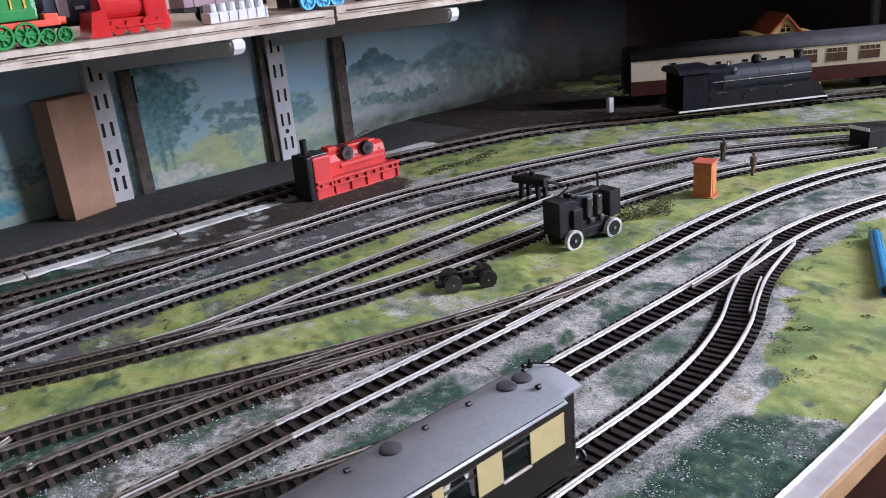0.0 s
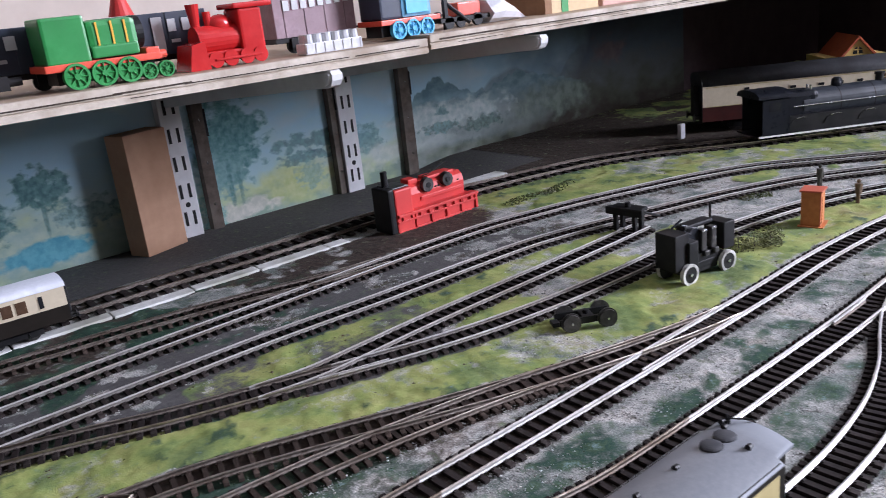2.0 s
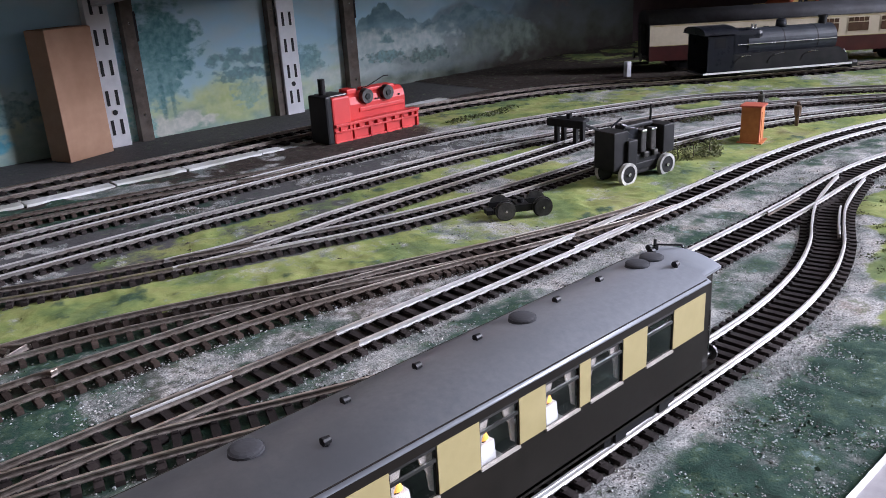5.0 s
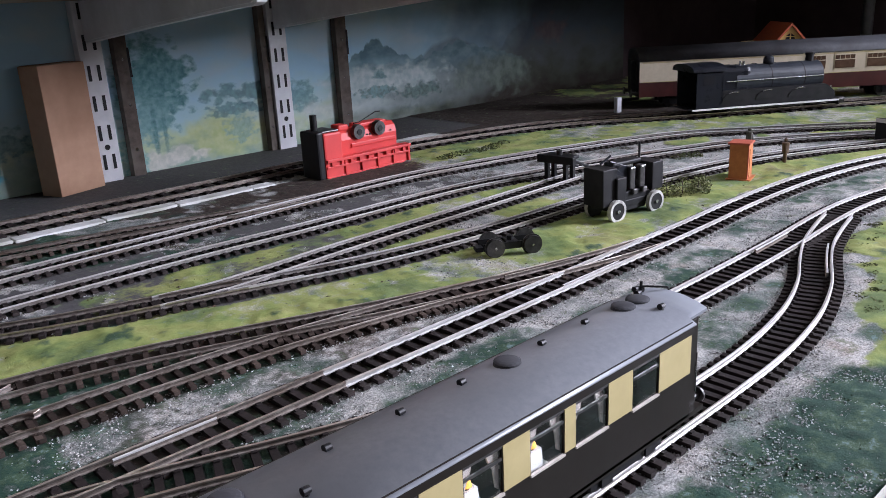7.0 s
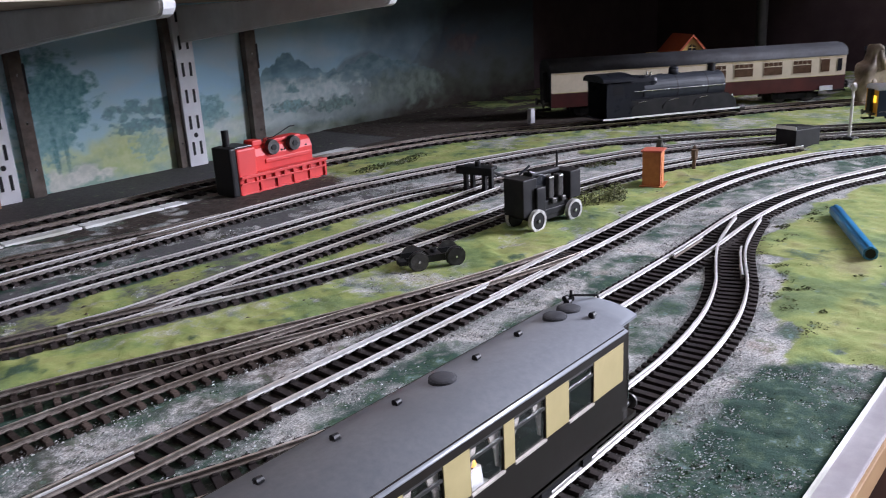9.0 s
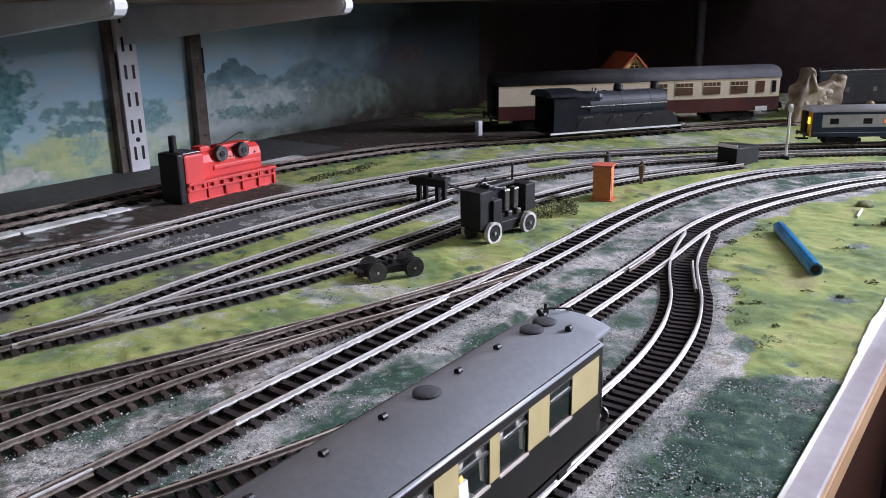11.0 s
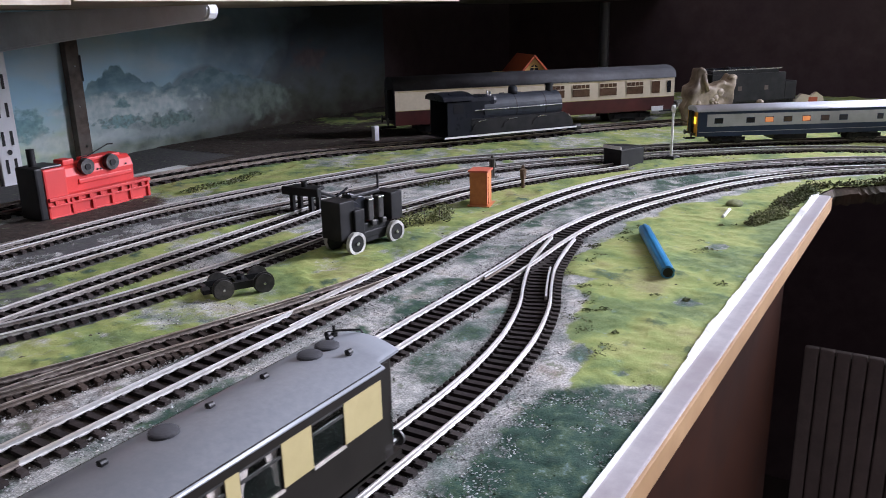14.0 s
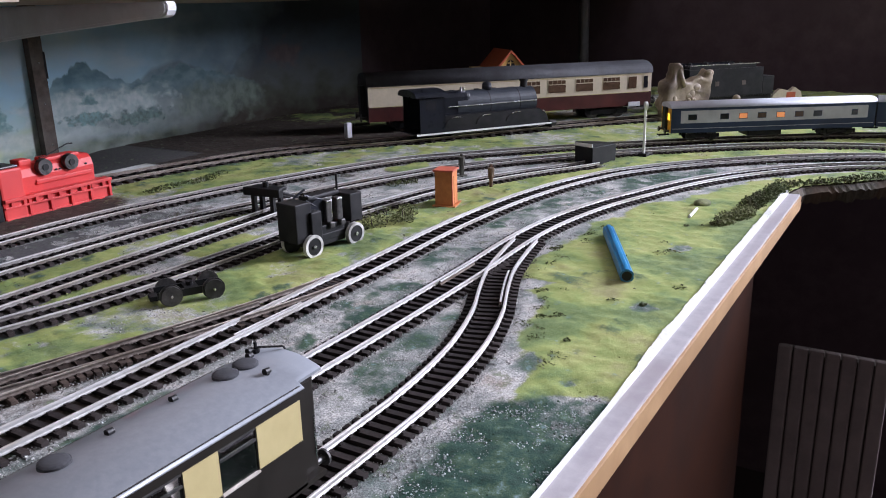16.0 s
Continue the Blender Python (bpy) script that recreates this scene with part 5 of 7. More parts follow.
def engine():
    t = thing("steam_locomotive", "black six-wheeled steam locomotive with bright running plate", "locomotive", pose(1.008, 0.566, 0.0, 0, 0, -33) @ Matrix.Scale(1.05, 4))
    part("running_plate", box(-0.098, 0.098, -0.0285, 0.0285, 0.0115, 0.0135), M_BLACK_GLOSS, t)
    part("valance", box(-0.098, 0.098, -0.0290, -0.0285, 0.0118, 0.0140), M_WHITE, t, "bright lined running plate edge")
    part("frames", box(-0.085, 0.088, -0.012, 0.012, 0.0078, 0.0115), M_BLACK, t)
    bm = cyl((-0.035, 0, 0.0425), (0.082, 0, 0.0425), 0.0180, 32)
    part("boiler", bm, M_BOILER, t, smooth=False)
    for x in (0.012, 0.056):
        part("boiler_band", cyl((x, 0, 0.0425), (x + 0.0010, 0, 0.0425), 0.0182, 32), M_BLACK, t)
    part("smokebox_door", cyl((0.082, 0, 0.0425), (0.086, 0, 0.0425), 0.0150, 28, 0.011), M_BLACK, t)
    part("firebox", box(-0.060, -0.015, -0.0165, 0.0165, 0.0135, 0.0605, 0.006), M_BLACK_GLOSS, t)
    cab = box(-0.092, -0.058, -0.0265, -0.0250, 0.0135, 0.0560)
    box(-0.092, -0.058, 0.0250, 0.0265, 0.0135, 0.0560, bm=cab)
    box(-0.060, -0.058, -0.0265, 0.0265, 0.0135, 0.0600, bm=cab)
    c = part("cab", cab, M_BLACK_GLOSS, t)
    bm = prism(roof_arc(0.0285, 0.0580, 0.0665), -0.098, -0.056)
    part("cab_roof", bm, M_BLACK_GLOSS, t)
    part("cab_window", box(-0.084, -0.070, -0.0268, -0.0265, 0.042, 0.053), M_GLASS, c)
    bm = cyl((0.016, 0, 0.058), (0.016, 0, 0.0665), 0.0068, 20, 0.0062)
    ball((0.016, 0, 0.0665), 0.0062, 1, 1, 0.6, bm=bm)
    part("dome", bm, M_BLACK_GLOSS, t, smooth=True)
    bm = cyl((0.072, 0, 0.058), (0.072, 0, 0.0675), 0.0052, 20, 0.0046)
    cyl((0.072, 0, 0.0675), (0.072, 0, 0.070), 0.0060, 20, 0.0058, bm=bm)
    part("chimney", bm, M_BLACK, t)
    bm = cyl((-0.02, 0.004, 0.058), (-0.02, 0.004, 0.065), 0.0015, 10)
    cyl((-0.02, -0.004, 0.058), (-0.02, -0.004, 0.065), 0.0015, 10, bm=bm)
    part("safety_valve", bm, M_STEEL, t)
    part("handrail", cyl((-0.05, -0.0190, 0.0435), (0.080, -0.0190, 0.0435), 0.0006, 8), M_STEEL, t)
    part("side_tank", prism([(-0.060, 0.0135), (0.097, 0.0135), (0.094, 0.0240), (0.082, 0.0330), (-0.060, 0.0330)], -0.0235, 0.0235, axis="y"), M_BLACK, t)
    for x in (-0.040, 0.004, 0.048):
        for s in (-1, 1):
            w = cyl((x, s * 0.0155, 0.0180), (x, s * 0.0195, 0.0180), 0.0115, 28)
            wh = part("driving_wheel", w, M_BLACK, t)
            part("rim", cyl((x, s * 0.0196, 0.0180), (x, s * 0.0199, 0.0180), 0.0115, 28), M_BLACK, wh)
            bm = bmesh.new()
            n = 12
            arc = [(x + 0.0165 * math.cos(math.pi * j / n), 0.0205 + 0.0105 * math.sin(math.pi * j / n)) for j in range(n + 1)]
            prism(arc, *sorted((s * 0.0170, s * 0.0245)), bm, "y")
            part("splasher", bm, M_BLACK, t)
            if s < 0:
                # Short bright bars over the splasher tops stand for small highlights there.
                bm = bmesh.new()
                for j in range(5, n - 4):
                    p, q = arc[j], arc[j + 1]
                    cyl((p[0], -0.0247, p[1]), (q[0], -0.0247, q[1]), 0.0007, 6, bm=bm)
                part("splasher_beading", bm, M_STEEL, t)
    part("coupling_rod", box(-0.045, 0.053, -0.0225, -0.0210, 0.0085, 0.0102), M_CAST, t)
    part("buffer_beam", box(0.098, 0.100, -0.027, 0.027, 0.0068, 0.0145), M_BLACK, t)
    for s in (-1, 1):
        part("buffer", cyl((0.100, s * 0.019, 0.0115), (0.110, s * 0.019, 0.0115), 0.004, 14), M_CAST, t)
    part("lamp_iron", cyl((0.098, -0.020, 0.0135), (0.091, -0.020, 0.030), 0.0010, 8), M_STEEL, t)
    return t


engine()

# tender
d = Vector((1.291 - 0.95, 0.41 - 0.715)).normalized()
p0 = Vector((1.291, 0.41)) + d * 0.145 + Vector((0.02, 0.0225))
td = thing("tender", "black coal tender with faint gold lettering", "tender", pose(p0.x, p0.y, 0, 0, 0, math.degrees(math.atan2(d.y, d.x))))
part("tank", box(-0.078, 0.060, -0.029, 0.029, 0.022, 0.067, 0.001), M_BLACK, td)
part("coal_rail", box(-0.078, 0.045, -0.0295, -0.0285, 0.067, 0.073), M_BLACK, td)
part("coal_rail", box(-0.078, 0.045, 0.0285, 0.0295, 0.067, 0.073), M_BLACK_GLOSS, td)
part("top_lip", box(-0.078, 0.050, -0.0300, -0.0280, 0.0730, 0.0742), M_STEEL, td)
part("frames", box(-0.083, 0.080, -0.026, 0.026, 0.009, 0.022), M_BLACK, td)
part("footplate", box(0.060, 0.082, -0.029, 0.029, 0.022, 0.052, 0.001), M_BLACK, td)
ball_c = bmesh.new()
r = random.Random(2)
for i in range(60):
    ball((r.uniform(-0.07, 0.04), r.uniform(-0.024, 0.024), r.uniform(0.062, 0.070)), r.uniform(0.003, 0.006), bm=ball_c, u=6, v=4)
part("coal", ball_c, M_BLACK, td)
for x in (-0.026, 0.024):
    part("lettering_bar", box(x - 0.0035, x + 0.0035, -0.0293, -0.0290, 0.040, 0.047), M_BATTEN, td, "small gold lettering")
for x in (-0.05, 0.0, 0.05):
    for s in (-1, 1):
        part("wheel", cyl((x, s * 0.0155, 0.0105), (x, s * 0.0195, 0.0105), 0.0105, 22), M_BLACK, td)


def red_machine():
    t = thing("toy_locomotive", "bright red plastic toy locomotive body with black chimney", "toy locomotive", pose(0.413, 0.713, 0.0006, 0, 0, 1.5))
    part("cab", box(0.0075, 0.030, 0.0, 0.030, 0.0, 0.0455, 0.002), M_RED, t)
    part("cab_roof", box(0.008, 0.029, 0.003, 0.030, 0.0455, 0.0475, 0.0009), M_CAST, t, "scuffed grey cab roof")
    # Red cab end facing away from the window, its shade made solid black.
    part("cab_end", box(0.0, 0.0075, 0.0005, 0.0295, 0.0, 0.0475, 0.002), M_BLACK, t, "red cab end with its shade drawn as black")
    tray = part("tank", box(0.0305, 0.1165, 0.006, 0.030, 0.001, 0.0185, 0.0006), M_RED, t)
    part("tank_lip", box(0.0085, 0.1195, -0.0025, 0.008, 0.0165, 0.0195, 0.0005), M_RED, tray)
    part("tank_lip", box(0.0085, 0.1185, -0.0012, 0.008, 0.0105, 0.0125, 0.0004), M_RED, tray)
    part("tank_lip", box(0.0085, 0.1100, -0.0005, 0.008, 0.0, 0.0020, 0.0004), M_RED, tray)
    part("tank_back", box(0.0305, 0.1165, 0.0012, 0.006, 0.001, 0.0175), M_RED, tray)
    for i in range(5):
        x = 0.031 + 0.0213 * i
        part("rib", box(x, x + 0.0028, -0.0010, 0.006, 0.001, 0.0180, 0.0004), M_RED, tray)
    for i in range(9):
        x = 0.014 + 0.0118 * i
        part("rivet_block", box(x, x + 0.0030, -0.0018, 0.002, 0.0125, 0.0165, 0.0003), M_RED, tray)
    hood = prism([(0.008, 0.018), (0.007, 0.034), (0.0095, 0.041), (0.014, 0.0445), (0.026, 0.0445), (0.030, 0.040), (0.030, 0.018)], 0.030, 0.108)
    h = part("hood", hood, M_RED, t)
    part("hood_step", box(0.046, 0.106, 0.006, 0.012, 0.0255, 0.0300, 0.001), M_RED, h)
    part("hood_top", box(0.036, 0.048, 0.012, 0.026, 0.0435, 0.0490, 0.0012), M_RED, h)
    part("hood_top", box(0.060, 0.098, 0.011, 0.026, 0.0435, 0.0475, 0.0012), M_RED, h)
    for x in (0.0555, 0.083):
        disc = cyl((x, 0.0035, 0.0405), (x, 0.0085, 0.0405), 0.0072, 26, 0.0080)
        w = part("disc", disc, M_CAST, h, "round dark disc")
        part("disc_hub", cyl((x, 0.0026, 0.0405), (x, 0.0036, 0.0405), 0.0030, 14), M_BLACK, w)
    for x in (0.068, 0.072, 0.100):
        part("rivet", cyl((x, 0.0062, 0.036), (x, 0.0072, 0.036), 0.0009, 8), M_BLACK, h)
    part("chimney", cyl((0.0115, 0.020, 0.045), (0.0115, 0.020, 0.0625), 0.0036, 16), M_BLACK, t)
    bm = cyl((0.066, 0.018, 0.0475), (0.092, 0.020, 0.0555), 0.0006, 6)
    cyl((0.092, 0.020, 0.0555), (0.098, 0.020, 0.0550), 0.0006, 6, bm=bm)
    cyl((0.060, 0.018, 0.0475), (0.066, 0.018, 0.0475), 0.0009, 6, bm=bm)
    part("wire", bm, M_BLACK, t)


red_machine()


def black_truck():
    t = thing("toy_road_truck", "black die-cast works truck with white-rimmed wheels", "toy truck", pose(0.484, 0.4085, 0.0012, 0, 0, -7))
    part("chassis", box(-0.027, 0.029, -0.0085, 0.0085, 0.0085, 0.0135, 0.0006), M_BLACK, t)
    part("belly", box(-0.008, 0.016, -0.0080, 0.0080, 0.0050, 0.0200, 0.0008), M_BLACK, t)
    part("front_body", box(-0.033, -0.018, -0.0095, 0.0105, 0.0120, 0.0405, 0.0007), M_BLACK, t)
    part("front_step", box(-0.0205, -0.0105, -0.0120, 0.0020, 0.0120, 0.0330, 0.0008), M_BLACK, t)
    part("rear_body", box(0.0215, 0.034, -0.0095, 0.0105, 0.0170, 0.0385, 0.0008), M_BLACK, t)
    bm = cyl((-0.006, 0.0095, 0.0300), (-0.006, -0.004, 0.0300), 0.0095, 22)
    part("drum", bm, M_BLACK_GLOSS, t)
    for x in (0.0015, 0.0125):
        bm = box(x - 0.0030, x + 0.0030, -0.0075, -0.0015, 0.0210, 0.0380, 0.0012)
        box(x - 0.0024, x + 0.0024, -0.0105, -0.0050, 0.0170, 0.0215, 0.0010, bm=bm)
        lv = part("seat_panel", bm, M_CAST, t, "worn grey metal upright")
        part("bright_cap", box(x - 0.0026, x + 0.0026, -0.0078, -0.0060, 0.0360, 0.0374, 0.0003), M_STEEL, lv)
    part("canopy", box(-0.012, 0.020, 0.0000, 0.0100, 0.0380, 0.0415, 0.0012), M_BLACK, t)
    for a, b in (((-0.018, -0.004, 0.0405), (-0.006, -0.003, 0.0330)), ((-0.014, 0.002, 0.0430), (0.002, 0.000, 0.0370)), ((-0.022, 0.004, 0.0420), (-0.012, 0.003, 0.0470))):
        part("pipe", cyl(a, b, 0.0009, 8), M_BLACK_GLOSS, t)
    bm = cyl((0.0215, 0.004, 0.036), (0.0215, 0.004, 0.0530), 0.0009, 8)
    part("stack", bm, M_BLACK, t)
    for x in (-0.0205, 0.0225):
        for s in (-1, 1):
            w = part("wheel", cyl((x, s * 0.0095, 0.0082), (x, s * 0.0130, 0.0082), 0.0082, 26), M_BLACK, t)
            bm = bmesh.new()
            n = 28
            for r0, r1, dy in ((0.0086, 0.0064, 0.0),):
                outer = [bm.verts.new((x + r0 * math.cos(6.2832 * j / n), s * 0.0134, 0.0082 + r0 * math.sin(6.2832 * j / n))) for j in range(n)]
                inner = [bm.verts.new((x + r1 * math.cos(6.2832 * j / n), s * 0.0134, 0.0082 + r1 * math.sin(6.2832 * j / n))) for j in range(n)]
                back = [bm.verts.new((x + r0 * math.cos(6.2832 * j / n), s * 0.0100, 0.0082 + r0 * math.sin(6.2832 * j / n))) for j in range(n)]
                for j in range(n):
                    q = (j + 1) % n
                    bm.faces.new((outer[j], outer[q], inner[q], inner[j]))
                    bm.faces.new((outer[j], back[j], back[q], outer[q]))
            bmesh.ops.recalc_face_normals(bm, faces=bm.faces[:])
            part("tyre", bm, M_TYRE, w, "worn white tyre")
            part("hub", cyl((x, s * 0.0130, 0.0082), (x, s * 0.0142, 0.0082), 0.0014, 10), M_STEEL, w)


black_truck()


def loose_bogie():
    t = thing("loose_bogie", "dark metal wheel bogie lying on the grass beside the siding", "bogie", pose(0.3605, 0.4145, 0.001, 0, 0, -30) @ Matrix.Scale(1.04, 4))
    bm = box(-0.020, 0.017, -0.0068, -0.0052, 0.0040, 0.0085)
    box(-0.020, 0.017, 0.0052, 0.0068, 0.0040, 0.0085, bm=bm)
    box(-0.004, 0.004, -0.0052, 0.0052, 0.0055, 0.0085, bm=bm)
    box(-0.024, -0.019, -0.0040, 0.0040, 0.0030, 0.0060, 0.0006, bm=bm)
    part("frame", bm, M_BLACK, t)
    part("pivot", cyl((0, 0, 0.0085), (0, 0, 0.0110), 0.0022, 12), M_BLACK, t)
    for x in (-0.0125, 0.0125):
        ax = part("axle", cyl((x, -0.0105, 0.0060), (x, 0.0105, 0.0060), 0.0008, 8), M_STEEL, t)
        for s in (-1, 1):
            w = cyl((x, s * 0.0078, 0.0060), (x, s * 0.0100, 0.0060), 0.0060, 24)
            cyl((x, s * 0.0068, 0.0060), (x, s * 0.0078, 0.0060), 0.0068, 24, bm=w)
            part("wheel", w, M_CAST, ax)


loose_bogie()

# stop at the end of the short siding
st = thing("buffer_stop", "black timber buffer stop with raking struts", "buffer stop", pose(0.5440, 0.5200, 0.0030, 0, 0, 4) @ Matrix.Scale(1.2, 4))
for s in (-1, 1):
    for dx in (-0.004, 0.005):
        part("post", box(dx - 0.0016, dx + 0.0016, s * 0.0085 - 0.0016, s * 0.0085 + 0.0016, 0.0, 0.0175, 0.0003), M_BLACK, st)
    part("strut", cyl((0.004, s * 0.0085, 0.0150), (0.034, s * 0.0060, 0.0035), 0.0011, 8), M_BLACK, st)
part("beam", box(-0.0062, -0.0020, -0.0165, 0.0165, 0.0130, 0.0190, 0.0006), M_BLACK, st)
part("top_beam", box(-0.0040, 0.0070, -0.0135, 0.0135, 0.0165, 0.0190, 0.0006), M_BLACK, st)
part("lamp", cyl((0.0, 0.0, 0.0190), (0.0, 0.0, 0.0225), 0.0022, 12), M_BLACK, st)
part("cross_bar", cyl((0.012, -0.0075, 0.0118), (0.012, 0.0075, 0.0118), 0.0010, 8), M_BLACK, st)

bx = thing("buffer_stop", "black box-shaped buffer stop with a white top stripe", "buffer stop", pose(0.8885, 0.3480, 0.0006, 0, 0, -21))
part("body", box(-0.019, 0.0195, -0.0130, 0.0130, 0.0, 0.0205, 0.0006), M_BLACK, bx)
part("sloped_top", prism([(-0.019, 0.0205), (-0.019, 0.0250), (0.0195, 0.0207)], -0.0128, 0.0128, axis="y"), M_BLACK, bx)
part("stripe", box(-0.0200, -0.0191, -0.0130, 0.0130, 0.0205, 0.0245, 0.0002), M_WHITE, bx, "white painted stripe")

sg = thing("signal_post", "slender white signal post with a round disc head", "signal", pose(0.942, 0.3095, 0.0005))
part("base", box(-0.006, 0.006, -0.005, 0.005, 0.0, 0.0050, 0.0008), M_BLACK, sg)
part("post", cyl((0, 0, 0.005), (0, 0, 0.0560), 0.00165, 12, 0.0014), M_WHITE, sg)
part("disc", cyl((0.0012, -0.0015, 0.0590), (-0.0004, 0.0010, 0.0590), 0.0046, 22), M_WHITE, sg)
part("hand_lever", cyl((0.004, -0.003, 0.004), (0.013, -0.006, 0.0015), 0.0012, 8), M_BLACK, sg)

ht = thing("lineside_hut", "orange-brown wooden lineside hut on a thin base", "hut", pose(0.6445, 0.3965, 0.0008, 0, 0, 14))
part("body", box(-0.0085, 0.0085, -0.0080, 0.0080, 0.0012, 0.0315, 0.0003), M_HUT, ht)
part("roof", box(-0.0098, 0.0098, -0.0094, 0.0094, 0.0315, 0.0332, 0.0003), M_HUTROOF, ht)
part("base", box(-0.0115, 0.0130, -0.0110, 0.0100, 0.0, 0.0012), M_HUT, ht)
part("door", box(-0.0030, 0.0062, -0.0084, -0.0080, 0.0020, 0.0270), M_HUT, ht)
part("corner_post", box(-0.0090, -0.0078, -0.0085, -0.0076, 0.0012, 0.0315), M_HUTROOF, ht)


def figure(label, x, y, h, turn, mt):
    bm = cyl((-0.0012, 0, 0), (-0.0009, 0, h * 0.48), h * 0.065, 8, h * 0.075)
    cyl((0.0014, 0.0006, 0), (0.0009, 0, h * 0.48), h * 0.065, 8, h * 0.075, bm=bm)
    cyl((0, 0, h * 0.44), (0, 0, h * 0.82), h * 0.12, 10, h * 0.14, bm=bm)
    ball((0, 0, h * 0.92), h * 0.075, bm=bm, u=8, v=6)
    cyl((0.0024, 0, h * 0.80), (0.0034, -0.001, h * 0.46), h * 0.045, 6, bm=bm)
    cyl((-0.0024, 0, h * 0.80), (-0.0034, -0.001, h * 0.48), h * 0.045, 6, bm=bm)
    cyl((0, 0, -0.0004), (0, 0, 0.0006), h * 0.24, 12, bm=bm)
    ob = part("model_figure", bm, mt)
    ob.matrix_world = pose(x, y, 0.001, 0, 0, turn)
    return tagged(ob, label, "figurine", "model figures")


figure("small brown painted model figure standing by the siding", 0.7215, 0.3915, 0.0245, 20, M_FIGBROWN)
figure("small dark painted model figure standing behind the hut", 0.7620, 0.4480, 0.0240, -30, M_FIGGREEN)

rod = thing("blue_tube", "fluted blue plastic tube lying on the grass", "tube", pose(0.56, 0.2065, 0.0056, 0, 0, math.degrees(math.atan2(0.049, 0.10))))
bm = bmesh.new()
n = 24
ringA, ringB, inA = [], [], []
for j in range(n):
    rr = 0.0046 if j % 4 else 0.0040
    a = 6.2832 * j / n
    ringA.append(bm.verts.new((-0.0545, rr * math.cos(a), rr * math.sin(a))))
    ringB.append(bm.verts.new((0.0545, rr * math.cos(a), rr * math.sin(a))))
    inA.append(bm.verts.new((-0.0545, 0.0032 * math.cos(a), 0.0032 * math.sin(a))))
for j in range(n):
    q = (j + 1) % n
    bm.faces.new((ringA[j], ringA[q], ringB[q], ringB[j]))
    bm.faces.new((ringA[q], ringA[j], inA[j], inA[q]))
bm.faces.new(ringB)
bmesh.ops.recalc_face_normals(bm, faces=bm.faces[:])
part("tube", bm, M_BLUEROD, rod)
part("plug", cyl((-0.0542, 0, 0), (-0.0500, 0, 0), 0.0033, 18), M_BLACK, rod, "dark tube end")

pin = thing("white_peg", "small white plastic peg lying on the grass", "peg", pose(0.701, 0.190, 0.0030, 0, 0, 3))
part("shaft", cyl((-0.0150, 0, 0), (0.0140, 0, 0), 0.0013, 10), M_WHITE, pin)
stn = thing("painted_stone", "small smooth grey-green stone on the grass", "stone", pose(0.737, 0.1915, 0.003))
part("stone", ball((0, 0, 0), 0.0085, 1.2, 0.85, 0.45), M_HEDGEPALE, stn, smooth=True)


def clump(name, label, spots, r0, r1, h, count, material, seed, pale=None):
    """A low bush or hedge of many small crumbs on twigs round a run of spots."""
    rr = random.Random(seed)
    t = thing(name, label, "bush")
    bm = bmesh.new()
    for _ in range(count):
        sx, sy = rr.choice(spots)
        a, q = rr.uniform(0, 6.28), rr.random() ** 0.5
        x, y = sx + r0 * q * math.cos(a), sy + r0 * q * math.sin(a)
        z = 0.001 + h * (1 - q * q * 0.7) * rr.random()
        s = rr.uniform(0.4, 1.0) * r1
        v = [bm.verts.new((x + s * rr.uniform(-1, 1), y + s * rr.uniform(-1, 1), z + s * rr.uniform(-0.8, 0.8))) for _ in range(4)]
        for f in ((0, 1, 2), (0, 2, 3), (0, 3, 1), (1, 3, 2)):
            bm.faces.new([v[k] for k in f])
    part("foliage", bm, material, t)
    bm = bmesh.new()
    for sx, sy in spots:
        cyl((sx, sy, 0), (sx + rr.uniform(-0.002, 0.002), sy, h * 0.8), 0.0006, 5, 0.0003, bm=bm)
    part("twigs", bm, M_BATTEN, t)
    return t


clump("hedge", "rough dry green hedge along the board edge", [(0.672 + 0.006 * i, 0.1635 - 0.0022 * i) for i in range(8)], 0.0060, 0.0015, 0.0120, 2600, M_HEDGEPALE, 1)
clump("hedge", "dark green hedge along the board edge", [(0.735 + 0.0075 * i, 0.1535 - 0.0012 * i) for i in range(12)], 0.0080, 0.0017, 0.0140, 3800, M_BUSH, 2)
clump("hedge", "dark green growth along the curved edge", [(0.845 + 0.008 * i, front_edge(0.845 + 0.008 * i) + 0.008) for i in range(13)], 0.0070, 0.0022, 0.0070, 1500, M_BUSH, 3)
clump("bush", "small straggly green bush beside the siding", [(0.550, 0.411), (0.562, 0.404), (0.572, 0.396), (0.580, 0.398)], 0.0100, 0.0017, 0.0170, 1000, M_HEDGEPALE, 4)
clump("bush", "low green weeds beside the siding", [(0.520, 0.421), (0.535, 0.415), (0.595, 0.405), (0.605, 0.412)], 0.0090, 0.0015, 0.0080, 500, M_BUSH, 5)
clump("bush", "low dark weeds by the rear siding", [(0.690, 0.487), (0.70, 0.483), (0.71, 0.478)], 0.0070, 0.0016, 0.0050, 300, M_BUSH, 6)
clump("bush", "dark green moss along the rear track", [(0.56 + 0.012 * i, 0.69 + 0.004 * math.sin(i)) for i in range(9)], 0.0100, 0.0018, 0.0045, 900, M_BUSH, 7)
rr = random.Random(11)
for i in range(16):
    x, y = rr.uniform(0.40, 0.80), rr.uniform(0.145, 0.21)
    clump("weed", "small dark weed tuft on the lawn", [(x, y)], rr.uniform(0.002, 0.006), 0.0012, 0.0025, 70, M_BUSH if i % 3 else M_HEDGEPALE, 20 + i)
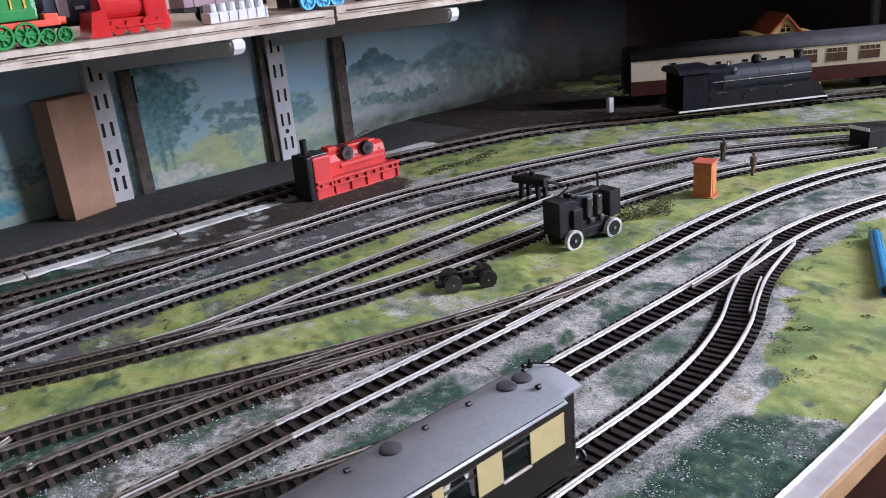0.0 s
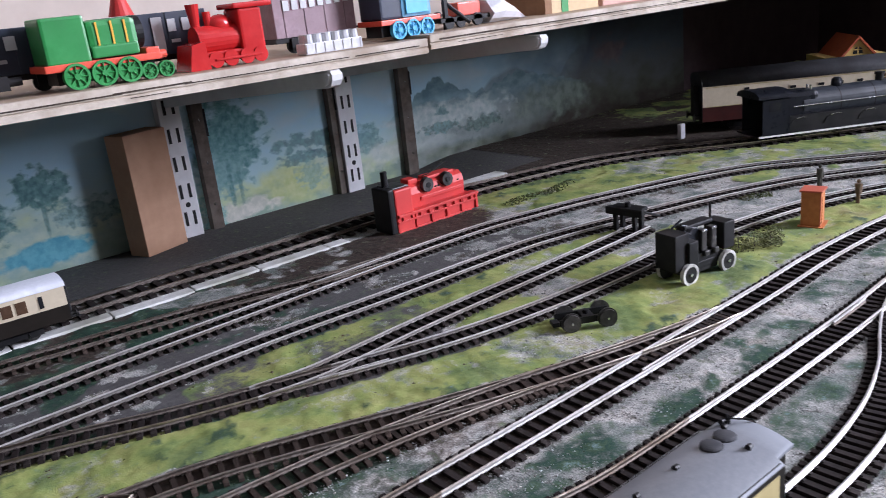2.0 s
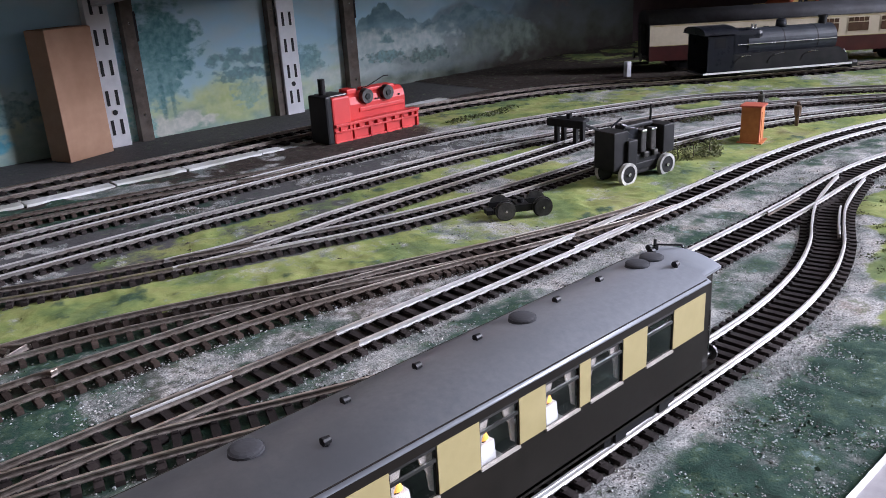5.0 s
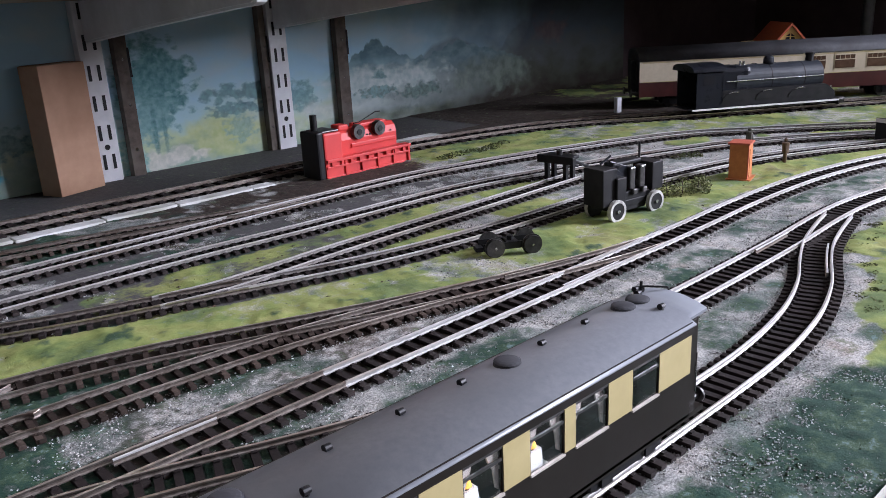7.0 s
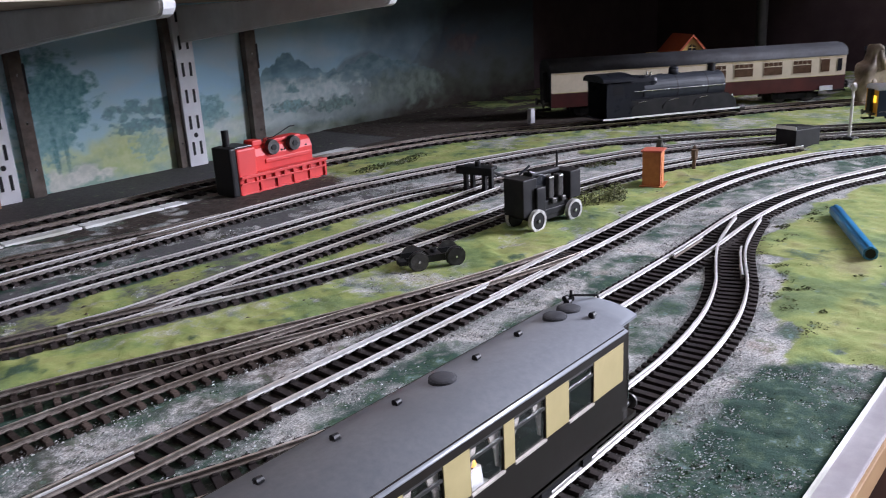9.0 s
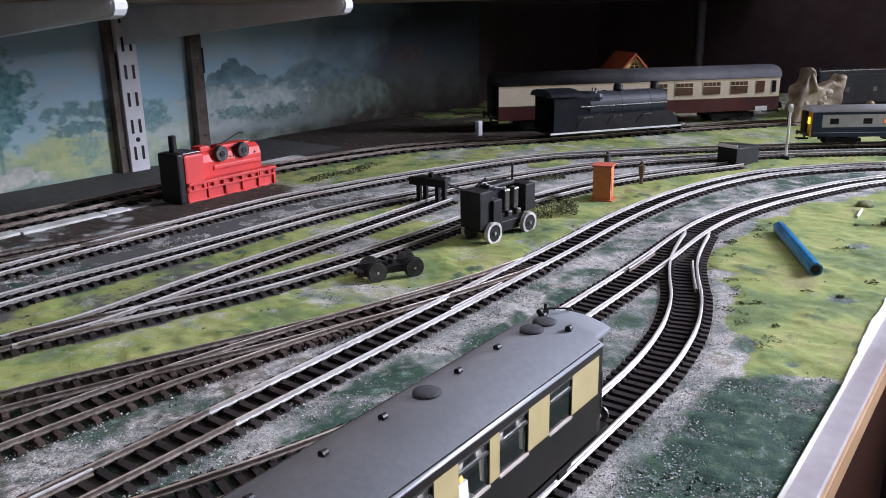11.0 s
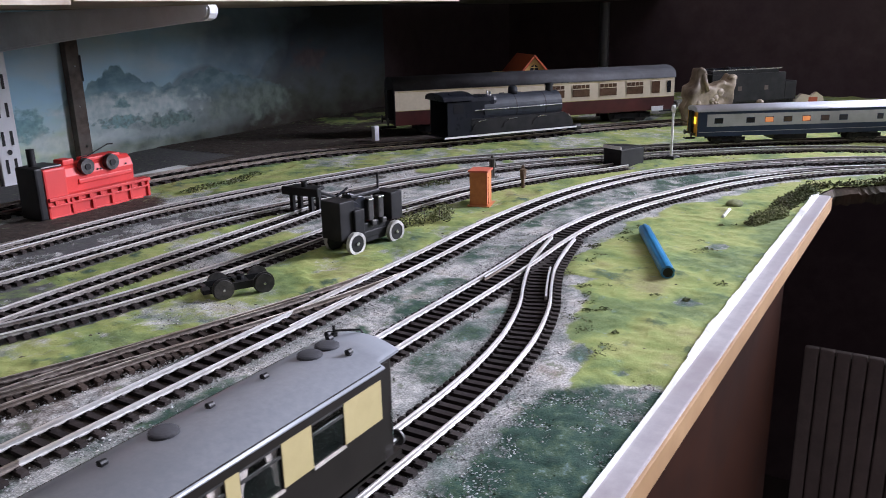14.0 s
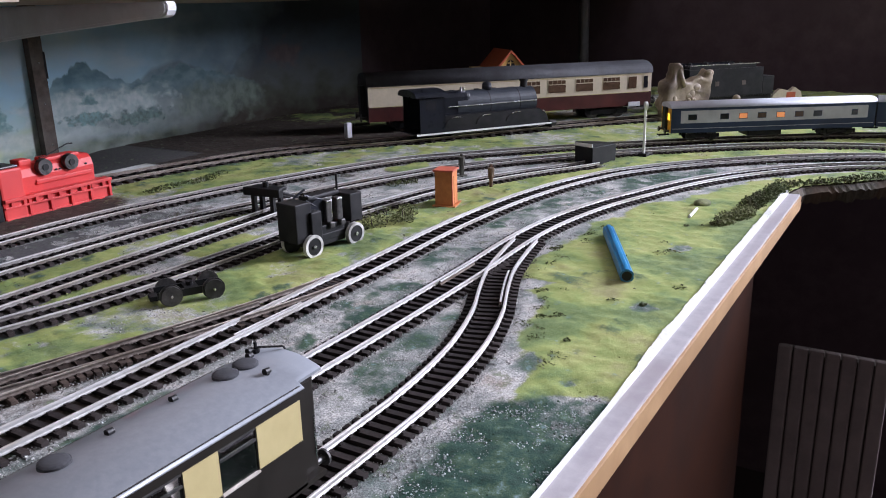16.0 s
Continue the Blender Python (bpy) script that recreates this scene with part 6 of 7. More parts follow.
for i in range(20):
    x = 0.375 + 0.0135 * i + rr.uniform(-0.004, 0.004)
    y = line_y("front" if x < 0.49 else "second", x) - rr.uniform(0.030, 0.046)
    clump("weed", "ragged dark weed tuft at the border of the lawn", [(x, y), (x + rr.uniform(-0.006, 0.006), y + rr.uniform(-0.004, 0.004))], rr.uniform(0.003, 0.006), 0.0010, 0.0022, 90, M_BUSH if i % 3 else M_HEDGEPALE, 60 + i)
fp = thing("fence_post", "thin weathered fence post beside the bush", "post", pose(0.5335, 0.4165, 0.0006))
part("post", cyl((0, 0, 0), (0.0006, 0, 0.0225), 0.0009, 8), M_LEG, fp)
pp = thing("marker_post", "small pale marker post by the wide track", "post", pose(0.921, 0.721, 0.0))
part("post", box(-0.005, 0.005, -0.003, 0.003, 0.0, 0.022, 0.0008), M_PALEGREY, pp)

hs = thing("model_house", "small yellow model house with orange-red roof behind the coach", "model house", pose(1.243, 0.640, 0.0, 0, 0, -44))
part("shell", box(-0.045, 0.045, -0.024, 0.060, 0.0, 0.074), M_HOUSEWALL, hs)
part("gable", prism([(-0.024, 0.074), (0.024, 0.074), (0, 0.1005)], -0.0240, -0.0225, axis="y"), M_HOUSEWALL, hs)
rf = prism([(-0.030, 0.0705), (0.0, 0.1035), (0.030, 0.0705), (0.026, 0.0705), (0.0, 0.0995), (-0.026, 0.0705)], -0.0290, 0.060, axis="y")
part("roof", rf, M_HOUSEROOF, hs)
wd = part("gable_window", prism([(-0.0075, 0.077), (0.0075, 0.077), (0.0060, 0.0845), (0.0, 0.0885), (-0.0060, 0.0845)], -0.0246, -0.0241, axis="y"), M_BLACK, hs)
part("glazing_bar", box(-0.0008, 0.0008, -0.0250, -0.0246, 0.077, 0.088), M_HOUSEWALL, wd)
part("glazing_bar", box(-0.0070, 0.0070, -0.0250, -0.0246, 0.0825, 0.0837), M_HOUSEWALL, wd)

# glazed ornament: one plain shape
bm = prism([(-0.043, 0.005), (0.038, 0.005), (0.036, 0.020), (0.039, 0.043), (0.040, 0.064), (0.035, 0.073), (0.030, 0.064), (0.016, 0.066), (0.006, 0.058), (-0.008, 0.058),
            (-0.012, 0.070), (-0.019, 0.086), (-0.027, 0.080), (-0.029, 0.064), (-0.041, 0.056), (-0.045, 0.030)], -0.012, 0.012, axis="y")
bmesh.ops.bevel(bm, geom=bm.edges[:], offset=0.004, segments=3, affect="EDGES", profile=0.5)
box(-0.046, 0.056, -0.020, 0.020, 0.0, 0.006, 0.002, bm=bm)
bmesh.ops.triangulate(bm, faces=bm.faces[:])
bmesh.ops.subdivide_edges(bm, edges=[e for e in bm.edges if e.calc_length() > 0.008], cuts=4, use_grid_fill=True)
for v in bm.verts:
    if v.co.z > 0.0062:
        v.co += Vector((noise.noise(v.co * 70), noise.noise(v.co * 70 + Vector((5, 5, 5))), noise.noise(v.co * 70 + Vector((9, 1, 4))))) * 0.0042
r = random.Random(8)
for i in range(12):
    ball((r.uniform(-0.036, 0.032), -0.0095, r.uniform(0.012, 0.050)), r.uniform(0.004, 0.008), r.uniform(0.8, 1.6), 0.5, r.uniform(0.7, 1.3), bm=bm, u=9, v=6)
for j in range(9):
    turn = math.pi * j / 8
    ball((0.002 + 0.012 * math.cos(turn), -0.0130, 0.012 + 0.020 * math.sin(turn)), 0.0034, bm=bm, u=8, v=6)
cyl((-0.019, -0.008, 0.076), (-0.012, -0.014, 0.050), 0.0045, 10, 0.003, bm=bm)
ball((0.036, -0.006, 0.068), 0.0065, 1.3, 0.9, 0.8, bm=bm)
orn = part("ornament", bm, M_STATUE, None, smooth=True)
orn.matrix_world = pose(1.268, 0.352, 0.0, 0, 0, -38)
tagged(orn, "cream and brown glazed ceramic ornament", "ornament")
bm = cyl((0, 0, 0), (0, 0, 0.012), 0.009, 14, 0.008)
ball((0, 0, 0.017), 0.0085, bm=bm)
ball((0, 0, 0.030), 0.0060, bm=bm)
o2 = part("ornament", bm, M_STATUE, None, smooth=True)
o2.matrix_world = pose(1.305, 0.285, 0.0)
tagged(o2, "small white ceramic ornament", "ornament")
cart = thing("cardboard_scrap", "torn pale card scrap with red print in the corner", "card", pose(1.50, 0.245, 0.0, 0, 0, -50))
part("card", prism([(-0.030, 0.0), (0.030, 0.0), (0.024, 0.022), (0.012, 0.030), (0.004, 0.024), (-0.014, 0.028), (-0.026, 0.018)], -0.004, 0.004, axis="y"), M_CREAM2, cart)
part("print", box(-0.002, 0.014, -0.0044, -0.0040, 0.008, 0.022), M_HOUSEROOF, cart)
pl = thing("upright_pipe", "grey upright pipe in the dark corner", "pipe", pose(1.68, 0.678, -0.03))
part("pipe", cyl((0, 0, 0), (0, 0, 0.215), 0.0105, 18), M_POLE, pl)

# ---- things on the shelf ----
SZ = 0.1957


def toy_wheel(c, r, w, mt, parent, spokes=8):
    x, y, z = c
    bm = bmesh.new()
    n = 26
    rings = [[bm.verts.new((x + q * math.cos(6.2832 * j / n), yy, z + q * math.sin(6.2832 * j / n))) for j in range(n)] for q, yy in ((r, y + w), (r, y), (r * 0.80, y), (r * 0.78, y + w * 0.4))]
    for a, b in zip(rings, rings[1:]):
        for j in range(n):
            k = (j + 1) % n
            bm.faces.new((a[j], a[k], b[k], b[j]))
    bm.faces.new(rings[-1])
    bmesh.ops.recalc_face_normals(bm, faces=bm.faces[:])
    cyl((x, y - w * 0.1, z), (x, y + w * 0.5, z), r * 0.25, 12, bm=bm)
    wh = part("wheel", bm, mt, parent)
    for k in range(spokes):
        a = 6.2832 * k / spokes
        part("spoke", cyl((x, y + w * 0.2, z), (x + r * 0.8 * math.cos(a), y + w * 0.2, z + r * 0.8 * math.sin(a)), r * 0.06, 5), mt, wh)
    return wh


ge = thing("toy_locomotive", "green plastic toy locomotive with red footplate and green wheels", "toy locomotive", pose(0.150, 0.632, SZ, 0, 0, 2))
part("body", box(-0.012, 0.022, 0.002, 0.028, 0.018, 0.0425, 0.004), M_GREEN, ge)
part("cab", box(-0.041, -0.0125, 0.0, 0.030, 0.016, 0.0465, 0.002), M_GREEN, ge)
for x in (-0.006, 0.004, 0.013):
    part("band", box(x, x + 0.0013, 0.0012, 0.0022, 0.020, 0.041), M_YELLOW, ge, "thin yellow band")
part("side_tank", box(-0.012, 0.020, -0.001, 0.006, 0.018, 0.026, 0.0015), M_GREEN, ge)
part("footplate", box(-0.044, 0.034, -0.002, 0.032, 0.0125, 0.0172, 0.0008), M_ORANGERED, ge)
part("front_block", box(0.024, 0.034, 0.0, 0.030, 0.0125, 0.021, 0.001), M_ORANGERED, ge)
part("buffer", cyl((0.034, 0.004, 0.0155), (0.039, 0.004, 0.0155), 0.0028, 12), M_ORANGERED, ge)
part("smokebox", cyl((0.022, 0.015, 0.032), (0.027, 0.015, 0.032), 0.011, 22), M_BLACK, ge)
part("frame", box(-0.036, 0.030, 0.004, 0.026, 0.004, 0.0125), M_BLACK, ge)
for x, r in ((-0.0255, 0.0085), (-0.0075, 0.0085), (0.0095, 0.0085), (0.0230, 0.0056), (0.0350, 0.0056)):
    toy_wheel((x, -0.0035, r), r, 0.004, M_GREEN, ge)

re_ = thing("toy_locomotive", "glossy red one-piece plastic toy steam engine", "toy locomotive", pose(0.2375, 0.634, SZ))
bm = box(-0.030, 0.030, 0.003, 0.024, 0.004, 0.012, 0.002)
part("base", bm, M_RED_GLOSS, re_)
part("cow_catcher", prism([(-0.034, 0.0), (-0.018, 0.0), (-0.020, 0.020), (-0.030, 0.018)], 0.0, 0.027, axis="y"), M_RED_GLOSS, re_)
part("boiler", cyl((-0.022, 0.0135, 0.020), (0.010, 0.0135, 0.020), 0.0105, 22), M_RED_GLOSS, re_, smooth=False)
part("dome", ball((0.0, 0.0135, 0.030), 0.0075, 1.3, 1, 1), M_RED_GLOSS, re_, smooth=True)
part("chimney", cyl((-0.019, 0.0135, 0.028), (-0.019, 0.0135, 0.046), 0.0030, 14, 0.0050), M_RED_GLOSS, re_)
part("whistle", cyl((-0.009, 0.0135, 0.029), (-0.009, 0.0135, 0.040), 0.0026, 12, 0.0030), M_RED_GLOSS, re_)
part("cab", box(0.010, 0.029, 0.001, 0.026, 0.008, 0.040, 0.002), M_RED_GLOSS, re_)
part("cab_roof", box(0.006, 0.038, -0.001, 0.028, 0.040, 0.0440, 0.0015), M_RED_GLOSS, re_)
for x in (-0.013, -0.001, 0.012, 0.023):
    part("wheel", cyl((x, 0.0, 0.0060), (x, 0.004, 0.0060), 0.0058, 20, 0.0052), M_RED_GLOSS, re_)
part("rod", box(-0.014, 0.024, -0.0012, 0.0, 0.0052, 0.0068, 0.0004), M_RED_GLOSS, re_)


def wagon(name, label, x, y, L, h, mt, bars):
    t = thing(name, label, "toy wagon", pose(x, y, SZ), "shelf wagons")
    part("body", box(-L / 2, L / 2, 0, 0.030, 0.013, 0.013 + h, 0.0006), mt, t)
    part("sole_bar", box(-L / 2, L / 2, 0.002, 0.028, 0.009, 0.013), M_BLACK, t)
    for i in range(4):
        xx = -L / 2 + L * (i + 0.5) / 4
        part("strap", box(xx - 0.0008, xx + 0.0008, -0.0006, 0.0, 0.013, 0.013 + h), mt, t)
    for s in (-1, 1):
        part("wheel", cyl((s * L * 0.28, 0.003, 0.0063), (s * L * 0.28, 0.006, 0.0063), 0.0063, 18), M_BLACK, t)
        part("axle_guard", box(s * L * 0.28 - 0.004, s * L * 0.28 + 0.004, 0.0, 0.002, 0.004, 0.012), M_BLACK, t)
    for a, b, z0, z1, m2 in bars:
        part("lettering_bar", box(a, b, -0.0011, -0.0007, z0, z1), m2, t, "pale lettering")
    return t


wagon("open_wagon", "navy blue open wagon with white lettering", 0.0920, 0.668, 0.078, 0.030, M_NAVY, [(-0.026, -0.016, 0.016, 0.040, M_PALEGREY), (-0.008, -0.002, 0.029, 0.038, M_PALEGREY), (0.003, 0.010, 0.029, 0.038, M_PALEGREY), (-0.006, 0.002, 0.021, 0.0235, M_PALEGREY)])
wagon("open_wagon", "navy blue open wagon with white lettering", 0.1960, 0.668, 0.082, 0.030, M_NAVY, [(-0.002, 0.006, 0.016, 0.040, M_PALEGREY), (0.010, 0.016, 0.029, 0.038, M_PALEGREY), (0.021, 0.028, 0.029, 0.038, M_PALEGREY), (0.011, 0.018, 0.021, 0.0235, M_PALEGREY)])
wagon("box_wagon", "faded maroon wagon with white lettering", 0.3330, 0.668, 0.078, 0.040, M_LILAC, [(-0.030 + 0.0082 * i, -0.0246 + 0.0082 * i, 0.034 + 0.0004 * i, 0.042 + 0.0004 * i, M_PALEGREY) for i in range(8)])
for x in (0.066, 0.180):
    rc = thing("toy_chimney_piece", "small red plastic cone piece on the wagon", "toy part", pose(x, 0.684, SZ + 0.0435))
    part("cone", cyl((0, 0, 0), (0, 0, 0.012), 0.009, 16, 0.005), M_RED, rc)
rl = thing("toy_locomotive", "black and red model tank engine with pale lettering", "toy locomotive", pose(0.045, 0.640, SZ))
part("side_tank", box(-0.040, 0.026, 0.0, 0.028, 0.014, 0.034, 0.001), M_MAROON, rl, "dark red side tank")
part("frames", box(-0.045, 0.042, 0.003, 0.025, 0.005, 0.014), M_BLACK, rl)
part("boiler", cyl((-0.04, 0.014, 0.036), (0.030, 0.014, 0.036), 0.010, 20), M_BLACK, rl)
part("nameplate", box(-0.004, 0.018, -0.0006, 0.0, 0.020, 0.030, 0.0002), M_RED, rl)
part("number_bar", box(0.0, 0.014, -0.0010, -0.0006, 0.0230, 0.0270), M_CREAM2, rl, "pale number bar")
part("buffer", cyl((0.042, 0.006, 0.010), (0.050, 0.006, 0.010), 0.0028, 12), M_BLACK, rl)
for x in (-0.03, -0.008, 0.015):
    part("wheel", cyl((x, 0.002, 0.0085), (x, 0.005, 0.0085), 0.0085, 20), M_BLACK, rl)

cp = thing("moulded_tray", "translucent grey plastic block of small cups", "plastic tray", pose(0.321, 0.628, SZ, 0, 0, 1))
part("base", box(-0.027, 0.027, -0.002, 0.012, 0.0, 0.0085, 0.0008), M_CLEAR, cp)
for i in range(6):
    x = -0.0215 + 0.0086 * i
    for yy in (0.002, 0.0085):
        part("cup", cyl((x, yy, 0.0085), (x, yy, 0.0150), 0.0039, 10, 0.0034), M_CLEAR, cp)
for i in range(7):
    x = -0.0255 + 0.0085 * i
    part("rib", box(x - 0.0007, x + 0.0007, -0.0027, -0.0020, 0.001, 0.0080), M_CLEAR, cp)

be = thing("toy_locomotive", "blue plastic toy tank engine with red footplate and blue wheels", "toy locomotive", pose(0.410, 0.640, SZ + 0.0006, 0, 0, 2))
part("body", box(-0.008, 0.026, 0.001, 0.028, 0.017, 0.048, 0.003), M_LTBLUE, be)
part("cab", box(-0.032, -0.009, 0.0, 0.030, 0.017, 0.052, 0.002), M_NAVY, be)
part("footplate", box(-0.034, 0.033, -0.002, 0.032, 0.0125, 0.0170, 0.0008), M_ORANGERED, be)
part("side_panel", box(-0.004, 0.020, -0.0006, 0.0012, 0.020, 0.034, 0.0004), M_SKYBLUE, be)
part("frame", box(-0.030, 0.028, 0.004, 0.026, 0.003, 0.0125), M_BLACK, be)
for x in (-0.016, 0.0, 0.016):
    toy_wheel((x, -0.0035, 0.0078), 0.0078, 0.004, M_SKYBLUE, be)
part("buffer", cyl((0.033, 0.005, 0.0150), (0.038, 0.005, 0.0150), 0.0028, 12), M_BLACK, be)

bl = thing("broken_wagon", "black toy wagon chassis with an orange load", "toy wagon", pose(0.478, 0.645, SZ + 0.0022))
part("chassis", box(-0.030, 0.030, 0.0, 0.026, 0.006, 0.010), M_BLACK, bl)
part("load", box(-0.004, 0.024, 0.006, 0.024, 0.010, 0.022, 0.001), M_ORANGERED, bl)
for x in (-0.020, -0.006, 0.015):
    part("wheel", cyl((x, 0.0, 0.0060), (x, 0.003, 0.0060), 0.0058, 16), M_BLACK, bl)
part("arm", cyl((-0.020, 0.002, 0.022), (0.004, 0.0, 0.004), 0.0020, 8), M_BLACK, bl)
part("post", box(-0.024, -0.020, 0.001, 0.005, 0.0, 0.026), M_BLACK, bl)
pg = thing("paper_bag", "crumpled white paper bag lying on the shelf", "paper bag", pose(0.5305, 0.640, SZ + 0.0022))
bm = bmesh.new()
for a, z, w in ((-0.022, 0.020, 0.020), (-0.008, 0.022, 0.022), (0.010, 0.014, 0.018), (0.026, 0.004, 0.008), (0.034, 0.0008, 0.002)):
    ring = [bm.verts.new((a + 0.002 * math.sin(3 * k), 0.014 + w * 0.7 * math.cos(6.2832 * k / 10), max(0.0004, z * (0.5 + 0.5 * math.sin(6.2832 * k / 10)) * (1 + 0.12 * math.sin(5 * k + a * 90))))) for k in range(10)]
    if a > -0.022:
        for k in range(10):
            bm.faces.new((last[k], last[(k + 1) % 10], ring[(k + 1) % 10], ring[k]))
    else:
        bm.faces.new(ring)
    last = ring
bm.faces.new(last)
bmesh.ops.recalc_face_normals(bm, faces=bm.faces[:])
part("bag", bm, M_PAPER, pg)
hb = thing("card_building", "buff card model building with a green door", "model building", pose(0.635, 0.650, SZ + 0.0024))
part("shell", box(-0.036, 0.036, 0.0, 0.10, 0.0, 0.060), M_BUFF, hb)
part("corner_strip", box(-0.046, -0.036, 0.0, 0.10, 0.0, 0.060), M_BROWNCARD, hb)
part("door", box(-0.022, -0.012, -0.0008, 0.0, 0.0, 0.034), M_GREEN, hb)
part("window", box(0.010, 0.022, -0.0008, 0.0, 0.018, 0.040), M_BLACK, hb)
pk = thing("pink_box", "plain pink card box on the shelf", "box", pose(0.775, 0.650, SZ + 0.0024))
part("carton", box(-0.096, 0.096, 0.0, 0.12, 0.0, 0.060, 0.001), M_PINK, pk)
part("lid_line", box(-0.096, 0.096, -0.0006, 0.0, 0.040, 0.0412), M_BROWNCARD, pk)
for x, mt, h, lab in ((0.93, M_BLACK, 0.03, "dark model parts heaped on the shelf"), (1.22, M_BATTEN, 0.025, "dark odds and ends heaped on the shelf"), (1.62, M_BLACK, 0.03, "dark odds and ends heaped on the shelf")):
    t = thing("clutter", lab, "clutter", pose(x, 0.66, 0.1990), "shelf clutter")
    r = random.Random(int(x * 100))
    for k in range(6):
        a = r.uniform(-0.045, 0.03)
        part("piece", box(a, a + r.uniform(0.01, 0.03), r.uniform(-0.03, 0.0), r.uniform(0.01, 0.05), 0.0, r.uniform(0.008, h), 0.001), mt if k % 3 else M_PALEGREY, t)
tub = thing("shallow_tub", "shallow buff plastic tub", "tub", pose(1.12, 0.655, 0.1990))
part("tub", cyl((0, 0, 0), (0, 0, 0.018), 0.045, 28, 0.050), M_BUFF, tub)
bw = thing("bowl", "plain white bowl on the shelf", "bowl", pose(1.36, 0.67, 0.1990))
part("bowl", cyl((0, 0, 0), (0, 0, 0.04), 0.045, 30, 0.07), M_WHITE, bw)


# ---- tracks: rails first, then the sleepers one by one ----
def rail_mesh(pts, side, gauge, z, hgt, head, foot, dull_to=-9.0):
    n = len(pts)
    prof = [(-foot, 0), (-foot, hgt * 0.16), (-head * 0.45, hgt * 0.30), (-head * 0.45, hgt * 0.62), (-head, hgt * 0.72), (-head, hgt * 0.94), (-head * 0.6, hgt), (head * 0.6, hgt), (head, hgt * 0.94), (head, hgt * 0.72), (head * 0.45, hgt * 0.62), (head * 0.45, hgt * 0.30), (foot, hgt * 0.16), (foot, 0)]
    m = len(prof)
    verts = []
    for i, p in enumerate(pts):
        a, b = pts[max(i - 1, 0)], pts[min(i + 1, n - 1)]
        u = (b - a).normalized()
        nn = Vector((-u.y, u.x))
        for o, h in prof:
            q = p + nn * (side * gauge / 2 + o)
            verts.append((q.x, q.y, z + h))
    faces = [(i * m + j, i * m + j + 1, (i + 1) * m + j + 1, (i + 1) * m + j) for i in range(n - 1) for j in range(m - 1)]
    faces += [tuple(range(m))[::-1], tuple(range((n - 1) * m, n * m))]
    me = bpy.data.meshes.new("rail")
    me.from_pydata(verts, [], faces)
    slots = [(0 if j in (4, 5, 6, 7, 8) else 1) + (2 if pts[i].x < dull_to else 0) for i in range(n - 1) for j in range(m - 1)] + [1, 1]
    me.polygons.foreach_set("material_index", slots)
    return me


def sleeper_mesh(half, w, h, gauge, chairs=True):
    bm = box(-w / 2, w / 2, -half, half, 0, h)
    if chairs:
        for s in (-1, 1):
            for o in (-1, 1):
                c = s * gauge / 2 + o * w * 0.55
                box(-w * 0.32, w * 0.32, c - w * 0.22, c + w * 0.22, h, h + 0.0007, bm=bm)
    me = bpy.data.meshes.new("sleeper")
    bm.to_mesh(me)
    bm.free()
    return me


SPEC = {  # pitch, bright rails, sleeper half length, width, lift, label
    "front": (0.0066, True, 0.0152, 0.0034, 0.00000, "curved model track with bright rails and dark sleepers"),
    "second": (0.0072, True, 0.0152, 0.0034, 0.00012, "model track with bright rails and dark sleepers"),
    "main": (0.0086, True, 0.0152, 0.0036, 0.00024, "long curving model main line with bright rails"),
    "branch": (0.0082, False, 0.0152, 0.0029, 0.00036, "tarnished model track branching from the main line"),
    "branch_back": (0.0082, False, 0.0152, 0.0029, 0.00048, "tarnished brown model siding track"),
    "siding": (0.0078, True, 0.0150, 0.0035, 0.00010, "model siding track ending at a black stop"),
    "short_siding": (0.0078, True, 0.0150, 0.0035, 0.00022, "short model siding track beside the grass"),
    "loop": (0.0078, True, 0.0150, 0.0035, 0.00010, "model loop track with pale rails"),
    "back_loop": (0.0078, True, 0.0150, 0.0035, 0.00022, "rear model loop track with pale rails"),
    "wall_siding": (0.0082, False, 0.0150, 0.0029, 0.00034, "rusty model siding track near the wall"),
    "wide": (0.0150, False, 0.0270, 0.0062, 0.00000, "wide gauge model track along the painted wall"),
}
# Lines whose rail sides take the lighter copy that stands for window light.
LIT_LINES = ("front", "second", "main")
tracks = {}
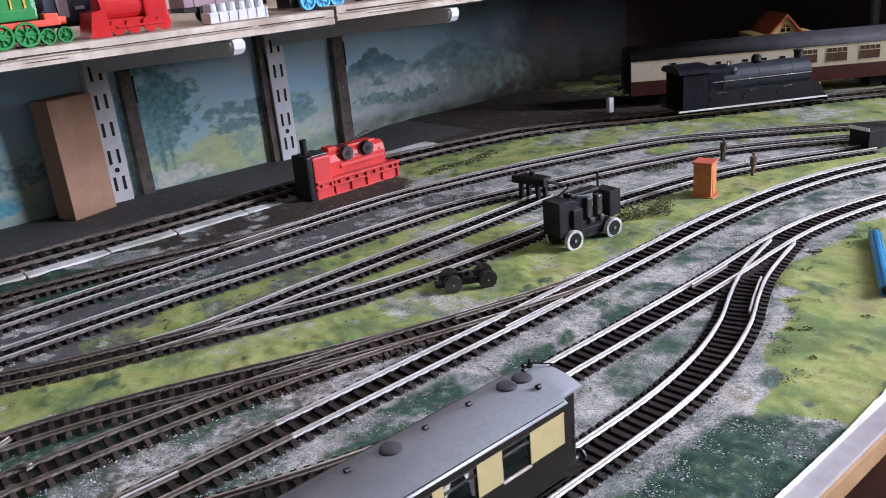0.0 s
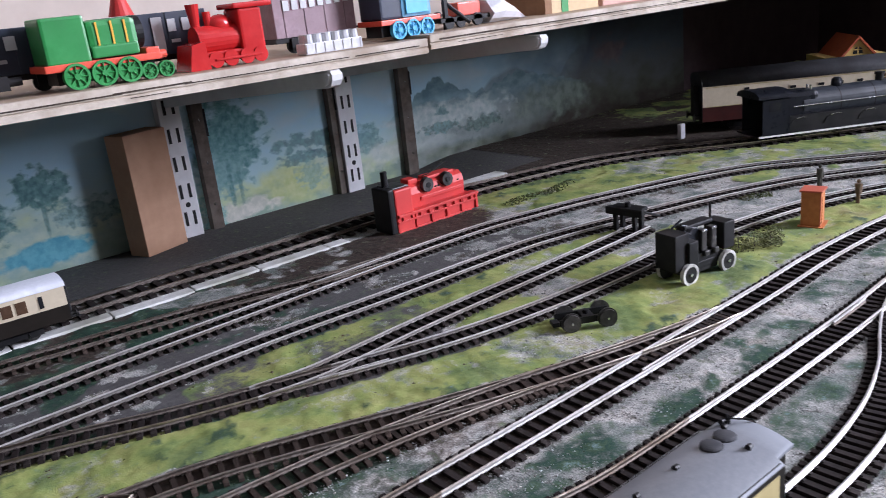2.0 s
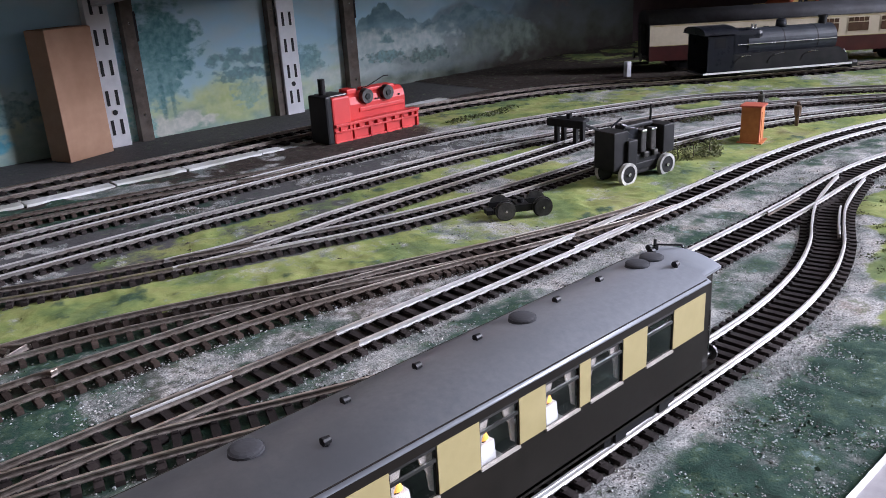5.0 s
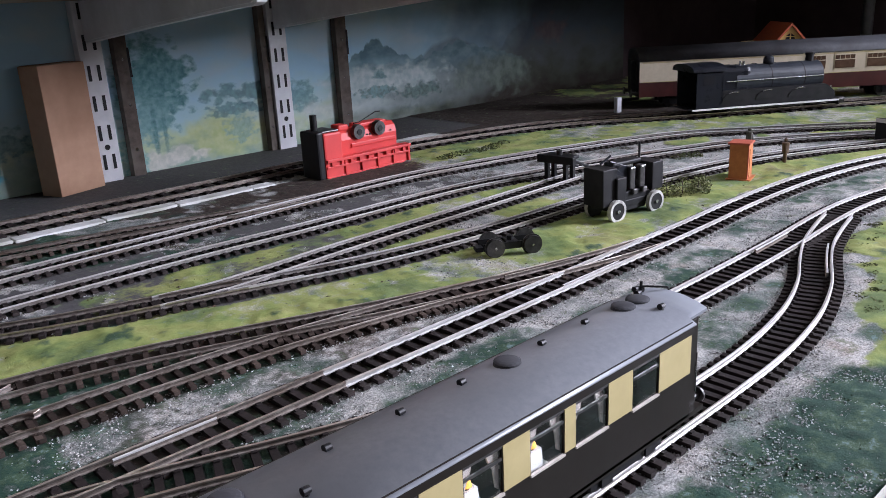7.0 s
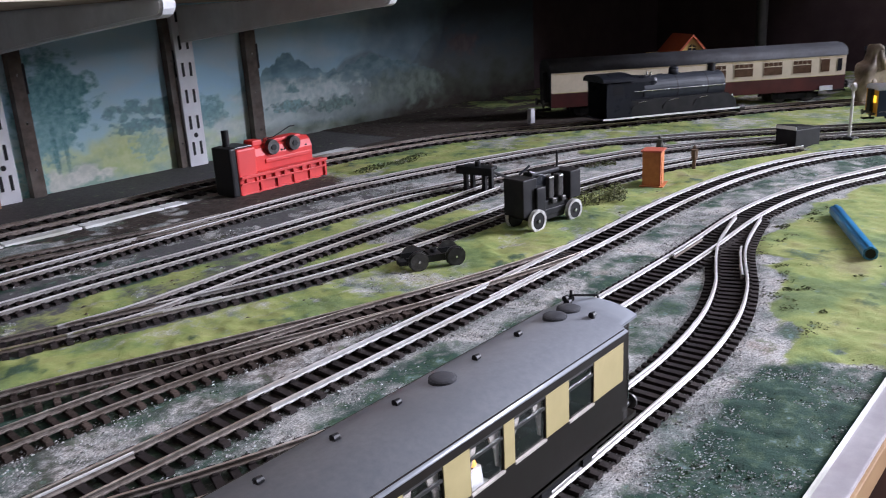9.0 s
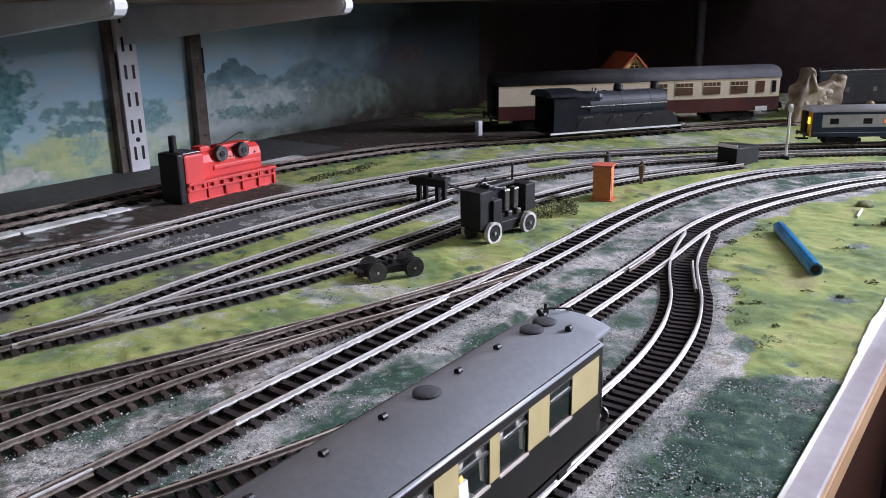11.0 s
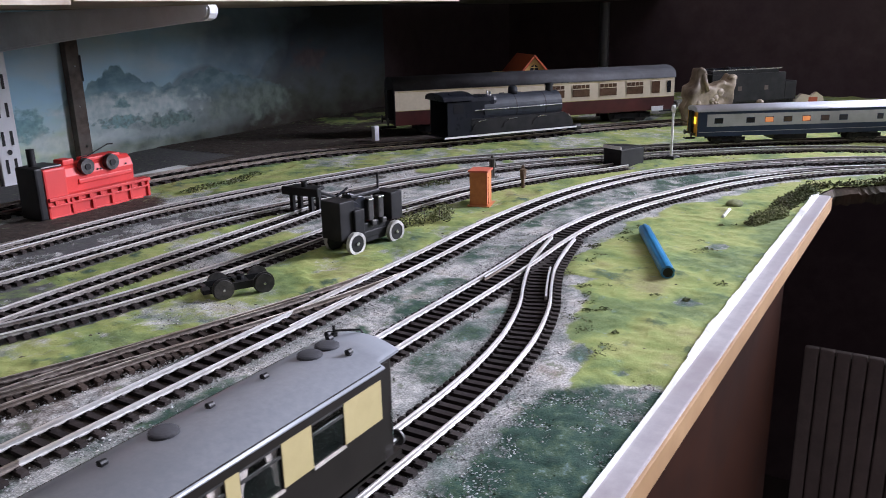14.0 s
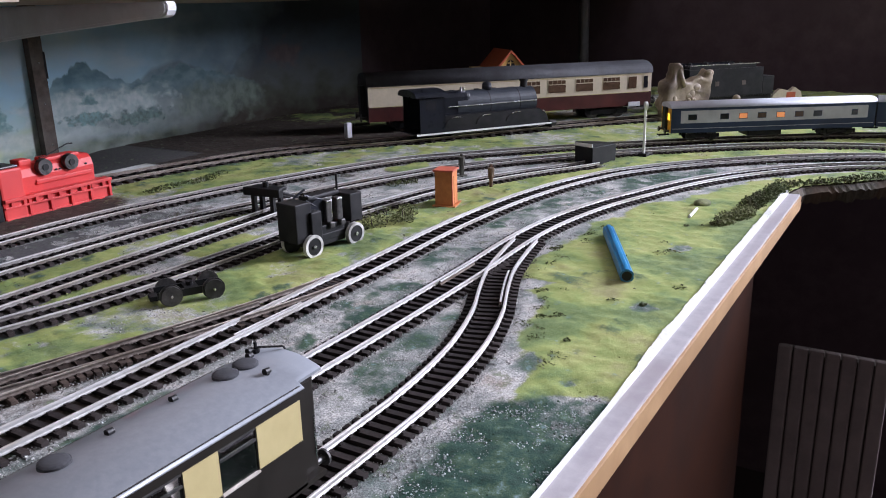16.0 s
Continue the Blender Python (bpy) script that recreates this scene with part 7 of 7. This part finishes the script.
for key, (pitch, bright, half, w, lift, label) in SPEC.items():
    wide = key == "wide"
    t = thing("railway_track", label, "railway track", group="model railway tracks")
    tracks[key] = t
    gauge, zr, hr = (0.032, 0.0030, 0.0036) if wide else (0.0165 + 0.0011, 0.0026, 0.0030)
    for s in (-1, 1):
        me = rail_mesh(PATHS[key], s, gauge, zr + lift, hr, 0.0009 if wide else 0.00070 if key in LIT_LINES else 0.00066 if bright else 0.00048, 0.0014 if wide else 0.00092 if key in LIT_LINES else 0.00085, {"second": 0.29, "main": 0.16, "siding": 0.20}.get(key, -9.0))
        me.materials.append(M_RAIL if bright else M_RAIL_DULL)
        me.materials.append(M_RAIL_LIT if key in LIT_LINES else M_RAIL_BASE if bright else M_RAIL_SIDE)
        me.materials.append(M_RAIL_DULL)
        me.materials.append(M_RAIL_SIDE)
        ob = new("rail", me)
        ob.parent = t


def guard(key, i0, i1, side, off, bright=True):
    """A short check rail inside one of the running rails."""
    pts = PATHS[key][i0:i1]
    me = rail_mesh(pts, side, 0.0165 - 2 * off, 0.0027, 0.0029, 0.0006, 0.0009)
    me.materials.append(M_RAIL if bright else M_RAIL_DULL)
    me.materials.append(M_RAIL_SIDE)
    ob = new("check_rail", me)
    ob.parent = tracks[key]


def near(key, x):
    return min(range(len(PATHS[key])), key=lambda i: abs(PATHS[key][i].x - x))


guard("front", near("front", 0.43), near("front", 0.49), -1, 0.0022)
guard("second", near("second", 0.45), near("second", 0.50), 1, 0.0022)
guard("main", near("main", 0.32), near("main", 0.38), -1, 0.0022)
guard("branch", near("branch", 0.31), near("branch", 0.37), 1, 0.0022, False)
guard("main", near("main", 0.06), near("main", 0.11), 1, 0.0022)
guard("siding", near("siding", 0.19), near("siding", 0.24), -1, 0.0022)

for key, (pitch, bright, half, w, lift, label) in SPEC.items():
    wide = key == "wide"
    me = sleeper_mesh(half, w, 0.0020 if not wide else 0.0026, 0.0176 if not wide else 0.032)
    me.materials.append(M_SLEEPER if bright or wide else M_SLEEPER_W)
    pts = spline(LINES[key], pitch)
    t = tracks[key]
    r = random.Random(key)
    for i, p in enumerate(pts):
        a, b = pts[max(i - 1, 0)], pts[min(i + 1, len(pts) - 1)]
        ob = new("sleeper", me)
        ob.parent = t
        ob.matrix_local = pose(p.x, p.y, 0.0006 + lift, 0, 0, math.degrees(math.atan2(b.y - a.y, b.x - a.x)) + r.uniform(-0.8, 0.8))
